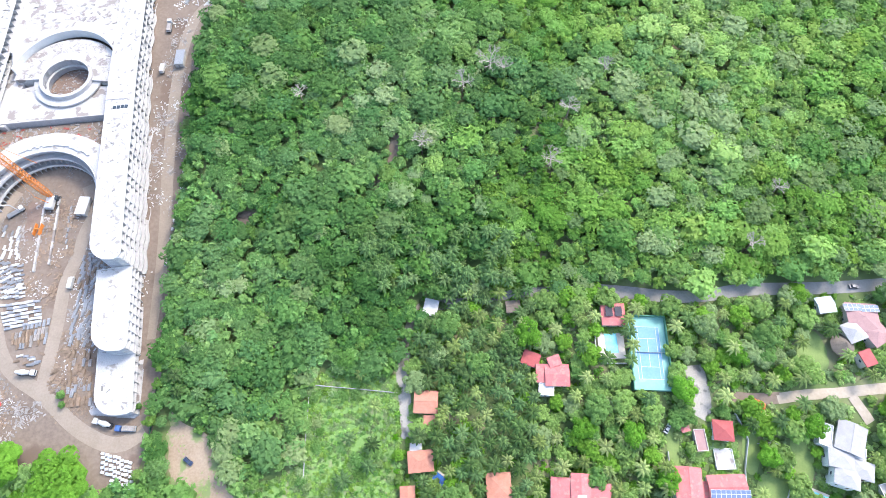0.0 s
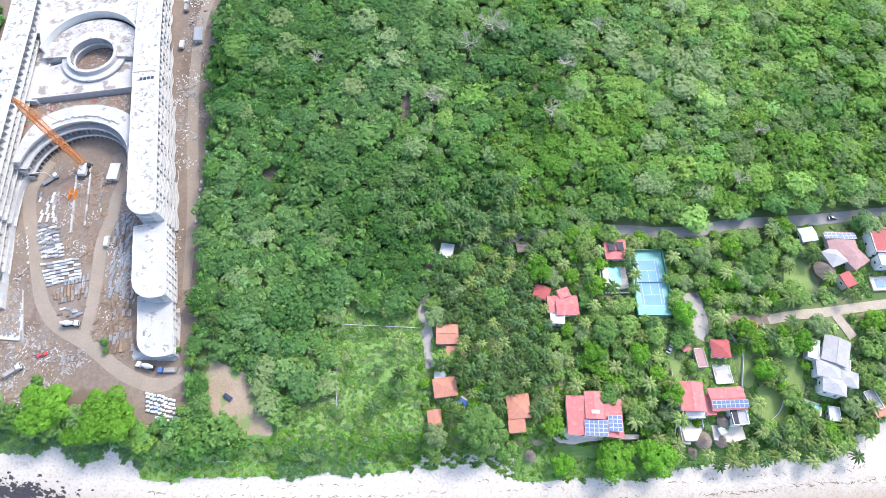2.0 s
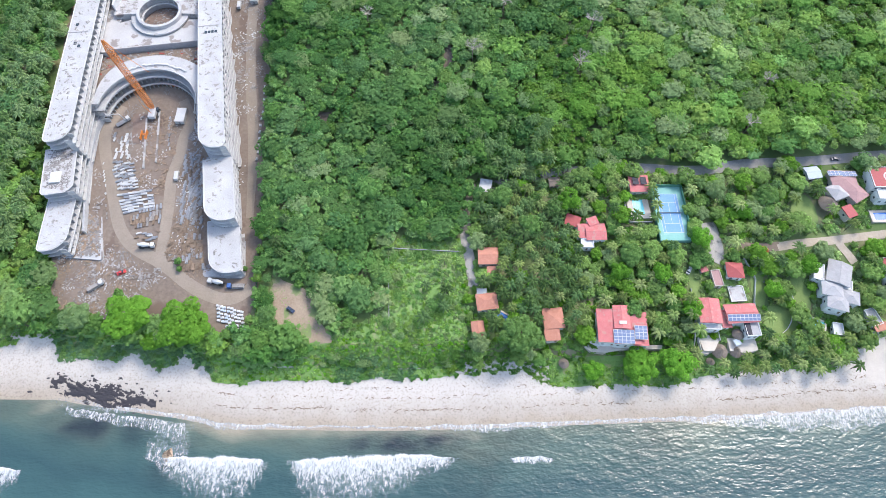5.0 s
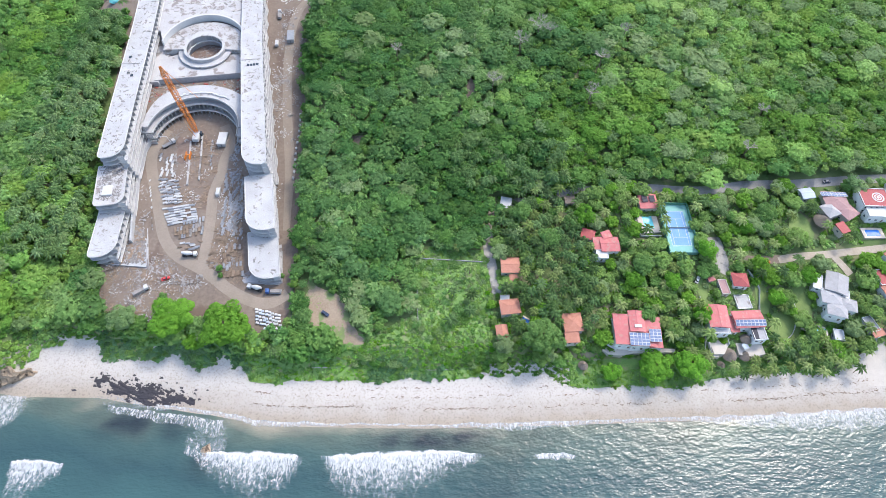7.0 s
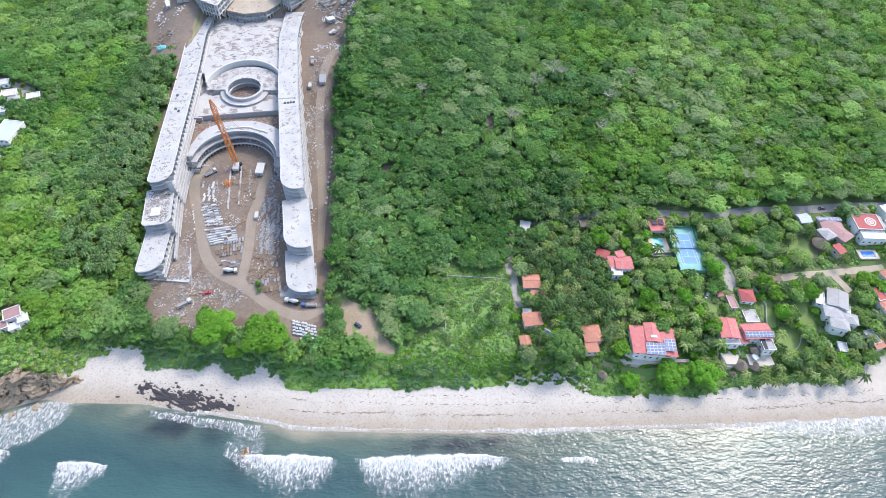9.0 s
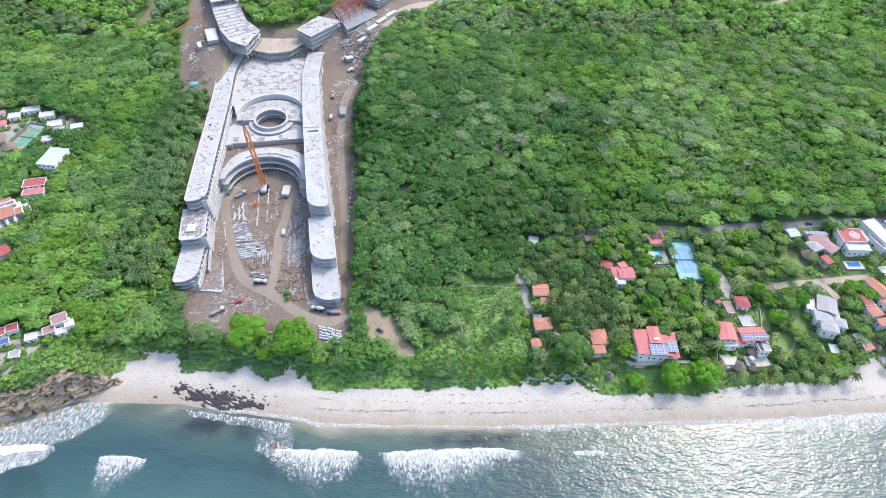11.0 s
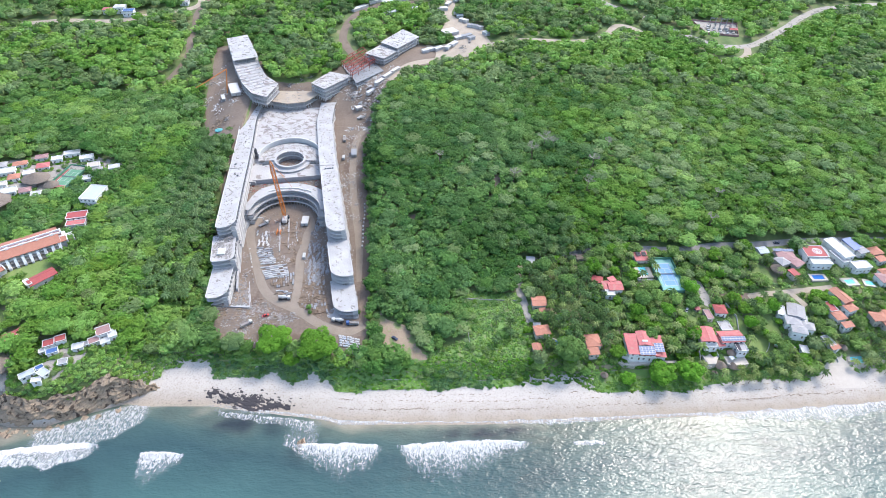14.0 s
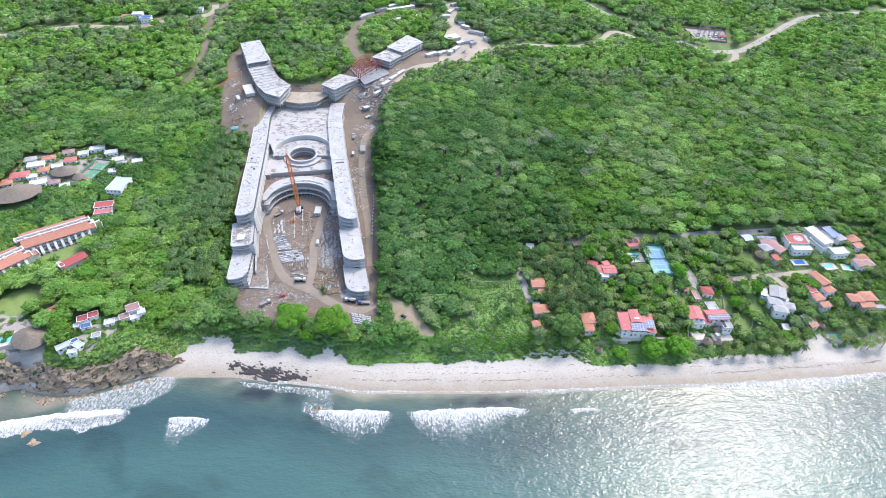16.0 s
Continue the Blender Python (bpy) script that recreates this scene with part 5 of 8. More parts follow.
gv = villa("modern grey roofed villa in stepped angled blocks", 164, 14, [(1.7, 6.0, 11, 12, -24, 6.4, "gable", 1.3, GREY_TILE), (-4.0, -1.6, 9.5, 8, -12, 5.6, "hip", 1.2, GREY_TILE), (-3.0, -9.0, 9.5, 8, -18, 5.0, "hip", 1.2, GREY_TILE), (4.2, -6.6, 8, 6.5, -18, 5.0, "hip", 1.1, GREY_TILE), (-8.2, 7.5, 4.6, 9, -20, 5.4, "flat", 0, WHITE), (4.4, -0.6, 4.4, 6, -20, 4.6, "flat", 0, WHITE)], WHITE, 0)
pool(150.5, -2.5, 12, 3.6, -22, None, (1.0, 1.0), "long turquoise pool by the lawn")
villa("small white flat-roofed pool cabana", 161.5, -7, [(0, 0, 4.6, 6, -10, 3.0, "flat", 0, WHITE)], WHITE)
mv = villa("mauve tiled villa with conical grey turret roofs", 179.5, 67, [(1.5, 4.5, 13, 12.5, -3, 5.6, "hip", 1.4, MAUVE_TILE), (6.0, -2.5, 9, 9, 30, 5.0, "hip", 1.3, MAUVE_TILE), (-4.2, -2.0, 8, 8, 20, 5.4, "pyramid", 2.0, GREY_TILE), (-0.5, -13.6, 4.6, 6, 20, 4.0, "mono", 0.6, DARKRED_TILE)], CREAM, 0)
panels(mv, -2.5, 9.0, 6.6, 4, 2, 6)
panels(mv, 5.0, 8.5, 6.6, 4, 2, 6)
palapa(170.5, 59.5, 5.2, 6.6)
villa("small pale grey roofed gatehouse on the road", 165.8, 77.5, [(0, 0, 7, 6.5, 8, 3.8, "gable", 1.0, PALE_BLUE)], WHITE)
cv = villa("red flat-roofed villa with a spiral roof pattern", 203, 71.5, [(0, 0.5, 16, 12.5, -3, 6.4, "flat", 0, DARKRED_TILE), (0.5, -9.5, 15, 5.5, -3, 5.0, "flat", 0, WHITE), (8.6, 1, 3.6, 9, -3, 5.6, "flat", 0, WHITE)], WHITE, 0)
for k, (r0, r1) in enumerate(((0.05, 0.9), (1.5, 2.1), (2.8, 3.5))):
    part("roof_ring", band(bmesh.new(), 2, 0.5, r0, r1, 0, 360, 6.704, 6.76 + 0.05 * k, 32), WHITE, cv)
pool(199.5, 52.8, 8.5, 4.5, 0, POOL_BLUE, (2.0, 1.4), "deep blue pool below the villa")
villa("long white flat-roofed modern villa", 226, 74, [(-1.5, 1.5, 9.5, 22, 14, 7.0, "flat", 0, WHITE), (-4.5, -6.0, 6, 14, 14, 5.0, "flat", 0, GREY_TILE), (7.0, -15.5, 13, 7.5, 6, 4.6, "flat", 0, WHITE)], WHITE, 0)
pool(221, 47.5, 7.0, 4.5, 5, None, (2.4, 1.8), "turquoise pool on a cream terrace")
villa("dark blue roofed villa", 240, 78, [(-1.5, 2.5, 7.5, 12, 16, 6.4, "mono", 1.0, BLUE_PAINT), (3.0, -3.0, 8, 7, 16, 5.6, "hip", 1.4, GREY_TILE)], WHITE, 0)
villa("terracotta roofed villa by the road", 254, 73, [(0, 1.5, 9.5, 7.5, 12, 5.6, "hip", 1.4, ORANGE_TILE), (1, -6, 7, 5, 12, 4.2, "mono", 0.7, ORANGE_TILE)], WHITE, 0)
villa("pink tiled terraced villa", 248, 48.5, [(0, -1, 14, 9, 8, 5.6, "hip", 1.4, MAUVE_TILE), (2, 5, 8, 5, 8, 6.0, "hip", 1.2, ORANGE_TILE)], WHITE, 0)
pool(236.5, 46, 7.5, 4.2, -12, None, (1.6, 1.6), "kidney pool on a stone deck")
villa("long terracotta roofed villa", 204, 29, [(0, 2.5, 7.5, 14, 18, 6.4, "gable", 1.3, ORANGE_TILE), (1.5, -8, 8, 6, 18, 5.0, "hip", 1.1, ORANGE_TILE)], WHITE, 0)
villa("white villa with red tiled roof terraces", 193.5, 19, [(-0.8, 4.5, 6, 9, 10, 5.6, "flat", 0, DARKRED_TILE), (1.2, -3.6, 7.5, 7, 10, 5.2, "hip", 1.2, ORANGE_TILE), (4.0, -11, 7, 4, 10, 3.8, "mono", 0.6, ORANGE_TILE)], WHITE, 0)
villa("wide terracotta and cream beach villa", 230, 13.5, [(-5.5, 1.5, 10, 8, 0, 5.8, "hip", 1.3, ORANGE_TILE), (5, 2.5, 10, 9, 0, 6.0, "hip", 1.4, ORANGE_TILE), (0.5, -4.5, 10, 6, 0, 4.6, "mono", 0.9, ORANGE_TILE), (7, -6.5, 12, 3.6, 0, 3.6, "flat", 0, GREY_TILE)], CREAM, 0)
villa("small red roofed beach house", 181.2, -2.8, [(-0.8, 1.2, 5.2, 8.5, 14, 3.6, "flat", 0, GREY_TILE), (1.4, -4.0, 6, 3.0, 14, 3.4, "mono", 0.6, ORANGE_TILE)], WHITE, 0)
pool(197.8, -11.5, 8.0, 6.5, -18, None, (1.6, 1.0), "rounded turquoise beach pool")
palapa(190, -5.5, 2.8, 4.4)
palapa(99.6, -16.5, 4.0, 5.4)
palapa(109.4, -9.0, 3.0, 4.6)
palapa(108.2, -16.5, 3.4, 4.8)
palapa(21, -20.5, 2.6, 4.0)
palapa(95, -21, 2.2, 3.8)
villa("small weathered shed with a white metal roof", -13.6, 75.5, [(0, 0, 5.4, 6.6, -12, 3.2, "mono", 0.5, WHITE)], CREAM)
villa("brown roofed hut hidden among palms", 24, 75.5, [(0, 0, 5.5, 4.6, 5, 3.0, "gable", 0.9, THATCH)], CREAM)
for x, y, a, b in ((158, 56.5, 7, 11), (90.5, 12, 3, 15), (134, -3, 9, 10), (147, 12, 5, 14), (125, 15, 4, 10), (-378, 20, 16, 13), (-365, 66, 8, 6)):
    plan = [(x + a * math.cos(t), y + b * math.sin(t)) for t in np.linspace(0, 2 * math.pi, 18, endpoint=False)]
    keep_clear(outline=plan)
    drape("lawn", plan, 0.22, LAWN, "mown green garden lawn", "lawn", 1.6, 0.8)

# ---- the resort on the west headland ----
def resort_block(x, y, length, rz, label):
    """A long hotel range with twin terracotta roofs and stepped white balconies."""
    z0 = float(ground(x, y))
    root = thing("resort_range", (x, y, z0), rz, label, "hotel", "resort ranges")
    keep_clear(outline=rect(x, y, length + 10, 26, rz, 1))
    h = length / 2
    part("wall", cuboid(-h, -7.5, -3, h, 8.5, 8), HOUSE_WHITE, root)
    for y0, y1, z1, z2 in ((-10.2, -2.2, 7.6, 10.0), (2.4, 10.2, 10.4, 8.0)):
        bm = bmesh.new()
        v = [bm.verts.new(p) for p in ((-h, y0, z1), (h, y0, z1), (h, y1, z2), (-h, y1, z2), (-h, y0, z1 - 0.3), (h, y0, z1 - 0.3), (h, y1, z2 - 0.3), (-h, y1, z2 - 0.3))]
        for f in ((0, 1, 2, 3), (7, 6, 5, 4), (0, 4, 5, 1), (2, 6, 7, 3), (0, 3, 7, 4), (1, 5, 6, 2)):
            bm.faces.new([v[i] for i in f])
        part("roof", bm, ORANGE_TILE, root)
    part("roof_terrace", cuboid(-h - 3, -2.2, 8, h + 2, 2.4, 9.4), MAUVE_TILE, root)
    for y0 in (-2.3, 1.8):
        part("parapet", cuboid(-h - 3, y0, 9.404, h + 2, y0 + 0.7, 10.6), HOUSE_WHITE, root)
    for x0 in (-h - 3.4, h + 1.6):
        part("parapet", cuboid(x0, -2.2, 9.3, x0 + 0.8, 2.4, 11.0), HOUSE_WHITE, root)
    for t in np.linspace(-h + 4, h - 4, 5):
        part("dormer", cuboid(t - 0.9, -2.9, 9.2, t + 0.9, -1.5, 11.2, None, 0.1), HOUSE_WHITE, root)
    # end bays step down and back from the ridge
    for k in range(2):
        x0 = h + 0.05 + 4.4 * k
        part("end_bay", cuboid(x0, -7.0 + 1.2 * k, -3, x0 + 4.3, 4 - 1.5 * k, 6.6 - 1.5 * k), HOUSE_WHITE, root)
        bm = prism(bmesh.new(), [(x0 - 0.1, -9.2 + 1.2 * k), (x0 + 4.2, -9.2 + 1.2 * k), (x0 + 4.2, -2.6), (x0 - 0.1, -2.6)], 6.604 - 1.5 * k, 6.95 - 1.5 * k)
        part("end_roof", bm, ORANGE_TILE, root)
        part("gable_coping", cuboid(x0 + 3.9, -9.6 + 1.2 * k, 5.0 - 1.5 * k, x0 + 4.5, -2.2, 7.8 - 1.5 * k), HOUSE_WHITE, root)
    # white buttressed balconies, each leaning out towards the lawn
    for t in np.linspace(-h + 1.6, h - 1.6, int(length / 4.4)):
        bm = prism(bmesh.new(), [(7.5, 6.6), (10.0, 6.0), (11.6, 3.6), (13.2, 1.2), (13.2, -2), (7.5, -2)], -0.9, 0.9)
        bm.transform(Matrix(((0, 0, 1, t), (-1, 0, 0, 0), (0, 1, 0, 0), (0, 0, 0, 1))))
        part("balcony", bm, HOUSE_WHITE, root)
    for k in range(3):
        part("balcony_floor", cuboid(-h + 0.5, -12.4 + 1.6 * k, 0.2 + 2.6 * k, h - 0.5, -7.504, 0.5 + 2.6 * k), CREAM, root)
    return root


resort_block(-381, 86, 46, 32, "long terracotta roofed resort range with stepped white balconies")
resort_block(-409, 50, 38, 47, "terracotta roofed resort range with stepped white balconies")
keep_clear(disc=(-357, 56, 13))
LAWN_PLOT = [(-394, 62), (-381, 70), (-362, 81), (-352, 74), (-356, 66), (-366, 62), (-378, 52), (-388, 50)]
keep_clear(outline=LAWN_PLOT)
drape("lawn", LAWN_PLOT, 0.22, LAWN, "green lawn below the resort range", "lawn", 3.0, 1.0)
villa("red tiled hall with white stepped gable", -357, 57, [(0, 0, 8, 17, -42, 4.6, "gable", 1.6, DARKRED_TILE), (-6.2, -6.2, 7, 3, -42, 5.2, "flat", 0, WHITE)], WHITE, 0, "hall", "resort buildings")
villa("pale blue flat-roofed service block", -353.5, 146, [(0, 0, 13, 19, -8, 6, "flat", 0, PALE_BLUE)], WHITE, 0, "service_block", "resort buildings")
villa("white block with red roof terraces", -358, 119, [(0, 3, 14, 8, 12, 5.6, "flat", 0, DARKRED_TILE), (2, -5, 13, 6, 12, 4.4, "flat", 0, RED_TILE)], WHITE, 0, "service_block", "resort buildings")
tennis_court(-383, 171, -12, "green hard tennis court with red surround", COURT_RED, COURT_DEEP, 15, 30, 0.6)
palapa(-432, 134, 14, 9, 20, 1.4)
palapa(-406, 166, 9, 8, 0, 1.2)
palapa(-392, 160, 5.5, 6)
palapa(-358, -14, 9.5, 8, -30, 1.25)
for x, y, w, d, t in ((-440, 160, 14, 9, RED_TILE), (-421, 150, 12, 8, WHITE), (-433, 175, 13, 8, WHITE), (-408, 184, 9, 7, RED_TILE), (-390, 200, 12, 6, WHITE), (-367, 184, 9, 7, CREAM), (-350, 182, 8, 6, WHITE), (-447, 150, 10, 8, ORANGE_TILE), (-424, 168, 8, 7, ORANGE_TILE), (-415, 174, 8, 6, WHITE), (-441, 183, 9, 7, GREY_TILE), (-427, 186, 10, 6, ORANGE_TILE), (-414, 196, 9, 6, MAUVE_TILE), (-400, 193, 8, 6, WHITE), (-376, 194, 10, 6, WHITE), (-362, 178, 7, 6, GREY_TILE), (-409, 152, 8, 6, MAUVE_TILE), (-399, 148, 7, 5, WHITE), (-429, 158, 7, 6, CREAM), (-366, 168, 8, 6, WHITE)):
    villa("small resort building with a plain roof", x, y, [(0, 0, w, d, 18, 3.1, "flat" if t in (WHITE, CREAM) else "hip", 1.1, t)], WHITE, 0, "resort_house", "resort buildings")
CLIFF = ("clifftop_villa", "clifftop villas")
villa("white clifftop villa with red roof terraces", -328, 1, [(-2, 0, 6, 5.5, 22, 3.6, "flat", 0, DARKRED_TILE), (4, 3, 6, 5, 22, 4.2, "flat", 0, DARKRED_TILE), (2, -5.5, 6, 4, 22, 2.4, "flat", 0, BLUE_PAINT), (-4.5, -5, 3, 3, 22, 2.0, "flat", 0, WHITE)], WHITE, 0, *CLIFF)
villa("white modern clifftop villa with mauve roof terraces", -300, 8, [(0, 2, 8, 7, 28, 4.4, "flat", 0, MAUVE_TILE), (6, 0, 4.5, 6, 28, 3.4, "flat", 0, WHITE), (-3.5, -5, 6, 5, 28, 3.0, "flat", 0, MAUVE_TILE), (3, -5, 5, 4, 28, 2.2, "flat", 0, WHITE)], WHITE, 0, *CLIFF)
villa("small white clifftop lodge with open terrace", -312, -1, [(0, 0, 6, 4.5, 18, 2.6, "flat", 0, WHITE), (4.5, 2.5, 4, 3, 18, 2.2, "flat", 0, GREY_TILE)], WHITE, 0, *CLIFF)
villa("white and blue terraced clifftop house", -331, -19, [(-3.5, -1.5, 8, 4, 36, 2.6, "flat", 0, PALE_BLUE), (1.5, 3.5, 4, 3, 36, 2.2, "flat", 0, BLUE_PAINT), (5.5, -0.5, 6, 4.5, -30, 2.4, "flat", 0, PALE_BLUE), (3.5, -5.5, 5, 3, 10, 1.8, "flat", 0, WHITE)], WHITE, 0, *CLIFF)
villa("grey roofed clifftop store", -317, -12, [(0, 0, 5, 4, 15, 2.4, "flat", 0, GREY_TILE)], WHITE, 0, *CLIFF)
villa("red roofed pavilion in the resort garden", -357, 8, [(0, 0, 5, 14, -48, 3.2, "gable", 1.2, RED_TILE), (5, -3, 6, 4.5, -48, 2.8, "flat", 0, WHITE)], WHITE, 0, "pavilion", "resort buildings")
pool(-373, -12, 10, 6, 20, None, (6, 3), "turquoise resort pool in white paving")
villa("white house with a blue annexe on the far road", -438, 478, [(0, 0, 12, 10, 5, 7, "hip", 1.6, WHITE), (12, -8, 12, 9, 5, 5, "flat", 0, BLUE_PAINT), (-14, -4, 8, 8, 5, 5, "hip", 1.4, RED_TILE)], WHITE, 0, "roadside_house", "far houses")
villa("grey house at the far road bend", -372, 505, [(0, 0, 10, 8, 0, 4.5, "gable", 1.2, GREY_TILE)], WHITE, 0, "roadside_house", "far houses")


def gantry(x, y, rz, wide=26, high=11):
    """A row of lattice portals that carry the lines of a substation."""
    root = thing("gantry", (x, y, float(ground(x, y)) + 0.3), rz, "grey lattice steel gantry of a substation", "gantry")
    for k in range(5):
        at = (k / 4 - 0.5) * wide
        leg = bmesh.new()
        for a, b in ((-0.5, -0.5), (0.5, -0.5), (0.5, 0.5), (-0.5, 0.5)):
            tube(leg, (at + a, b, 0), (at + 0.4 * a, 0.4 * b, high), 0.12, 0.1, 4)
        for z in range(0, high, 2):
            tube(leg, (at - 0.45, -0.45, z), (at + 0.45, -0.45, z + 2), 0.07, n=4)
            tube(leg, (at + 0.45, 0.45, z), (at - 0.45, 0.45, z + 2), 0.07, n=4)
        part("leg", leg, STEEL, root)
    for z in (high - 0.4, high - 1.4):
        part("beam", tube(bmesh.new(), (-wide / 2, 0, z), (wide / 2, 0, z), 0.15, n=4), STEEL, root)
    return root


gantry(276, 452, -12)
gantry(272, 444, -12, 22, 8)
box_rng = random.Random(8)
for k in range(16):
    x, y = 256 + 7.5 * (k % 5) + box_rng.uniform(-1, 1) + 1.5 * (k // 5), 434 + 5.5 * (k // 5) + box_rng.uniform(-1, 1)
    b = cuboid(-1.5, -1.0, 0, 1.5, 1.0, 1.8, None, 0.12)
    b.transform(pose(x, y, float(ground(x, y)) + 0.32, 0, 0, -12 + box_rng.uniform(-4, 4)))
    solid("transformer", b, box_rng.choice([WHITE, STEEL, STEEL, CREAM]), "pale metal switchgear box in the gravel yard", "transformer", "switchgear boxes")
villa("small red roofed control house of the substation", 288, 440, [(0, 0, 8, 6, -12, 3.4, "hip", 1.2, DARKRED_TILE)], CREAM, 0, "control_house", "far houses")

# ---- woods ----
def crown_template(rng, leaves, lobes, size, tall, m=6):
    """A domed crown of leaf sprays over knobbly lobes and a hidden core; radius about 1, base at 0."""
    balls = [(np.array([0, 0, tall * 0.42]), 0.60)]
    for k in range(lobes):
        a, r = 2 * math.pi * k * 0.382 + rng.uniform(-0.3, 0.3), 0.74 * math.sqrt((k + 0.6) / lobes)
        balls.append((np.array([r * math.cos(a), r * math.sin(a), tall * (0.76 - 0.62 * r * r) * rng.uniform(0.86, 1.1)]), rng.uniform(0.17, 0.31)))
    out = []
    while len(out) < leaves:
        c, r = balls[rng.randrange(len(balls))]
        d = np.array([rng.gauss(0, 1), rng.gauss(0, 1), rng.gauss(0.35, 0.8)])
        d /= np.linalg.norm(d)
        if d[2] < -0.25:
            continue
        p = c + d * r * rng.uniform(0.84, 1.14)
        if any(np.linalg.norm(p - c2) < 0.8 * r2 for c2, r2 in balls):
            continue
        nrm = d + np.array([rng.gauss(0, 0.26), rng.gauss(0, 0.26), rng.gauss(0.2, 0.2)])
        nrm /= np.linalg.norm(nrm)
        u = np.cross(nrm, [rng.gauss(0, 1), rng.gauss(0, 1), 0.3])
        u /= np.linalg.norm(u)
        w = np.cross(nrm, u)
        s = size * rng.uniform(0.7, 1.35)
        out.append([p - u * s * 0.8 - w * s * 0.45 - nrm * s * 0.15, p + u * s * 0.8 - w * s * 0.45 - nrm * s * 0.15, p + w * s * 0.95 + nrm * s * 0.1])
    core = []
    rows = ((0.74, 0.0), (0.70, 0.36), (0.46, 0.62), (0.08, 0.76))
    for (r0, z0), (r1, z1) in zip(rows[:-1], rows[1:]):
        for k in range(m):
            a0, a1 = 2 * math.pi * k / m, 2 * math.pi * (k + 1) / m
            q = [np.array([r * math.cos(a), r * math.sin(a), z * tall]) for a, r, z in ((a0, r0, z0), (a1, r0, z0), (a1, r1, z1), (a0, r1, z1))]
            core += [[q[0], q[1], q[2]], [q[0], q[2], q[3]]]
    return np.array(out + core)


def foliage_mesh(name, mat, templates, xs, ys, zs, rs, hs, rng, spread=1.0):
    """All crowns of one kind of tree in one mesh, each crown with a tint of its own."""
    chunks, tints, hues = [], [], []
    which = rng.integers(0, len(templates), len(xs))
    turn = rng.uniform(0, 2 * math.pi, len(xs))
    drift = np.array([noise.noise((a * 0.013, b * 0.013, 11)) + 0.6 * noise.noise((a * 0.04, b * 0.04, 5)) for a, b in zip(xs, ys)])
    tint, hue = (rng.normal(0, 0.42, len(xs)) + 1.2 * drift) * spread, (rng.normal(0, 0.7, len(xs)) - 1.2 * drift) * spread
    for k, T in enumerate(templates):
        i = np.where(which == k)[0]
        if not len(i):
            continue
        c, s = np.cos(turn[i])[:, None, None], np.sin(turn[i])[:, None, None]
        X = (T[None, ..., 0] * c - T[None, ..., 1] * s) * rs[i, None, None] + xs[i, None, None]
        Y = (T[None, ..., 0] * s + T[None, ..., 1] * c) * rs[i, None, None] + ys[i, None, None]
        Z = T[None, ..., 2] * hs[i, None, None] + zs[i, None, None]
        chunks.append(np.stack([X, Y, Z], -1).reshape(-1, 3))
        tints.append(np.repeat(tint[i], T.shape[0] * T.shape[1]))
        hues.append(np.repeat(hue[i], T.shape[0] * T.shape[1]))
    co = np.concatenate(chunks).astype(np.float32)
    side = templates[0].shape[1]
    n = len(co) // side
    me = bpy.data.meshes.new(name)
    me.vertices.add(len(co))
    me.vertices.foreach_set("co", co.ravel())
    me.loops.add(side * n)
    me.loops.foreach_set("vertex_index", np.arange(side * n, dtype=np.int32))
    me.polygons.add(n)
    me.polygons.foreach_set("loop_start", np.arange(0, side * n, side, dtype=np.int32))
    me.materials.append(mat)
    me.update(calc_edges=True)
    me.attributes.new("tint", "FLOAT", "POINT").data.foreach_set("value", np.clip(np.concatenate(tints), -1, 1.2).astype(np.float32))
    me.attributes.new("hue", "FLOAT", "POINT").data.foreach_set("value", np.clip(np.concatenate(hues), -2, 1.5).astype(np.float32))
    return me


def is_clear(x, y):
    """Which points lie on plots, roads or clearings."""
    x, y = np.asarray(x, float), np.asarray(y, float)
    r = np.zeros(x.shape, bool)
    for x0, y0, x1, y1, test in CLEAR:
        i = np.where((x >= x0) & (x <= x1) & (y >= y0) & (y <= y1))[0]
        if len(i):
            r[i] |= test(x[i], y[i])
    return r


trng = random.Random(31)
NEAR_T = [crown_template(trng, 235, 19, 0.122, 0.95) for _ in range(9)]
FAR_T = [crown_template(trng, 58, 6, 0.21, 0.85, 4) for _ in range(6)]
LOW_T = [crown_template(trng, 36, 5, 0.27, 0.85, 4) for _ in range(6)]
grow = np.random.default_rng(5)


def scatter(x0, x1, y0, y1, step):
    gx, gy = np.meshgrid(np.arange(x0, x1, step), np.arange(y0, y1, step * 0.87))
    gx = gx + (np.arange(gx.shape[0]) % 2)[:, None] * step / 2
    gx, gy = gx + grow.uniform(-0.4, 0.4, gx.shape) * step, gy + grow.uniform(-0.4, 0.4, gx.shape) * step
    return gx.ravel(), gy.ravel()


def swell(x, y):
    """Rise and fall of the canopy over ridges and gullies."""
    return np.array([4.5 * noise.noise((a * 0.016, b * 0.016, 8)) + 1.5 * noise.noise((a * 0.05, b * 0.05, 2)) for a, b in zip(x, y)])


def wild(x, y):
    """Where woods grow: behind the bluff, off the plots and the clearings."""
    v = y - shore(x)
    return (v > 33) & ~is_clear(x, y)


VILLAGE = [(-28, -30), (330, -30), (330, 84), (-10, 82), (-28, 40)]
SCRUB = [(-104, -18), (-28, -22), (-26, 44), (-58, 48), (-66, 42), (-68, 6), (-88, -2), (-100, -6)]


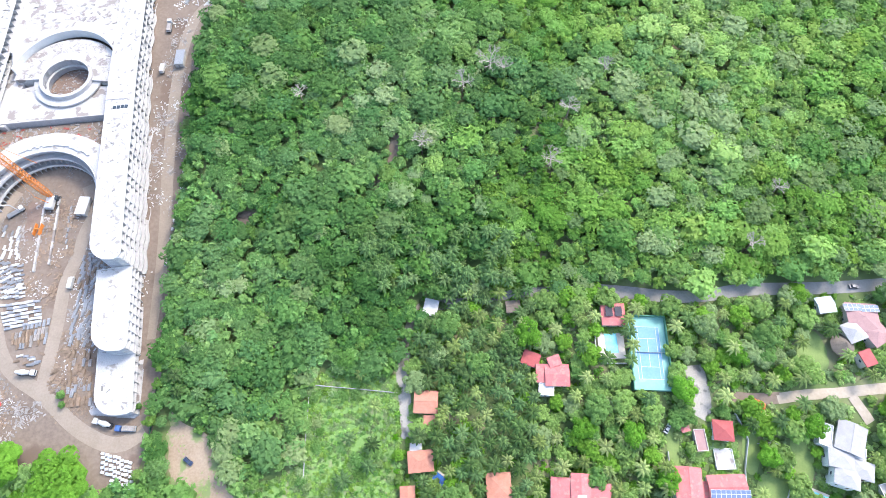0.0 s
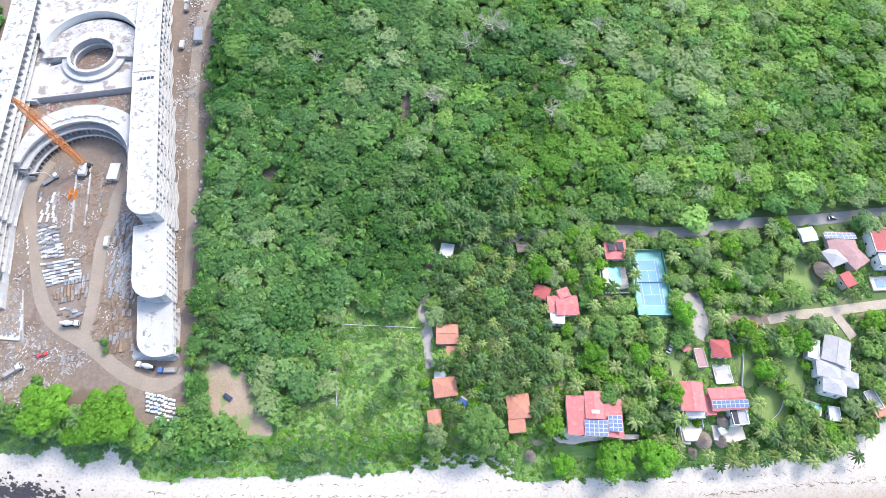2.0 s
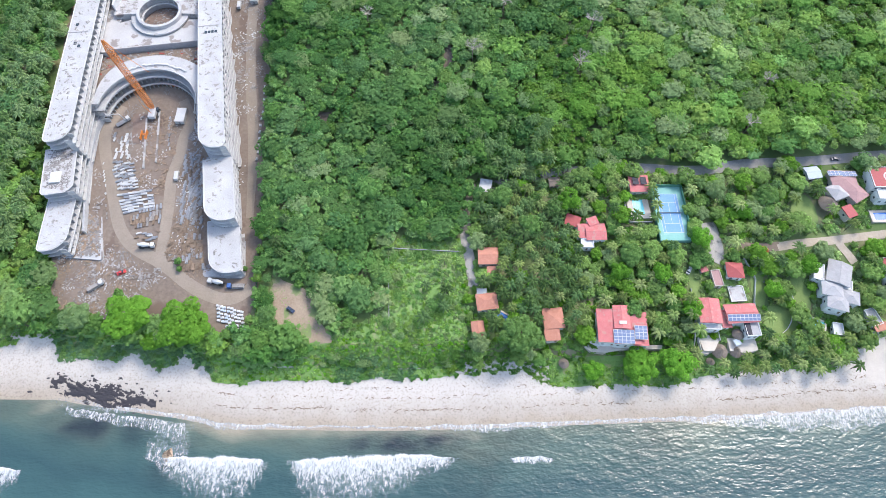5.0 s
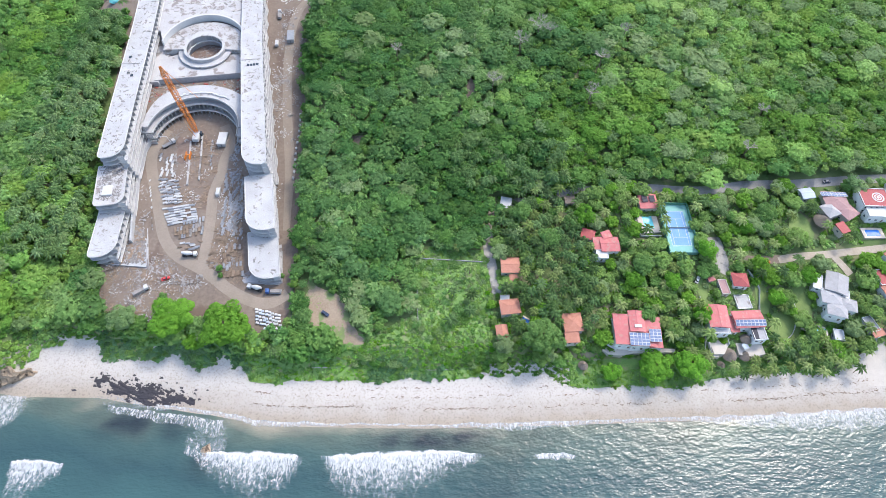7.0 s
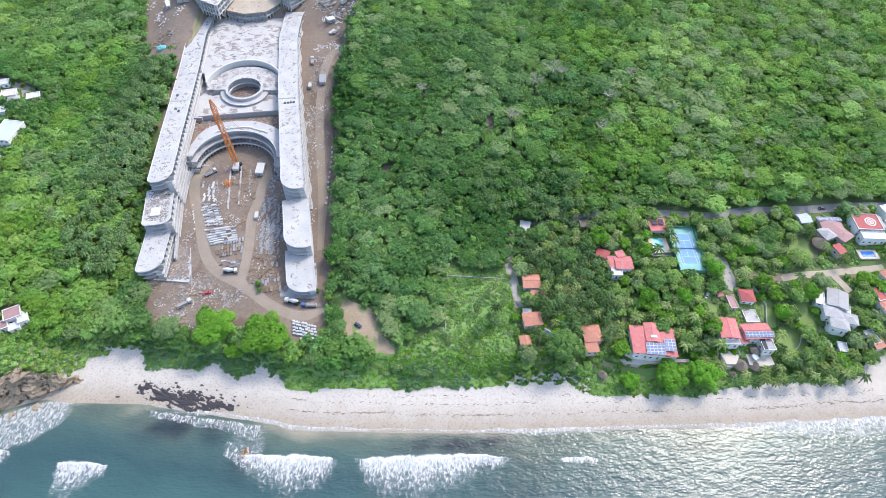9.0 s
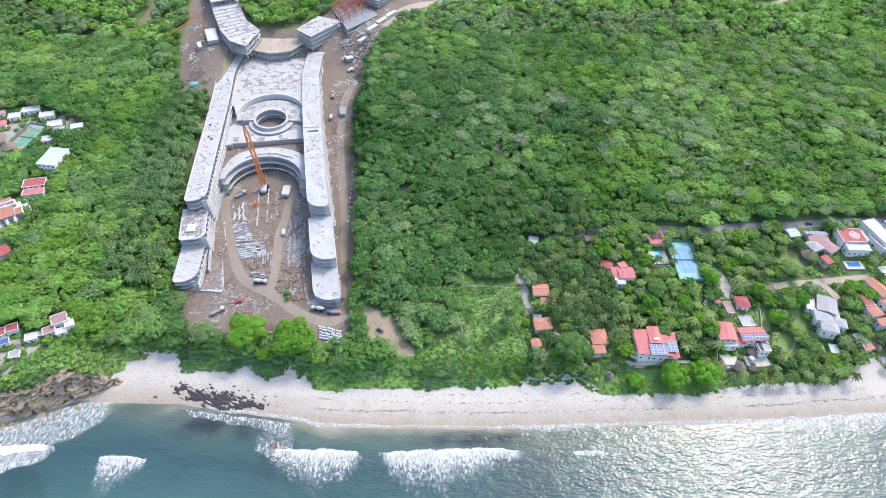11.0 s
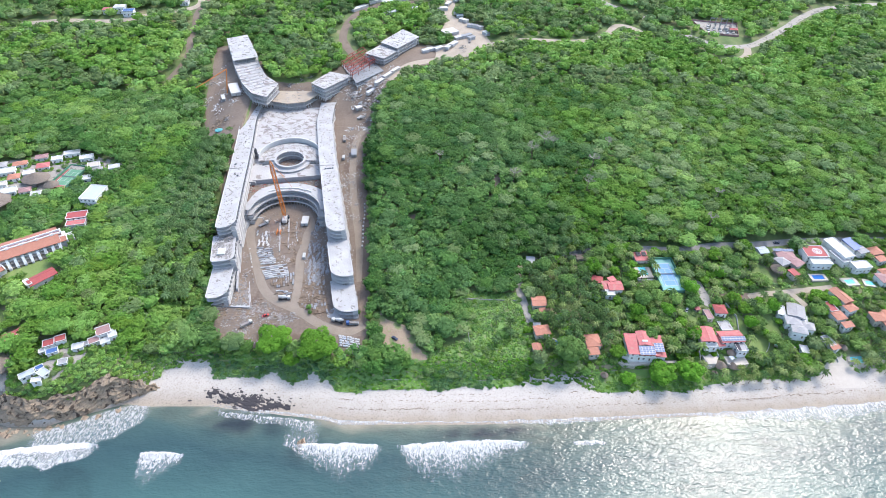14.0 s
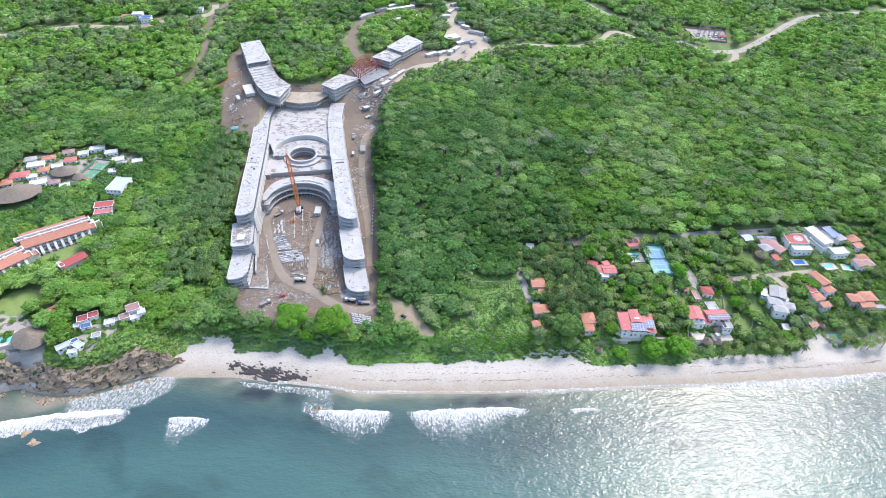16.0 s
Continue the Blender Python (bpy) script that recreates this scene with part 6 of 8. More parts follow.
def light_of(x, y):
    """Where the leaves are brighter: the headland, the plot edges and the hill to the east, whose lift paints in haze.
    """
    return (0.80 * smooth(105, 75, y) - 0.10 * smooth(95, 125, y)) * smooth(-252, -266, x) * smooth(260, 200, y) + 0.34 * smooth(20, 130, x) * smooth(80, 110, y) - 0.65 * smooth(-305, -280, x) * smooth(-245, -262, x) * smooth(95, 120, y) * smooth(300, 240, y) - 0.70 * smooth(10, -80, x) * smooth(-180, -140, x) * smooth(15, 40, y) * smooth(290, 210, y)


x, y = scatter(-470, 345, -30, 300, 6.8)
ok = wild(x, y) & ~inside(x, y, VILLAGE) & ~inside(x, y, SCRUB)
ok &= ~((x > -288) & (x < -254) & (y > 40) & (y < 225) & (grow.random(len(x)) < 0.6))
x, y = x[ok], y[ok]
shade = np.array([noise.noise((a * 0.02, b * 0.02, 3)) for a, b in zip(x, y)]) + grow.normal(0, 0.20, len(x)) + light_of(x, y)
kinds = np.digitize(shade, [-0.26, 0.20])
kinds[grow.random(len(x)) < 0.08 + 0.24 * smooth(40, 140, x)] = 3   # deep, mid, bright, grey; the eastward rise in grey stands in for haze
for k, (mat, label) in enumerate(((LEAF[1], "deep green tropical forest canopy"), (LEAF[0], "mid green tropical forest canopy"), (LEAF[2], "bright yellow-green tropical forest canopy"), (LEAF[3], "grey-green tropical forest canopy, denser eastward as painted haze"))):
    i = kinds == k
    r = grow.uniform(3.6, 6.2, i.sum()) * grow.choice([0.6, 0.8, 1.0, 1.0, 1.25, 1.6], i.sum())
    h = r * grow.uniform(0.50, 0.72, i.sum())
    z = ground(x[i], y[i]) + grow.uniform(2.6, 4.6, i.sum()) + swell(x[i], y[i])
    tagged(new("forest_canopy", foliage_mesh("forest_canopy", mat, NEAR_T, x[i], y[i], z, r, h, grow)), label, "forest", "", "stuff")
x, y = scatter(-470, 345, -30, 300, 5.4)
ok = wild(x, y) & ~inside(x, y, VILLAGE) & ~inside(x, y, SCRUB)
x, y = x[ok], y[ok]
r = grow.uniform(3.0, 4.4, len(x))
dim = (x < 10) & (x > -180) | (x < -255) & (y > 95)
for i, mat, label in ((dim, LEAF[0], "mid green young growth under the canopy"), (~dim, LEAF[2], "bright green young growth under the canopy")):
    tagged(new("understorey", foliage_mesh("understorey", mat, LOW_T, x[i], y[i], ground(x[i], y[i]) + 3.7 + swell(x[i], y[i]), r[i], r[i] * 0.9, grow)), label, "forest", "", "stuff")
x, y = scatter(-820, 820, -160, 690, 9.8)
ok = wild(x, y) & ~((x > -470) & (x < 345) & (y < 300)) & (np.abs(x + 110) < 0.78 * (y + 300) + 75)
x, y = x[ok], y[ok]
shade = np.array([noise.noise((a * 0.012, b * 0.012, 3)) for a, b in zip(x, y)]) + grow.normal(0, 0.15, len(x))
# the middle kind takes the grey leaf: distance haze put into its colour
for k, (mat, label) in enumerate(((LEAF[0], "mid green woods on far hills"), (LEAF[3], "far hill woods in a greyed green that stands for haze"), (LEAF[2], "bright green woods on far hills"))):
    i = np.digitize(shade + 0.5 * light_of(x, y), [-0.28, 0.02]) == k
    r = grow.uniform(5.5, 9.5, i.sum())
    z = ground(x[i], y[i]) + grow.uniform(1.5, 4.5, i.sum()) + swell(x[i], y[i])
    tagged(new("far_woods", foliage_mesh("far_woods", mat, FAR_T, x[i], y[i], z, r, r * 0.8, grow)), label, "forest", "", "stuff")


def tree_meshes(seed, mat, quads, tall):
    """Trunk with limbs, and a crown, for a single tree of radius 1 m; scaled where it stands."""
    rng = random.Random(seed)
    trunk = bmesh.new()
    tube(trunk, (0, 0, -0.3), (0.03, 0.02, 0.6), 0.075, 0.05)
    for k in range(5):
        a = 2 * math.pi * (k + rng.random()) / 5
        tube(trunk, (0.03, 0.02, 0.55), (0.45 * math.cos(a), 0.45 * math.sin(a), 1.0), 0.04, 0.015, 5)
    T = crown_template(rng, 2 * quads, 14, 0.105 if quads < 500 else 0.065, tall)
    me = foliage_mesh("crown", mat, [T], np.zeros(1), np.zeros(1), np.array([0.6]), np.ones(1), np.ones(1), np.random.default_rng(seed), 0.5)
    return mesh_of("trunk", trunk, BARK), me


def plant(pair, x, y, r, h, label, group, turn, name="tree", category="tree"):
    z = float(ground(x, y))
    root = tagged(new(name), label, category, group)
    root.matrix_basis = Matrix.Translation((x, y, z)) @ Matrix.Rotation(turn, 4, "Z") @ Matrix.Diagonal((r, r, h, 1))
    share("trunk", pair[0], Matrix.Identity(4), root)
    share("crown", pair[1], Matrix.Identity(4), root)
    return root


KINDS = [(tree_meshes(60 + k, m, 300, 0.95), t) for k, (m, t) in enumerate(((LEAF[0], "leafy mid green garden tree"), (LEAF[1], "dense dark green garden tree"), (GARDEN, "bright green broadleaf garden tree"), (LEAF[3], "grey-green feathery garden tree"), (VIVID, "leafy vivid green shade tree"), (LEAF[1], "dark glossy shade tree")))]
BIG = tree_meshes(90, VIVID, 900, 0.8)
BEACH = [tree_meshes(91 + k, (LEAF[0], LEAF[1], VIVID, LEAF[3])[k], 700, 0.85) for k in range(4)]
plant(tree_meshes(95, LEAF[3], 600, 0.8), -219, 5, 9, 7.5, "pale olive spreading tree at the bluff edge", "great bluff trees", 1.0)
for x, y, r, h in ((-164.5, -1, 15, 9.5), (-193, 4, 13.5, 9.5), (-181, -6, 7, 6)):
    plant(BIG, x, y, r, h, "huge spreading bright green tree at the bluff edge", "great bluff trees", trng.uniform(0, 6))


def palm_mesh(seed, mat):
    rng = random.Random(seed)
    lean = (rng.uniform(-0.8, 0.8), rng.uniform(-0.8, 0.8))
    trunk = bmesh.new()
    top = Vector((0, 0, 0))
    for k in range(5):
        p = Vector((lean[0] * (k / 5) ** 2, lean[1] * (k / 5) ** 2, -0.5 + 8.0 * k / 5))
        top = Vector((lean[0] * ((k + 1) / 5) ** 2, lean[1] * ((k + 1) / 5) ** 2, -0.5 + 8.0 * (k + 1) / 5))
        tube(trunk, p, top, 0.24 - 0.025 * k, 0.215 - 0.025 * k, 6)
    quads = []
    for k in range(14):
        low = k < 10
        a = 2 * math.pi * (k / 10 if low else (k - 9.6) / 4) + rng.uniform(-0.16, 0.16)
        rise, length = (rng.uniform(0.05, 0.35), rng.uniform(4.0, 5.0)) if low else (rng.uniform(0.7, 1.1), rng.uniform(3.0, 3.8))
        out = np.array([math.cos(a), math.sin(a), 0])
        side = np.array([-out[1], out[0], 0])
        spine = [np.array(top) + out * length * t * (1 - 0.12 * t) + np.array([0, 0, 1.0]) * (rise * length * t - length * t * t * (0.34 + rise * 0.6)) for t in np.linspace(0.03, 1, 7)]
        for i, (p, q) in enumerate(zip(spine[:-1], spine[1:])):
            wide, wide2 = (0.12, 0.42, 0.58, 0.58, 0.46, 0.28, 0.04)[i:i + 2]
            for s in (-1, 1):
                quads.append([p, q, q + (q - p) * 0.25 + s * side * wide2 - np.array([0, 0, 0.42 * wide2]), p + (q - p) * 0.25 + s * side * wide - np.array([0, 0, 0.42 * wide])])
    T = np.array(quads)
    me = foliage_mesh("fronds", mat, [T], np.zeros(1), np.zeros(1), np.zeros(1), np.ones(1), np.ones(1), np.random.default_rng(seed))
    return mesh_of("trunk", trunk, BARK), me, T


PALMS = [palm_mesh(s, PALM_LEAF) for s in (1, 2, 3, 4, 5)]
PALE_PALMS = [palm_mesh(s, PALM_PALE) for s in (6, 7, 8, 9, 10)]
# palms of the grove and the gardens
palm_at = [(74.3, 68), (74.6, 62.5), (74.2, 50.5), (63.5, 51), (74.4, 56.5)]
zones = ((120, -18, 32, -6, 82, 4.3), (30, 30, 100, -18, 76, 6.0), (42, 100, 260, -8, 78, 6.5), (60, 85, 235, -30, 2, 4.4), (6, -50, -26, 0, 44, 9.0), (4, -130, -112, 34, 60, 8.0))
for many, x0, x1, y0, y1, gap in zones:
    tries = 0
    while many and tries < 4000:
        tries += 1
        x, y = trng.uniform(x0, x1), trng.uniform(y0, y1)
        if y - float(shore(x)) > 19 and not is_clear(np.array([x]), np.array([y]))[0] and all(math.hypot(x - a, y - b) > gap for a, b in palm_at):
            palm_at.append((x, y))
            many -= 1
for x, y in palm_at:
    root = plant((PALE_PALMS if x > 30 and trng.random() < 0.6 or trng.random() < 0.2 else PALMS)[trng.randrange(5)], x, y, 1, trng.uniform(0.8, 1.25), "coconut palm with arching green fronds", "coconut palms", trng.uniform(0, 6.3), "palm_tree", "palm tree")
    s = trng.uniform(0.8, 1.1)
    root.scale.x = root.scale.y = s
# dark palm groves beside the hotel and at the foot of the hill
gx1, gy1 = np.concatenate([grow.uniform(-288, -255, 300), grow.uniform(-45, 22, 80)]), np.concatenate([grow.uniform(40, 225, 300), grow.uniform(82, 108, 80)])
ok = ~is_clear(gx1, gy1)
gx1, gy1 = gx1[ok], gy1[ok]
tagged(new("palm_grove", foliage_mesh("palm_grove", PALM_LEAF, [p[2] for p in PALMS], gx1, gy1, ground(gx1, gy1) + grow.uniform(0.5, 3.5, len(gx1)), np.full(len(gx1), 0.95), np.ones(len(gx1)), grow)), "dark green palm grove rising through the canopy", "palms", "", "stuff")
for x, y, r, h, k in ((57, -23.5, 11, 8.5, 2), (76, -22.5, 10, 8.5, 2), (35, -25, 6, 5.5, 2), (-1, -10, 11.5, 10, 0), (95, 38, 6.5, 7, 2), (58, 30, 7, 7, 0), (30, 62, 7.5, 8, 2), (22, 58, 6, 7, 0), (8, 48, 7, 8, 0), (-6, 66, 7, 8, 0), (72, 20, 6, 7, 2), (86, 2, 6, 7, 2), (52, 22, 6, 6.5, 2), (122, 54, 5.5, 6, 2), (135, 62, 7, 7.5, 0), (108, 66, 6.5, 7, 3), (150, 24, 6, 7, 2), (130, 12, 5.5, 6.5, 2)):
    plant(BEACH[k], x, y, r, h, "broad dense round tree above the beach" if y < 0 else "broad green shade tree among villas", "broad shade trees", trng.uniform(0, 6))
# garden trees, single ones nearest the walk and the rest as one canopy
x, y = scatter(-28, 335, -32, 84, 5.6)
ok = inside(x, y, VILLAGE) & ~is_clear(x, y) & (y - shore(x) > 27) & ~((x < 30) & (x > -16) & (grow.random(len(x)) < 0.52)) & (grow.random(len(x)) < 0.92)
for a, b in palm_at:
    ok &= np.hypot(x - a, y - b) > 2.6
x, y = x[ok], y[ok]
first = np.argsort(x)[:295]
for i in first:
    pair, text = KINDS[int(trng.choice([0, 2, 2, 2, 2, 2, 4, 3, 3, 4]))]
    r = trng.choice([2.4, 3.2, 4.0, 4.8, 6.2])
    plant(pair, x[i], y[i], r, r * trng.uniform(0.65, 0.9), text, "garden trees", trng.uniform(0, 6.3))
rest = np.setdiff1d(np.arange(len(x)), first)
for k in range(3):
    i = rest[k::3]
    r = grow.uniform(2.0, 4.6, len(i))
    tagged(new("garden_canopy", foliage_mesh("garden_canopy", (GARDEN, LEAF[2], LEAF[3])[k], NEAR_T, x[i], y[i], ground(x[i], y[i]) + r * 0.3, r, r * 0.85, grow)), "mixed green garden trees between villas", "trees", "", "stuff")


def bushes(name, label, x, y, lo, hi, mats, templates=None, sink=0.1):
    which = grow.integers(0, len(mats), len(x))
    for k, m in enumerate(mats):
        i = which == k
        r = grow.uniform(lo, hi, i.sum())
        tagged(new(name, foliage_mesh(name, m, templates or FAR_T, x[i], y[i], ground(x[i], y[i]) - sink * r, r, r * 0.75, grow)), label, "bushes", "", "stuff")


# scrub plot, bluff and beach-edge bushes, undergrowth of the gardens
drape("scrub_ground", SCRUB, 0.2, GRASS, "rank green grass of an empty plot", "ground", 3.0, 2.0)
x, y = scatter(-135, -22, -24, 50, 1.75)
ok = inside(x, y, SCRUB) & ~is_clear(x, y)
patch = np.array([noise.noise((a * 0.07, b * 0.07, 9)) for a, b in zip(x, y)])
i = ok & (grow.random(len(x)) < 0.93 + 0.4 * patch)
bushes("scrub", "low tangled bright green scrub", x[i], y[i], 0.8, 1.7, [LEAF[2], LEAF[0], LEAF[2], LEAF[3]], LOW_T)
i = ok & (patch > 0.12) & (grow.random(len(x)) < 0.22)
bushes("scrub_trees", "scattered green saplings in the scrub", x[i], y[i], 1.8, 3.6, [LEAF[0], LEAF[2], LEAF[3]], NEAR_T)
x, y = scatter(-130, -92, -14, 34, 1.1)
i = inside(x, y, BARE) & (np.array([noise.noise((a * 0.11, b * 0.11, 2)) for a, b in zip(x, y)]) > 0.02) & (grow.random(len(x)) < 0.6)
bushes("grass_tufts", "thin grass tufts on the worn clearing", x[i], y[i], 0.25, 0.7, [LEAF[2], LEAF[3]], LOW_T)
x, y = scatter(-460, -285, -34, 212, 6.0)
i = (grow.random(len(x)) < 0.8) & np.logical_or.reduce([inside(x, y, p) for p in YARDS])
for plan in ROOFED:
    i &= ~inside(x, y, plan)
bushes("resort_garden", "green garden trees between resort buildings", x[i], y[i], 1.8, 4.2, [LEAF[0], LEAF[2], LEAF[3]], NEAR_T)
plant((KINDS[0][0][0], tree_meshes(97, FLOWER, 300, 0.9)[1]), 128, 33, 3.6, 4.2, "small tree covered in orange blossom", "", 1.0, "flowering_tree")
for x, y, r, h in ((-174, 34, 2.2, 2.6), (-173, 30, 1.8, 2.0), (-201, 17, 3.0, 4.0), (-140, 30, 1.8, 2.0)):
    plant(KINDS[0][0], x, y, r, h, "young green tree growing on the site earth", "site saplings", x)
EDGE = [(-262, -6), (-250, -2), (-236, -1), (-230, -13.5), (-212, -12.5), (-204, -14.5), (-197, -12.5), (-190.5, -9.8), (-188.5, -15.5), (-180.5, -19.5), (-175.5, -19), (-167.3, -11.2), (-161.5, -19), (-158.5, -17.2), (-152.5, -26),
        (-138, -28), (-131.5, -25.5), (-98, -26.5), (-84, -28), (-70, -25), (-62, -28), (-58, -26), (-46, -27), (-34, -25.5), (-22, -25.5), (2, -25), (14, -31), (27, -33), (40, -31.5), (76, -33), (88, -29.5), (104, -27.5), (120, -25.5), (156, -27), (169, -22.5), (177, -11), (186, -6), (194, -22), (222, -20)]
x, y = scatter(-262, 222, -36, 10, 2.3)
rim = np.interp(x, [e[0] for e in EDGE], [e[1] for e in EDGE]) + np.array([1.3 * noise.noise((a * 0.31, 1.2, 0)) for a in x])
into = y - rim - 1.2
ok = (into > 0) & (y - shore(x) < 42) & ~is_clear(x, y)
hedge = (into < 9 + 3 * np.sin(x * 0.13)) & (((x > -236) & (x < -153)) | ((x > -92) & (x < -52)))
plot = (x > -152) & (x < -28) & ~hedge
for a0, a1 in ((-237, -152), (12, 90), (87, 172)):
    lower = [(a, b + 1.6) for a, b in EDGE if a0 < a < a1]
    drape("bluff_soil", lower + [(a, b + 13) for a, b in lower[::-1]], 0.2, GRASS, "green undergrowth on the slope above the sand", "ground", 2.0, 0.6)
i = ok & hedge
bushes("sea_grape", "dense olive green hedge of sea grape above the sand", x[i], y[i], 1.8, 2.9, [OLIVE, OLIVE, LEAF[0]], None, 0.25)
drape("bluff_grass", [(a, b + 1.0) for a, b in EDGE if -153 < a < -27] + [(-30, -16), (-62, -14), (-96, -10), (-126, 0), (-132, 8), (-134, 0), (-142, -10), (-153, -12)], 0.22, GRASS, "bright green grass along the bluff edge", "ground", 2.0, 1.0)
i = ok & plot & (grow.random(len(x)) < 0.95)
bushes("creeper", "low bright green creeper on the bluff edge", x[i], y[i], 1.1, 2.3, [VIVID, LEAF[2], LEAF[2], LEAF[0]], LOW_T, 0.3)
i = ok & ~hedge & ~plot
bushes("beach_bushes", "dense green bushes along the top of the beach", x[i], y[i], 1.4, 2.8, [LEAF[0], LEAF[2], LEAF[2]], None, 0.4)
x, y = scatter(-28, 330, -20, 84, 3.1)
ok = inside(x, y, VILLAGE) & ~is_clear(x, y) & (y - shore(x) > 36) & ~((x < 30) & (x > -16) & (grow.random(len(x)) < 0.5))
bushes("undergrowth", "shady green garden undergrowth", x[ok], y[ok], 1.2, 2.4, [GARDEN, GARDEN, VIVID, LEAF[3]], LOW_T)
# shrubs against the house walls
ring = []
for plan in PLOTS:
    cx, cy = sum(p[0] for p in plan) / 4, sum(p[1] for p in plan) / 4
    wide = [(a + 1.3 * (1 if a > cx else -1), b + 1.3 * (1 if b > cy else -1)) for a, b in plan]
    ring += [tuple(p) for p in along([*wide, wide[0]], 1.9) if grow.random() < (0.85 if p[1] < cy else 0.6)]
ring = np.array(ring) + grow.normal(0, 0.35, (len(ring), 2))
free = np.ones(len(ring), bool)
for plan in PLOTS:
    free &= ~inside(ring[:, 0], ring[:, 1], plan)
bushes("house_shrubs", "green garden shrubs against house walls", ring[free, 0], ring[free, 1], 1.2, 2.7, [GARDEN, VIVID, LEAF[2], LEAF[3]], NEAR_T, 0.0)
x, y = scatter(-480, -256, -110, 60, 2.6)
foot = np.interp(x, [-470, -400, -364, -346, -323, -305, -289, -272, -259], [-62, -44, -34, -41.5, -42.5, -36, -29, -25, -16])
ok = (y - foot > 10 + 2.5 * np.sin(x * 0.21)) & (y - foot < 48) & ~is_clear(x, y)
bushes("headland_scrub", "wind-clipped bright green scrub on the headland", x[ok], y[ok], 1.6, 3.2, [LEAF[2], LEAF[2], LEAF[0]])

# ---- shore: cliff, rocks, foam ----
def cliff():
    """Layered brown rock face under the headland."""
    base = curved([(-259, -16), (-272, -25), (-289, -29), (-305, -36), (-323, -42.5), (-346, -41.5), (-364, -34), (-400, -44), (-470, -62), (-560, -90)], 1.6)
    bm = bmesh.new()
    rows = []
    n = 22
    for k in range(n):
        t = k / (n - 1)
        row = []
        for i, (x, y) in enumerate(base):
            rise = min(1.0, i / 14) * (0.9 + 0.35 * noise.noise((x * 0.06, 0, 2)))
            z = -1.5 + 19.0 * t * rise
            # broken ledges: joints and beds of several sizes
            bed = 2.6 * noise.noise((x * 0.10, y * 0.10, z * 0.22)) + 1.6 * abs(noise.noise((x * 0.28, y * 0.28, z * 0.5 + 5))) + 1.7 * noise.noise((x * 0.55, y * 0.55, z * 0.9)) + 0.8 * noise.noise((x * 1.3, y * 1.3, z * 1.9)) + 0.8 * math.floor(2.5 * noise.noise((x * 0.16, z * 0.35, 4)))
            back = 9.0 * t ** 1.3 * rise - bed * min(1.0, 2.5 * t + 0.3)
            row.append(bm.verts.new((x + 0.12 * back + 0.8 * noise.noise((x * 0.6, y, z)), y + back, z + 0.5 * noise.noise((x * 0.5, z, 3)))))
        rows.append(row)
    for a, b in zip(rows[:-1], rows[1:]):
        for i in range(len(base) - 1):
            bm.faces.new((a[i + 1], a[i], b[i], b[i + 1]))
    return solid("cliff", bm, ROCK, "layered brown rock cliff below the headland", "cliff", "", "structure")


cliff()


def boulder_mesh(seed, flat):
    bm = bmesh.new()
    bmesh.ops.create_icosphere(bm, subdivisions=2, radius=1)
    for v in bm.verts:
        f = 1 + 0.6 * noise.noise(v.co * 1.5 + Vector((seed, 0, 0))) + 0.5 * noise.noise(v.co * 3.3 + Vector((0, seed, 0)))
        v.co = Vector((v.co.x * f, v.co.y * f, v.co.z * f * flat))
    return bm


rr = random.Random(17)
black = [mesh_of("rock", boulder_mesh(s, 0.13), WET_ROCK) for s in range(5)]
brown = [mesh_of("rock", boulder_mesh(s + 9, 0.6), ROCK) for s in range(4)]


def rock(me, x, y, r, label, group, lift=0.0, long=1.0):
    ob = new("rock", me)
    ob.matrix_basis = Matrix.Translation((x, y, max(float(ground(x, y)), -0.35) + lift)) @ Matrix.Rotation(rr.uniform(-0.4, 0.4), 4, "Z") @ Matrix.Diagonal((r * long, r, r, 1))
    return tagged(ob, label, "rock", group)


def rock_ledge(cx, width, deep, seed, step=0.45):
    """Flat black reef laid bare on the sand, cut by gullies into ragged tongues."""
    gx = np.arange(cx - width / 2, cx + width / 2, step)
    gv = np.arange(-1.5, deep, step)
    bm, verts = bmesh.new(), {}

    def body(x, v):
        f = (x - cx) / (width / 2)
        band = 1 - abs(v - (deep * 0.38 + 2.2 * f * f - 1.6 * f)) / (deep * (0.46 - 0.22 * abs(f)))
        return 0.75 * band + 1.0 * noise.noise((x * 0.10 + v * 0.10, v * 0.26 - x * 0.07, seed)) + 1.1 * noise.noise((x * 0.34 + 0.3 * v, v * 0.62, seed + 3)) + 0.5 * noise.noise((x * 0.9, v * 1.4 - x * 0.4, seed + 6)) - 0.12 - 0.25 * abs(f)

    def vert(i, j):
        if (i, j) not in verts:
            x, v = gx[i] + 0.25 * noise.noise((gx[i], gv[j], 5)), gv[j] + 0.25 * noise.noise((gx[i], gv[j], 9))
            y = float(shore(x)) + v
            d = body(x, v)
            verts[i, j] = bm.verts.new((x, y, max(float(ground(x, y)), -0.1) + 0.03 + 0.35 * min(0.9, max(0.0, d)) + 0.12 * noise.noise((x * 1.3, y * 1.3, 1))))
        return verts[i, j]
    for i in range(len(gx) - 1):
        for j in range(len(gv) - 1):
            if body(gx[i] + step / 2, gv[j] + step / 2) > 0:
                bm.faces.new((vert(i, j), vert(i + 1, j), vert(i + 1, j + 1), vert(i, j + 1)))
    return solid("rock_ledge", bm, WET_ROCK, "flat wet black reef laid bare on the sand", "rock", "", "structure")


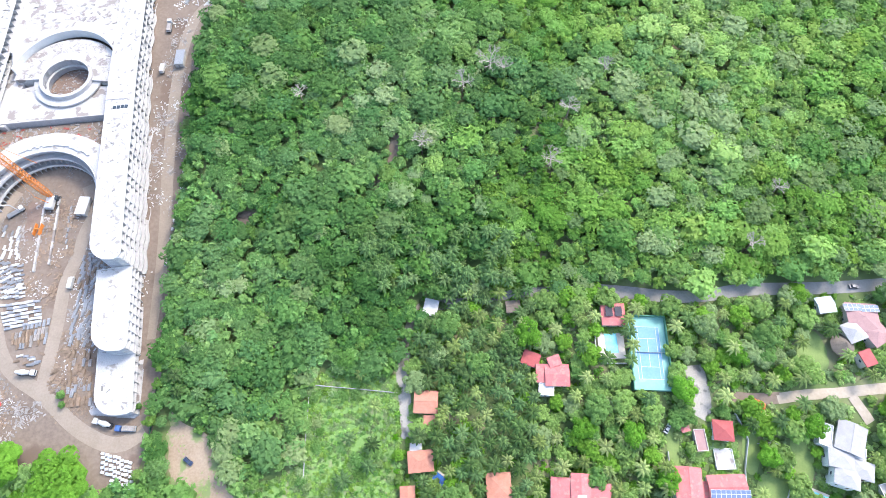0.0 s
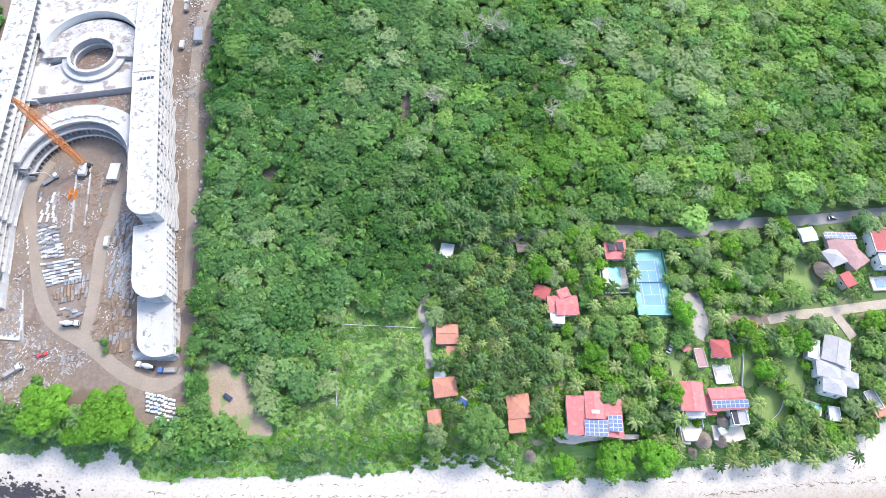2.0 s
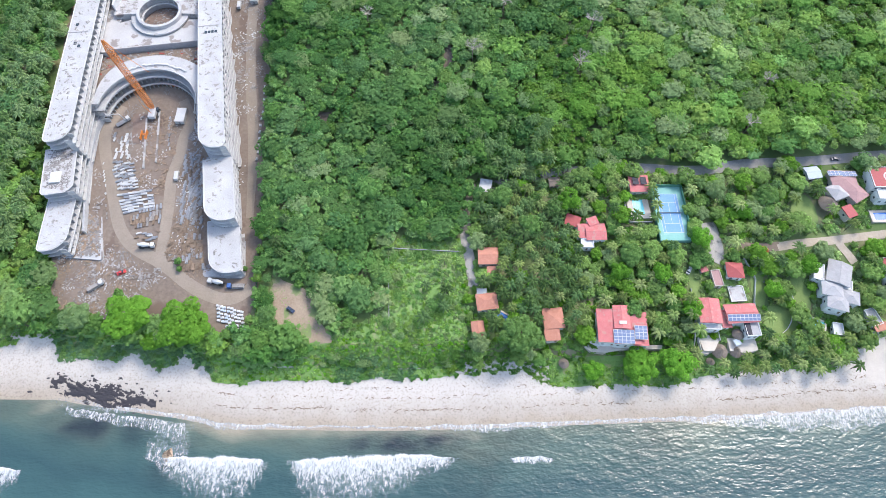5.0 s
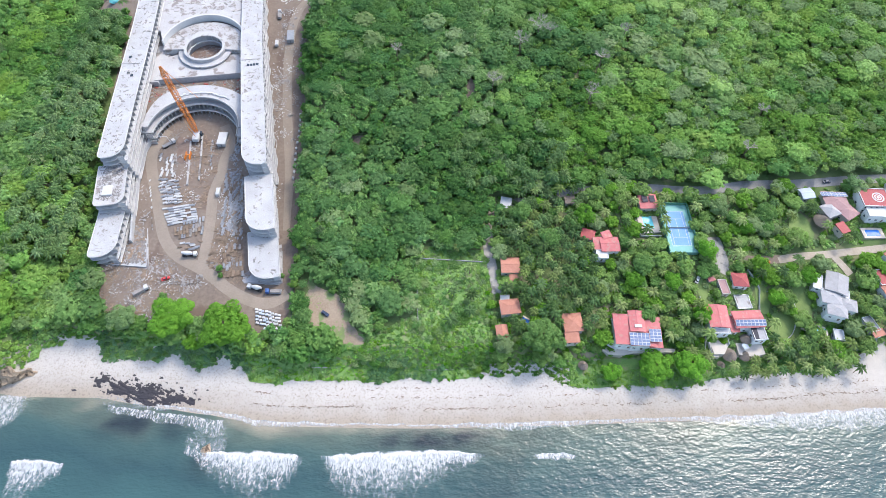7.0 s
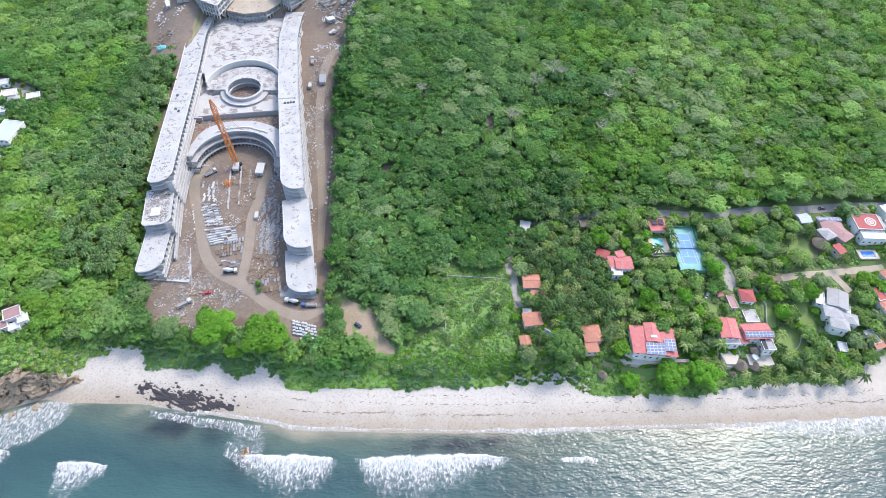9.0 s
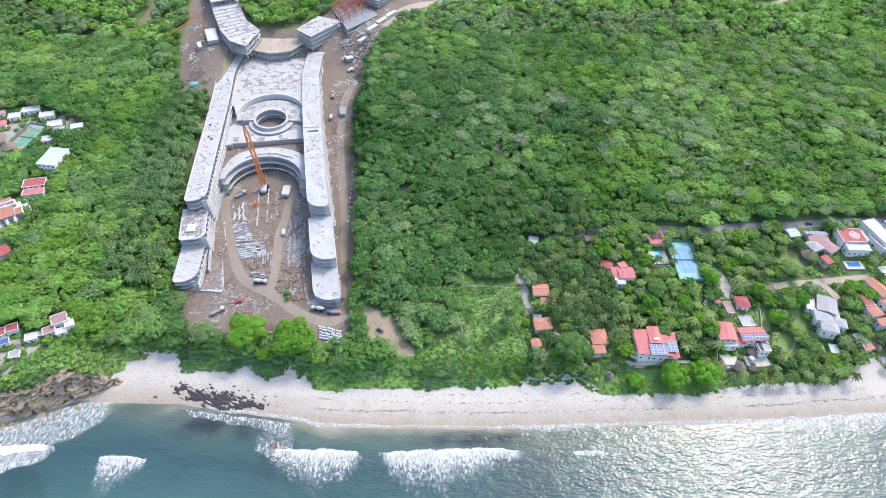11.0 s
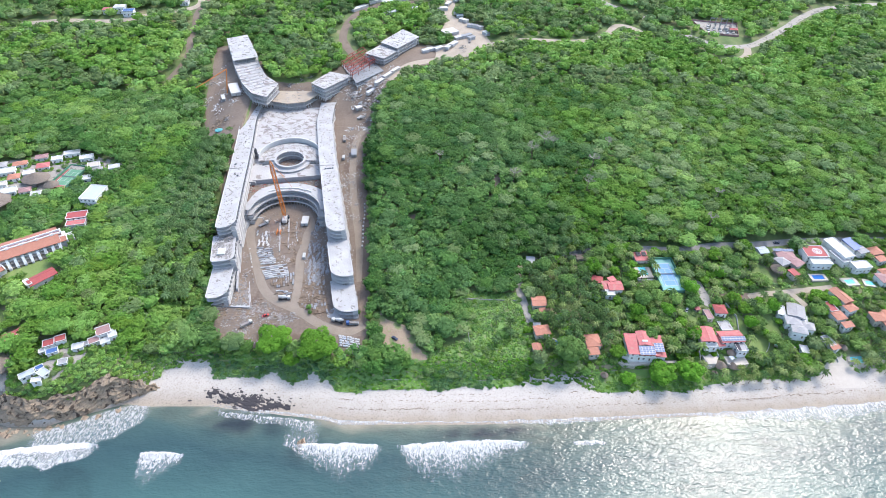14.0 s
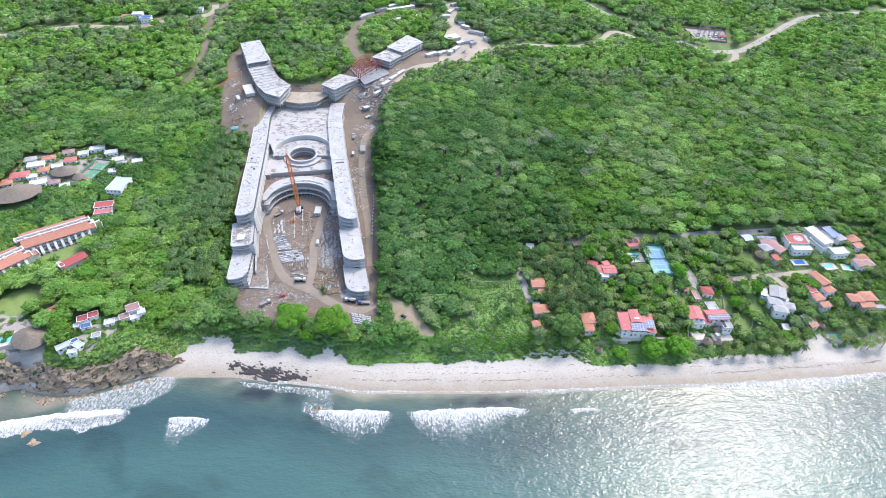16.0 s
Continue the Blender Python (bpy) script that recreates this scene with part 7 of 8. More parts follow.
rock_ledge(-206, 54, 13, 2)
count = 0
while count < 70:
    x, u = rr.gauss(-204, 12), rr.gauss(9, 3)
    if noise.noise((x * 0.16 + u * 0.12, u * 0.8 - x * 0.24, 7)) > 0.02:
        count += 1
        rock(rr.choice(black), x, float(shore(x)) + u, rr.choice([0.25, 0.35, 0.5, 0.7]), "low wet black rock on the sand", "black beach rocks", -0.02, rr.uniform(1.2, 2.2))
for _ in range(40):
    x = rr.uniform(-380, -275)
    y = float(np.interp(x, [-400, -362, -345, -323, -305, -285, -262], [-42, -36, -43, -44, -38, -31, -24])) - abs(rr.gauss(0, 2.5))
    rock(rr.choice(brown), x, y, rr.uniform(0.6, 2.2), "brown boulder at the foot of the cliff", "cliff boulders")
rock(brown[1], -170.5, -58.5, 5.2, "submerged brown rock awash offshore", "reef rocks", -1.9, 1.4)
rock(brown[0], -344, -70, 3.0, "brown rock awash offshore", "reef rocks", -0.6, 1.4)
rock(brown[2], -336, -77, 3.2, "brown rock awash offshore", "reef rocks", -0.6, 1.2)


def foam_sheet(name, label, front, lengths, dense, lace, ridge=0.7, step=1.5, rows=18, on_sand=False, side=-1):
    """Froth that trails from a front line out to sea; dense at the front, torn at the back."""
    c = curved(front, step)
    s = np.linspace(0, 1, len(c))
    reach = np.interp(s, np.linspace(0, 1, len(lengths)), lengths)
    co, froth = [], []
    for k in range(rows):
        t = k / (rows - 1)
        for i, (x, y) in enumerate(c):
            wob = (2.2 if on_sand else 1.2) * noise.noise((x * 0.11, y * 0.11, 3)) + 0.9 * noise.noise((x * 0.4, 2, y * 0.4))
            yy = y + side * reach[i] * t * (1 + 0.25 * noise.noise((x * 0.12, 8, 1))) + wob * (0.6 if on_sand else 0.8)
            z = 0.10 + ridge * math.exp(-((t - 0.06) / 0.07) ** 2) * min(1, reach[i] / 8)
            if on_sand:
                z = max(0.05, float(ground(x, yy))) + 0.06
            co.append((x, yy, z))
            ends = min(1.0, 8 * s[i], 8 * (1 - s[i]))
            rim = min(1.0, t * 14 + 0.2, (1 - t) * 6)
            froth.append((dense + (lace - dense) * t ** 0.55) * ends * rim)
    k = np.arange(rows * len(c)).reshape(rows, len(c))
    quads = np.stack([k[:-1, :-1], k[1:, :-1], k[1:, 1:], k[:-1, 1:]], -1).reshape(-1, 4)
    me = bpy.data.meshes.new(name)
    me.from_pydata(co, [], quads.tolist())
    me.attributes.new("froth", "FLOAT", "POINT").data.foreach_set("value", np.array(froth, np.float32))
    me.materials.append(FOAM)
    me.shade_smooth()
    return tagged(new(name, me), label, "foam", "sea foam", "stuff")


foam_sheet("breaking_wave", "white breaking wave trailing lacy foam", [(-176, -59), (-150, -58.5), (-128, -60.5), (-119, -63)], [6, 20, 30, 26, 6], 0.80, 0.20)
foam_sheet("breaking_wave", "white breaking wave trailing lacy foam", [(-119, -62.5), (-100, -60.5), (-75, -60), (-50, -60.5), (-28, -63.5)], [6, 28, 34, 28, 12, 4], 0.80, 0.18)
foam_sheet("breaking_wave", "small white breaking wave", [(-264, -61), (-250, -60.5), (-234, -64)], [20, 28, 16, 5], 0.76, 0.22)
foam_sheet("breaking_wave", "small white wave crest", [(-10, -63.5), (2, -63), (14, -64)], [2, 4, 2], 0.7, 0.4, 0.4)
foam_sheet("breaking_wave", "white surf off the headland", [(-390, -66), (-345, -58), (-322, -55), (-300, -53), (-280, -57)], [16, 15, 13, 18, 5], 0.84, 0.46)
foam_sheet("surf", "milky backwash against the cliff foot", [(-335, -46), (-318, -43), (-305, -38), (-290, -31), (-272, -27), (-258, -28)], [16, 22, 28, 30, 22, 8], 0.50, 0.42, 0.0)
swash = [(x, float(shore(x)) + 2.0) for x in range(-272, 330, 12)]
foam_sheet("swash", "thin white swash along the sand", swash, [3, 8, 2, 4, 1.2, 1.2, 5, 2.5, 2, 8, 13, 9, 3, 2, 5], 0.60, 0.36, 0.0, 1.8, 12, True)
foam_sheet("surf", "torn foam round a sunken rock", [(-183, -50), (-172, -47), (-158, -50)], [9, 21, 8], 0.27, 0.44, 0.0)
foam_sheet("surf", "torn foam off the black rocks", [(-230, -34), (-205, -38), (-185, -41), (-155, -45)], [4, 5, 7, 14], 0.48, 0.38, 0.0)
# tide wrack lines on the dry sand
wr = random.Random(5)
wrack = bmesh.new()
for x0 in np.arange(-150, 225, 0.55):
    for v0, chance in ((9.5, 0.8), (15, 0.35), (19.5, 0.2)):
        if wr.random() < chance * (0.4 + noise.noise((x0 * 0.05, v0, 0))):
            x = x0 + wr.uniform(-1, 1)
            y = float(shore(x)) + v0 + 1.2 * noise.noise((x * 0.06, v0, 3)) + 0.8 * noise.noise((x * 0.3, v0, 1)) + wr.gauss(0, 0.25)
            a = wr.uniform(0.3, 1.1)
            box(wrack, -a, -0.14, 0, a, 0.14, 0.08, pose(x, y, float(ground(x, y)) + 0.03, 0, 0, wr.gauss(0, 25)))
solid("tide_wrack", wrack, TIMBER, "broken lines of dark seaweed and driftwood", "seaweed", "", "stuff")

# ---- building site: plant, vehicles, stores ----
wheel_bm = bmesh.new()
bmesh.ops.create_cone(wheel_bm, cap_ends=True, segments=12, radius1=0.5, radius2=0.5, depth=0.3)
wheel_bm.transform(Matrix.Rotation(math.pi / 2, 4, "X"))
wheel_mesh = mesh_of("wheel", wheel_bm, RUBBER)


def vehicle(label, x, y, rz, kind, paint, group="vehicles", up=0.32):
    """A car, van, lorry or concrete mixer on its wheels; it faces its own +x."""
    root = thing({"car": "car", "van": "van"}.get(kind, "truck"), (x, y, float(ground(x, y)) + up), rz, label, {"car": "car", "van": "van"}.get(kind, "truck"), group)
    if kind == "car":
        part("body", prism(bmesh.new(), [(-2.2, -0.9), (2.2, -0.85), (2.3, 0), (2.2, 0.85), (-2.2, 0.9)], 0.35, 1.0), paint, root)
        part("cabin", prism(bmesh.new(), [(-1.6, -0.8), (1.0, -0.8), (1.0, 0.8), (-1.6, 0.8)], 1.0, 1.6, [(-1.2, -0.66), (0.4, -0.66), (0.4, 0.66), (-1.2, 0.66)]), GLASS, root, "dark glass")
        part("roof", cuboid(-1.1, -0.62, 1.602, 0.35, 0.62, 1.66), paint, root)
        spots, k = ((-1.35, 0.85), (1.35, 0.85)), 0.7
    elif kind == "van":
        part("body", cuboid(-3, -1.05, 0.4, 2.2, 1.05, 2.6, None, 0.15), paint, root)
        part("bonnet", prism(bmesh.new(), [(2.2, -1.0), (3.1, -0.95), (3.1, 0.95), (2.2, 1.0)], 0.4, 1.4), paint, root)
        part("windscreen", cuboid(2.19, -0.9, 1.45, 2.24, 0.9, 2.35), GLASS, root)
        spots, k = ((-2, 1.0), (2, 1.0)), 0.8
    else:
        part("chassis", cuboid(-4.2, -1.0, 0.6, 4.2, 1.0, 0.95), RUBBER, root)
        part("cab", cuboid(2.2, -1.2, 0.95, 4.2, 1.2, 2.9, None, 0.15), paint, root)
        part("windscreen", cuboid(4.18, -1.0, 1.8, 4.24, 1.0, 2.6), GLASS, root)
        if kind == "mixer":
            bm = bmesh.new()
            tube(bm, (1.6, 0, 2.3), (-1.2, 0, 2.6), 0.8, 1.35, 12)
            tube(bm, (-1.2, 0, 2.6), (-4.0, 0, 3.2), 1.35, 0.6, 12)
            part("drum", bm, WHITE, root)
        elif kind == "pump":
            part("deck", cuboid(-4.2, -1.2, 0.95, 2.0, 1.2, 1.5), STEEL, root)
            bm = bmesh.new()
            for a, b in (((1.5, 0, 1.6), (0.5, 0.6, 7)), ((0.5, 0.6, 7), (-5.5, 2.5, 9.5)), ((-5.5, 2.5, 9.5), (-9, 5, 4))):
                tube(bm, a, b, 0.28, 0.2)
            part("boom", bm, WHITE, root, "folding white pump boom")
        else:
            part("bed", cuboid(-4.2, -1.25, 0.95, 2.0, 1.25, 1.25), STEEL, root)
            part("load", cuboid(-3.8, -1.0, 1.25, 1.5, 1.0, 2.2), RUBBLE, root)
        spots, k = ((-3.2, 1.05), (-2.0, 1.05), (3.0, 1.05)), 1.0
    for a, b in spots:
        for s in (-1, 1):
            share("wheel", wheel_mesh, Matrix.Translation((a, s * b, 0.45 * k)) @ Matrix.Diagonal((0.9 * k, 1, 0.9 * k, 1)), root)
    return root


vehicle("white concrete mixer lorry on the site road", -192, 43.5, 0, "mixer", WHITE)
vehicle("pale concrete mixer lorry by the hotel end", -153.5, 22.5, 165, "mixer", WHITE)
vehicle("blue lorry with a loaded flat bed", -143.5, 20.5, 180, "lorry", BLUE_PAINT)
vehicle("white flat-bed lorry among debris", -214.5, 22, 35, "lorry", WHITE)
vehicle("red pickup on the site track", -203, 29.5, 25, "car", CAR_RED)
vehicle("white site van beside stacked steel", -183.3, 86, 92, "van", WHITE)
vehicle("white concrete pump lorry with folded boom", -219, 122, 40, "pump", WHITE)
vehicle("dark blue pickup parked on the sandy clearing", -115, 7.8, -35, "car", CAR_BLUE, "", 0.28)
vehicle("white car parked on the grass drive", 88.3, 23, 55, "car", WHITE, "", 0.28)
vehicle("dark car on the asphalt road", 182, 87, 3, "car", CAR_BLUE, "", 0.3)
vehicle("white lorry on the haul road", -163, 236, 95, "lorry", WHITE)
vehicle("white van by the hotel road", -162, 208, 92, "van", WHITE)


def crane():
    """A crawler crane with a tall orange lattice boom."""
    x, y = -203.2, 128.5
    root = thing("crawler_crane", (x, y, float(ground(x, y)) + 0.3), 0, "crawler crane with a tall orange lattice boom", "crane")
    for s in (-1, 1):
        part("track", cuboid(s * 2.6 - 0.5, -3.6, 0, s * 2.6 + 0.5, 3.6, 1.1, None, 0.25), RUBBER, root)
    part("house", cuboid(-1.9, -4.6, 1.2, 1.9, 2.2, 3.6, None, 0.15), SLAB_EDGE, root)
    part("cab", cuboid(1.9, 0.4, 1.3, 3.2, 2.4, 3.6, None, 0.1), GLASS, root)
    foot, tip = Vector((0, 2.0, 2.0)), Vector((-3.8, 1.5, 55))
    turn = (tip - foot).to_track_quat("Z", "Y").to_matrix()
    L, n = (tip - foot).length, 26
    bm = bmesh.new()

    def chord(i, k):
        f = i / n
        w = 1.25 * min(1.0, f * 6 + 0.35, (1 - f) * 6 + 0.3)
        return foot + turn @ Vector((w * (1, 1, -1, -1)[k], w * (1, -1, -1, 1)[k], L * f))
    for i in range(n):
        for k in range(4):
            tube(bm, chord(i, k), chord(i + 1, k), 0.24, n=4)
            tube(bm, chord(i, k), chord(i + 1, (k + 1) % 4), 0.12, n=4)
            tube(bm, chord(i, k), chord(i, (k + 1) % 4), 0.12, n=4)
    part("boom", bm, CRANE, root, "orange lattice boom")
    bm = bmesh.new()
    tube(bm, (0, -2, 3.5), (-1.2, -3.5, 12), 0.2, n=5)
    tube(bm, (-1.2, -3.5, 12), tip, 0.07, n=4)
    tube(bm, tip, (8.5, 4, 30), 0.16, n=4)
    part("mast", bm, CRANE, root)
    part("hook_line", tube(bmesh.new(), tip + Vector((-0.6, 0, 0)), (-5.0, 3.2, 24), 0.05, n=4), STEEL, root)
    return root


crane()
yellow = thing("tower_crane", (-281, 300, float(ground(-281, 300))), 0, "slim orange tower crane behind the hotel wing", "crane")
part("mast", tube(bmesh.new(), (0, 0, 0), (2, 8, 22), 0.6, 0.5, 4), CRANE, yellow)
part("jib", tube(bmesh.new(), (2, 8, 22), (-24, -12, 12), 0.5, 0.3, 4), CRANE, yellow)
orange = thing("hoist", (-206, 113, float(ground(-206, 113)) + 0.3), 0, "orange steel hoist frame over an excavation", "hoist")
part("frame", box(box(cuboid(-1.5, -3, 0, -1.2, 3, 2.4), 1.2, -3, 0, 1.5, 3, 2.4), -1.5, -0.3, 2.1, 1.5, 0.3, 2.4), CRANE, orange)

stack_meshes = []
for s in range(6):
    r = random.Random(s)
    comb = [(0.9, 0.0)]
    for k in range(5):
        y, h = 0.9 - 0.36 * k, r.uniform(0.6, 0.95)
        comb += [(y, h), (y - 0.28, h)] + ([(y - 0.28, 0.2), (y - 0.36, 0.2)] if k < 4 else [])
    comb.append((-0.9 + 0.08, 0.0))
    bm = prism(bmesh.new(), comb, -2.4, 2.4)
    bm.transform(Matrix(((0, 0, 1, 0), (1, 0, 0, 0), (0, 1, 0, 0), (0, 0, 0, 1))))
    stack_meshes.append(mesh_of("load", bm, (WHITE, STEEL, RUBBLE, WHITE, STEEL, TIMBER)[s]))
bearer_mesh = mesh_of("bearer", cuboid(-2.2, -0.08, -0.16, 2.2, 0.08, 0.0), TIMBER)
st = random.Random(44)


def store(x, y, rz, s=None, scale=1.0):
    k = st.randrange(6) if s is None else s
    root = tagged(new("material_stack"), ("stack of white formwork panels", "bundle of grey steel scaffold parts", "pile of pale concrete pieces", "stack of white boards", "bundle of galvanised props", "stack of timber planks")[k] + " on the site earth", "stack", "stored building materials")
    root.matrix_basis = Matrix.Translation((x, y, float(ground(x, y)) + 0.46)) @ Matrix.Rotation(radians(rz), 4, "Z") @ Matrix.Diagonal((scale, scale, scale, 1))
    share("load", stack_meshes[k], Matrix.Identity(4), root)
    share("bearer", bearer_mesh, Matrix.Translation((0, -0.6, 0)), root)
    share("bearer", bearer_mesh, Matrix.Translation((0, 0.6, 0)), root)


def row_of(n, p, q, rz, kinds, lo, hi, skip=0.1, jit=0.35):
    """A line of n stacks from p to q, each turned by about rz."""
    for i in range(n):
        f = (i + 0.5) / n
        if st.random() > skip:
            store(p[0] + (q[0] - p[0]) * f + st.uniform(-jit, jit), p[1] + (q[1] - p[1]) * f + st.uniform(-jit, jit), rz + st.uniform(-5, 5), st.choice(kinds), st.uniform(lo, hi))


# white panels in close rows, grey and brown bundles before them
for k in range(7):
    row_of(6, (-213.6 + 0.95 * k, 74.2 - 1.8 * k), (-195.4 + 0.55 * k, 77.2 - 1.6 * k), 9, (0, 3, 0, 3, 0, 4), 0.64, 0.74, 0.05, 0.2)
for k in range(3):
    row_of(10, (-204.5 + 0.9 * k, 60.0 - 2.6 * k), (-187.6 + 0.2 * k, 63.4 - 2.6 * k), 96, (5, 2, 5, 1), 0.56, 0.68, 0.08, 0.2)
row_of(7, (-200, 64.4), (-188, 67.2), 98, (1, 4), 0.6, 0.7, 0.0, 0.2)
row_of(6, (-201, 51.2), (-187.5, 49.4), 12, (4, 3, 5, 1), 0.5, 0.7, 0.1, 0.9)
row_of(5, (-200, 48.6), (-189, 47.2), 8, (5, 5, 4), 0.5, 0.7, 0.1, 0.6)
# bundles lying in fans between the white rows and the trench
for k in range(6):
    row_of(8, (-219.5 + 1.9 * k, 97 - 0.4 * k), (-212.2 + 1.7 * k, 77.5), 30 - 3 * k, (1, 4, 3, 4, 0), 0.52, 0.68, 0.08, 0.6)
for k in range(3):
    row_of(7, (-222.3 + 3.1 * k, 114.5), (-218.6 + 3.3 * k, 97.5), 84, (0, 3, 0, 4), 0.5, 0.74, 0.2, 0.5)
row_of(7, (-225.6, 96), (-221.8, 83), 80, (0, 3), 0.3, 0.42, 0.2, 0.4)
row_of(9, (-221.6, 82), (-216.6, 60), 102, (2, 5, 3), 0.30, 0.38, 0.05, 0.15)
# grey scaffold stores beside the east wing, then brown timber towards the sea
for k in range(4):
    row_of(16, (-180.8 + 3.2 * k, 100), (-176.2 + 3.2 * k, 56), (82, 94, 70, 86)[k], (1, 4, 1, 4, 1, 2, 5), 0.60, 0.84, 0.05, 0.8)
for k in range(4):
    row_of(8, (-176.5 + 3.2 * k, 53.5), (-169.5 + 2.8 * k, 30), 96, (5, 5, 2, 5, 1), 0.60, 0.84, 0.08, 0.8)
row_of(9, (-193.6, 128), (-191.4, 104), 90, (0, 4, 2, 3, 1), 0.4, 0.55, 0.15, 0.9)
row_of(7, (-179, 132), (-177.5, 106), 90, (1, 4, 2), 0.4, 0.55, 0.2, 0.9)
for _ in range(22):
    store(st.uniform(-160, -130), st.uniform(255, 318), 60 + st.uniform(-15, 15), None, st.uniform(0.8, 1.5))

bag_mesh = mesh_of("sack_pallet", cuboid(-0.8, -0.6, 0, 0.8, 0.6, 0.9, None, 0.15), WHITE)
bag_blue = mesh_of("sack_pallet", cuboid(-0.8, -0.6, 0, 0.8, 0.6, 0.9, None, 0.15), PALE_BLUE)
for i in range(8):
    for j in range(7):
        x, y = -151.5 + 1.75 * i + st.uniform(-0.3, 0.3) + 0.4 * j, 10.5 - 1.9 * j + st.uniform(-0.3, 0.3) - 0.5 * i
        if not (i < 2 and j > 4):
            ob = new("sack_pallet", bag_blue if i < 4 and st.random() < 0.6 else bag_mesh)
            ob.matrix_basis = pose(x, y, float(ground(x, y)) + 0.32, 0, 0, st.uniform(-15, 15))
            tagged(ob, "wrapped pallet of pale sacks on bare earth", "pallet", "sack pallets")

# cabins, walls and debris
def cabin(x, y, w, d, rz, label="white metal site cabin", roof=WHITE, h=2.7, group="site cabins"):
    root = thing("site_cabin", (x, y, float(ground(x, y)) + 0.3), rz, label, "cabin", group)
    part("wall", cuboid(-w / 2, -d / 2, 0, w / 2, d / 2, h, None, 0.05), SLAB_EDGE, root)
    part("roof", cuboid(-w / 2 - 0.15, -d / 2 - 0.15, h + 0.004, w / 2 + 0.15, d / 2 + 0.15, h + 0.18), roof, root)
    part("door", cuboid(-0.45, -d / 2 - 0.06, 0.05, 0.45, -d / 2 + 0.02, 2.05), STEEL, root)
    return root


cabin(-187, 126, 5.0, 9.5, -2, "white container office on the site earth")
cabin(-153, 214, 4.5, 10, 4, "grey roofed site hut beside the road", STEEL)
cabin(-273, 300, 9, 22, 20, "long white roofed site office", WHITE, 3.2)
cabin(-283, 292, 3, 9, 20)
cabin(-152, 283, 6, 5, 30)
for x, y, w, rz in ((-160, 489, 25, 48), (-142, 506, 19, 35), (-116, 508, 39, 29), (-134, 466, 19, 43), (-117, 475, 19, 28), (-98, 481, 20, 33), (-70, 485, 33, 7), (-123, 519, 24, 36), (-95, 531, 21, 22)):
    cabin(x, y, w, 6, rz, "long white roofed workers' cabin", WHITE, 3.0, "workers' camp")
cabin(-55, 421, 17, 13, 30, "broad white flat-roofed canteen of the camp", WHITE, 3.4, "workers' camp")
for x, y, w, rz in ((-79, 382, 9, 30), (-69, 385, 11, 40), (-58, 388, 11, 60), (-52, 394, 12, 55), (-46, 408, 10, 35), (-36, 413, 13, 30), (-27, 441, 12, -15), (-19, 437, 9, -30), (-13, 421, 9, -60), (-36, 455, 11, -40), (-43, 475, 9, 70), (-40, 466, 8, 10), (-31, 408, 8, 35), (-84, 378, 7, 20), (-52, 500, 10, 60), (-40, 512, 12, 50), (-46, 524, 10, 40)):
    cabin(x, y, w, 5, rz, "pale roofed store hut on the camp yard", st.choice([WHITE, WHITE, STEEL, PALE_BLUE]), 3.0, "workers' camp")
for x, y, rz in ((-124, 322, 55), (-132, 310, 55), (-116, 334, 55), (-140, 300, 55)):
    cabin(x, y, 13, 3.5, rz, "white trailer beside the steel frame", WHITE, 3.0, "site trailers")

for k, line in enumerate(([(-206.8, 125), (-202.4, 91)], [(-200.6, 131), (-196.4, 95)])):
    bm = bmesh.new()
    (xa, ya), (xb, yb) = line
    for i in range(8):
        f, g = i / 8, (i + 0.94) / 8
        p, q = Vector((xa + (xb - xa) * f, ya + (yb - ya) * f, 0)), Vector((xa + (xb - xa) * g, ya + (yb - ya) * g, 0))
        z = float(ground(p.x, p.y))
        d = q - p
        box(bm, 0, -0.45, z, d.length, 0.45, z + 1.3, Matrix.Translation((p.x, p.y, 0)) @ Matrix.Rotation(math.atan2(d.y, d.x), 4, "Z"))
    solid("foundation_wall", bm, CONCRETE, "long low concrete foundation wall", "wall", "foundation walls")
yard = curved([(-226, 52), (-229, 70), (-231, 92), (-232.5, 112), (-230, 124)], 2.0)
bm = bmesh.new()
for p, q in zip(yard[:-1], yard[1:]):
    d = Vector((*(q - p), 0))
    z = float(ground(*p))
    box(bm, 0, -0.5, z - 0.5, d.length + 0.05, 0.5, z + 4.2, Matrix.Translation((*p, 0)) @ Matrix.Rotation(math.atan2(d.y, d.x), 4, "Z"))
solid("retaining_wall", bm, SLAB_EDGE, "curving pale concrete retaining wall", "wall")
db = random.Random(77)


def on_lane(x, y):
    for line, w in LANES:
        for (ax, ay), (bx, by) in zip(line[:-1], line[1:]):
            f = max(0.0, min(1.0, ((x - ax) * (bx - ax) + (y - ay) * (by - ay)) / ((bx - ax) ** 2 + (by - ay) ** 2)))
            if math.hypot(x - ax - f * (bx - ax), y - ay - f * (by - ay)) < w / 2:
                return True
    return False


def debris(n, x0, x1, y0, y1, mat, label, lo=0.4, hi=2.2):
    bm = bmesh.new()

    heaps = [(db.uniform(x0, x1), db.uniform(y0, y1), db.uniform(0.8, 3.0)) for _ in range(max(4, n // 22))]

    def spot():
        cx, cy, wide = db.choice(heaps)
        x, y = db.gauss(cx, wide), db.gauss(cy, wide * 1.4)
        while on_lane(x, y):
            cx, cy, wide = db.choice(heaps)
            x, y = db.gauss(cx, wide), db.gauss(cy, wide * 1.4)
        rise = 0.9 * math.exp(-((x - cx) ** 2 + (y - cy) ** 2) / wide ** 2) * db.random()
        return x, y, float(ground(x, y)) + 0.34 + rise
    solid("debris", scatter_boxes(bm, n, spot, lo, hi, db), mat, label, "debris", "", "stuff")


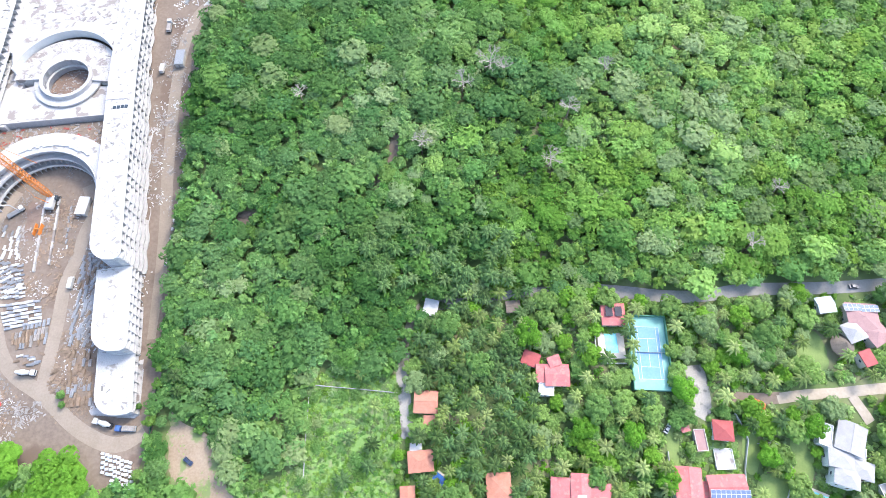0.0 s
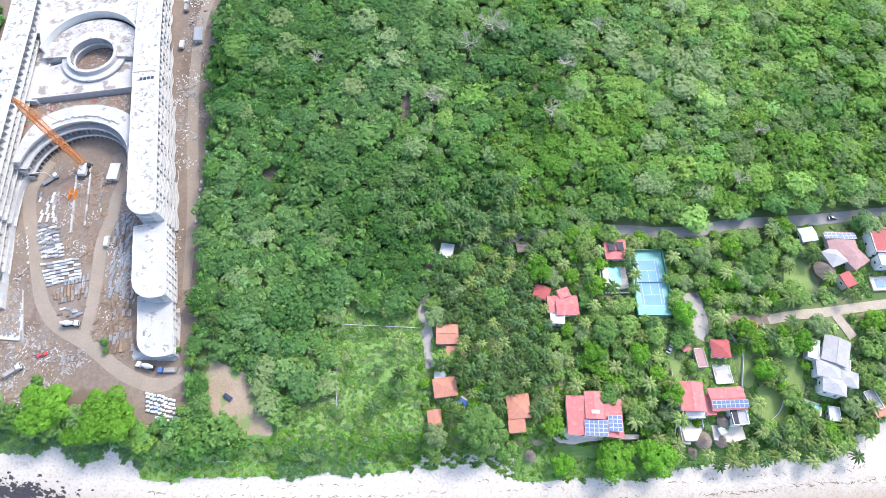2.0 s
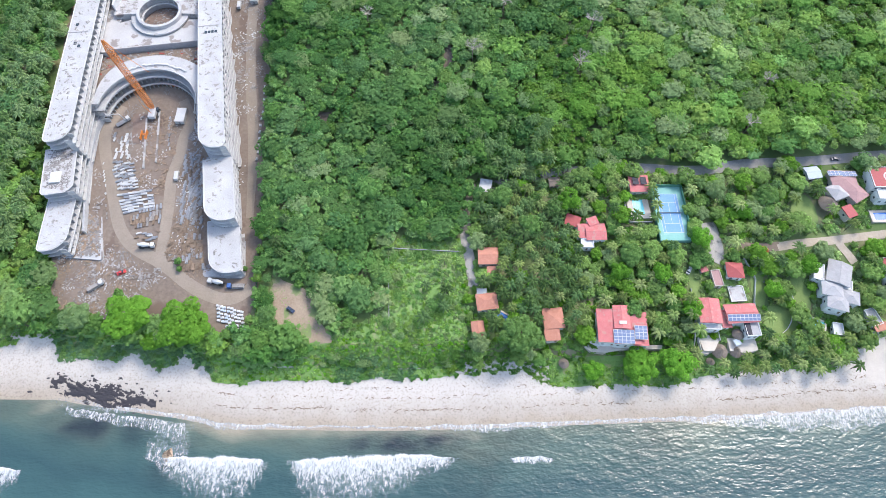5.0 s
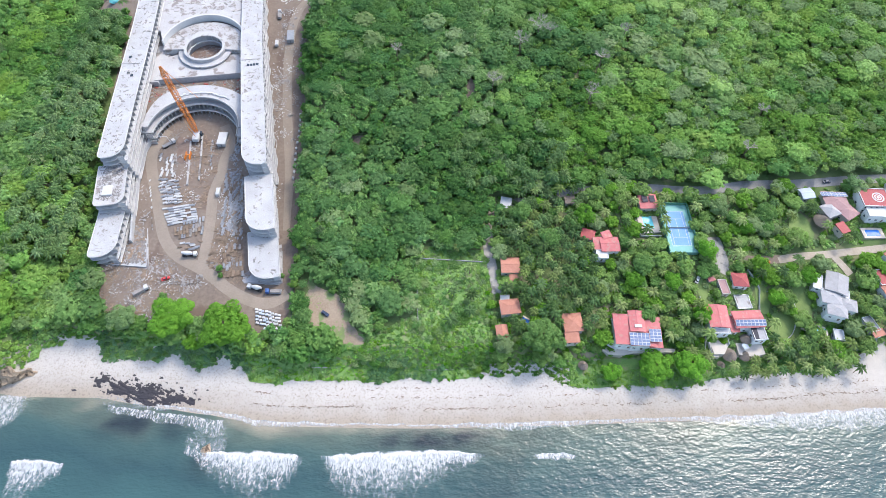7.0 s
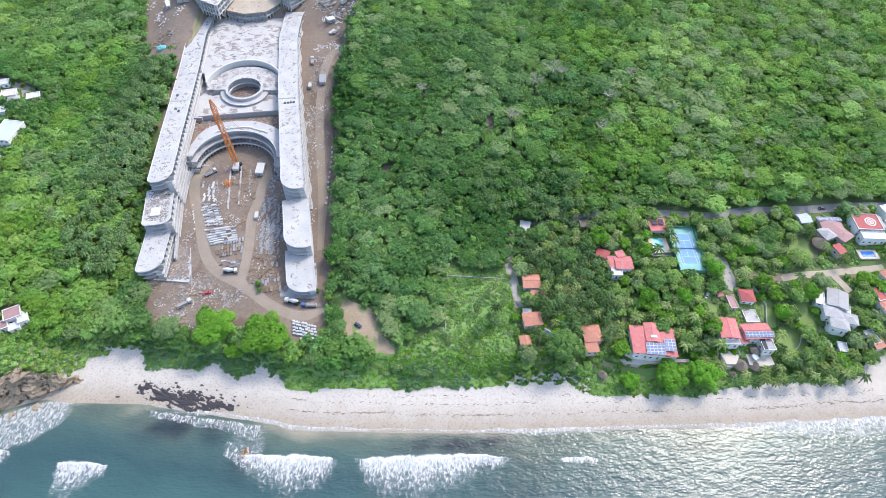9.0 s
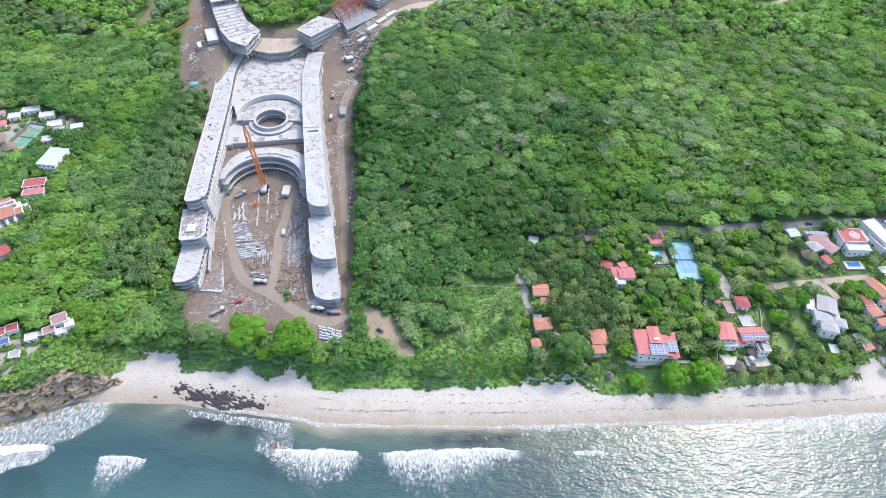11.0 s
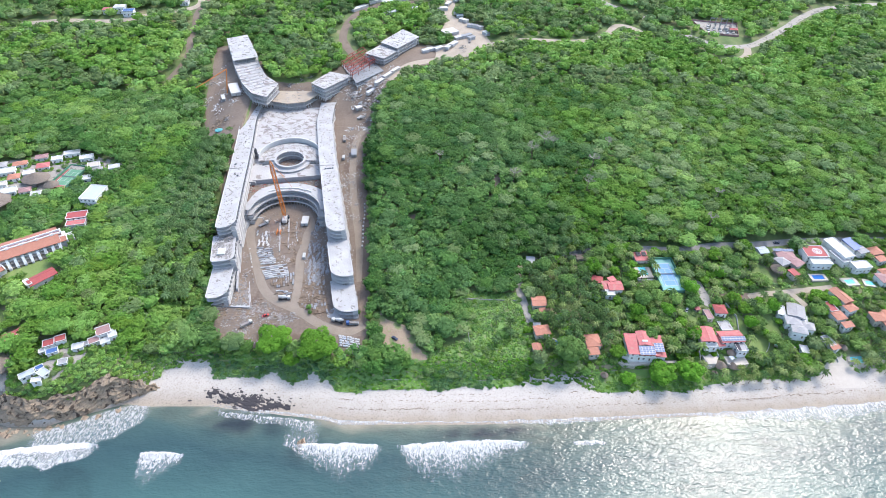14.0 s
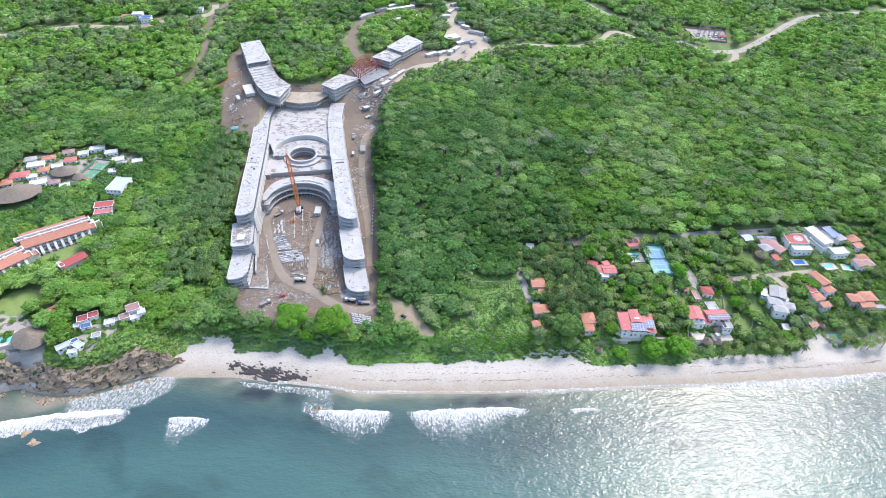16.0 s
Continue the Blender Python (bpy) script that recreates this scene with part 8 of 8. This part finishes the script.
debris(420, -181, -165, 30, 118, RUBBLE, "grey broken blocks and offcuts along the wing")
debris(260, -182, -166, 28, 60, TIMBER, "scattered brown formwork timber", 0.6, 3.2)
drape("excavation", [(-212, 108), (-203.9, 107), (-206.8, 129.5), (-215, 128)], 0.62, PIT, "reddish dug-out trench beside the crane", "ground", 1.5, 1.0)
debris(300, -218, -194, 76, 112, WHITE, "small white panels and sacks between the stacks", 0.3, 1.1)
debris(560, -226, -184, 100, 146, RUBBLE, "loose blocks round the crane", 0.3, 1.2)
debris(700, -179, -162, 28, 62, TIMBER, "brown planks and reinforcement along the wing", 0.3, 1.8)
debris(800, -240, -200, 14, 46, RUBBLE, "broken pale blocks at the foot of the podium", 0.3, 1.5)
debris(500, -160, -143, 100, 250, RUBBLE, "pale offcuts beside the haul road", 0.3, 1.6)
debris(600, -250, -160, 268, 330, RUBBLE, "stores among the inland blocks", 0.4, 2.4)
debris(300, -165, -112, 300, 345, WHITE, "white stores on the rear yard", 0.5, 2.2)
debris(260, -228, -186, 30, 135, RUBBLE, "loose pale blocks over the yard")
debris(160, -236, -198, 10, 36, RUBBLE, "broken blocks by the site edge")
debris(200, -200, -184, 10, 30, RUBBLE, "tipped rubble beside the track")
debris(320, -164, -150, 110, 240, RUBBLE, "grey spoil along the haul road")
debris(200, -238, -178, 158, 168, TIMBER, "timber and reinforcement between decks", 0.5, 2.6)
debris(500, -160, -128, 248, 322, WHITE, "white stores and bundles in the rear yard", 0.5, 2.6)
debris(700, -165, -118, 250, 330, RUBBLE, "stores and rubble in the rear yard", 0.6, 3.0)
debris(220, -306, -262, 240, 340, RUBBLE, "rubble behind the west wing", 0.6, 2.6)
debris(120, -290, -262, 236, 262, TIMBER, "timber offcuts on ochre earth", 0.8, 3.2)
debris(700, -236, -196, 8, 44, TIMBER, "splintered brown formwork below the podium", 0.4, 2.2)
debris(420, -236, -196, 8, 44, WHITE, "pale scraps below the podium", 0.3, 1.2)
debris(420, -204, -186, 74, 140, TIMBER, "brown planks over the yard", 0.4, 2.4)
debris(420, -180, -164, 54, 122, STEEL, "loose steel bars and couplers over the yard", 0.5, 2.6)
debris(300, -186, -164, 30, 120, WHITE, "white scraps along the wing", 0.3, 1.3)
debris(260, -160, -150, 80, 250, WHITE, "white scraps at the foot of the wing", 0.4, 1.6)
debris(260, -310, -264, 250, 380, WHITE, "white stores behind the west wing", 0.5, 2.4)
debris(260, -96, -20, 356, 450, RUBBLE, "stores on the camp yard", 0.5, 2.6)
tarp = bmesh.new()
bmesh.ops.create_icosphere(tarp, subdivisions=3, radius=1)
for v in tarp.verts:
    v.co = Vector((v.co.x * 4.5, v.co.y * 3.0, max(-0.1, v.co.z) * 1.6)) * (1 + 0.25 * noise.noise(v.co * 2))
tarp.transform(Matrix.Translation((-277, 243, float(ground(-277, 243)) + 0.3)))
solid("tarpaulin", tarp, TARP, "turquoise tarpaulin over a heap", "tarpaulin")
for i in range(12):
    x, y = -140.5 + 0.3 * math.sin(i), 96 + 4.6 * i
    ob = solid("barrier_block", cuboid(-0.6, -0.9, 0, 0.6, 0.9, 0.9, pose(x, y, float(ground(x, y)) + 0.3, 0, 0, st.uniform(-10, 10)), 0.1), WHITE, "white concrete block along the haul road", "block", "road blocks")


def mesh_fence(line, label):
    c = along(line, 3.0)
    root = thing("mesh_fence", (0, 0, 0), 0, label, "fence", "site fences")
    for p, q in zip(c[:-1], c[1:]):
        z0, z1 = float(ground(*p)), float(ground(*q))
        bm = bmesh.new()
        v = [bm.verts.new(a) for a in ((*p, z0 - 0.3), (*q, z1 - 0.3), (*q, z1 + 2.0), (*p, z0 + 2.0))]
        bm.faces.new(v)
        bmesh.ops.solidify(bm, geom=bm.faces[:], thickness=0.08)
        part("panel", bm, FENCE, root)
        part("post", tube(bmesh.new(), (*p, z0 - 0.4), (*p, z0 + 2.2), 0.07), STEEL, root)
    return root


mesh_fence([(-133.6, 42), (-133, 14), (-131.5, -3), (-137, -5)], "green mesh fence round the building site")


def low_wall(line, label, high=0.9, mat=None):
    c = along(line, 4.0)
    root = thing("garden_wall", (0, 0, 0), 0, label, "wall", "garden walls")
    for p, q in zip(c[:-1], c[1:]):
        z0, z1 = float(ground(*p)), float(ground(*q))
        d = q - p
        nn = np.array([-d[1], d[0]]) / np.linalg.norm(d) * 0.14
        bm = bmesh.new()
        vs = [bm.verts.new((*(e + k * nn), z + h)) for h in (-0.4, high) for e, z, k in ((p, z0, 1), (p, z0, -1), (q, z1, -1), (q, z1, 1))]
        for f in ((0, 1, 5, 4), (1, 2, 6, 5), (2, 3, 7, 6), (3, 0, 4, 7), (4, 5, 6, 7), (3, 2, 1, 0)):
            bm.faces.new([vs[i] for i in f])
        part("wall_panel", bm, mat or SLAB_EDGE, root)
    return root


low_wall([(246, 470), (300, 459), (289, 426), (252, 432), (246, 470)], "mauve brick wall round the substation", 2.2, MAUVE_TILE)
low_wall([(-66.3, 40), (-66, 20), (-65.5, -1)], "thin pale wall across the scrub plot", 1.2)
low_wall([(-66.3, 40), (-45, 38.5), (-27.5, 37)], "low pale wall along the scrub plot", 1.2)
low_wall(curved([(128, 18), (136, 19), (143, 14), (142, 4), (138, -6), (130, -10)], 3.0), "curving white garden wall round a lawn", 1.0, WHITE)
low_wall([(119, 30), (124, 20), (121, 6), (122, -8)], "white plot wall between villas", 1.6, WHITE)
low_wall([(88, 14), (88.5, 0), (87, -14)], "white plot wall beside the beach house", 1.6, WHITE)
low_wall([(180, 8), (183, -4), (184, -14)], "white plot wall beside a sandy lane", 1.5, WHITE)
low_wall([(60, 66), (60.5, 52), (62, 50), (73, 50)], "white wall round the pool terrace", 1.4, WHITE)

# ---- leafless trees in the wood ----
def bare_tree(x, y, r, label):
    z = float(ground(x, y))
    root = thing("bare_tree", (x, y, z), db.uniform(0, 360), label, "tree", "leafless trees")
    trunk = tube(bmesh.new(), (0, 0, -0.3), (0.2, 0.1, 10.5), 0.4, 0.22)
    part("trunk", trunk, BARK, root)
    bm = bmesh.new()

    def fork(p, d, length, rad, depth):
        q = p + d * length
        tube(bm, p, q, rad, rad * 0.6, 3)
        if depth:
            for _ in range(3):
                nd = (d + Vector((db.gauss(0, 0.55), db.gauss(0, 0.55), db.gauss(0.08, 0.25)))).normalized()
                fork(q, nd, length * 0.72, rad * 0.6, depth - 1)
    for k in range(6):
        a = 2 * math.pi * (k + db.random()) / 6
        fork(Vector((0.2, 0.1, 10)), Vector((math.cos(a), math.sin(a), 0.7)).normalized(), r * 0.42, 0.30, 3)
    part("crown", bm, TWIG, root, "grey leafless branches")
    return root


for x, y, r in ((12.9, 188, 8), (41.6, 140, 6.5), (-19, 145, 5.5), (0, 176.5, 6), (51, 166, 5.5), (20, 186, 5), (132, 102, 5), (-78, 172, 4.5), (70, 190, 5), (146, 128, 4.5)):
    bare_tree(x, y, r, "pale grey leafless tree above the canopy")
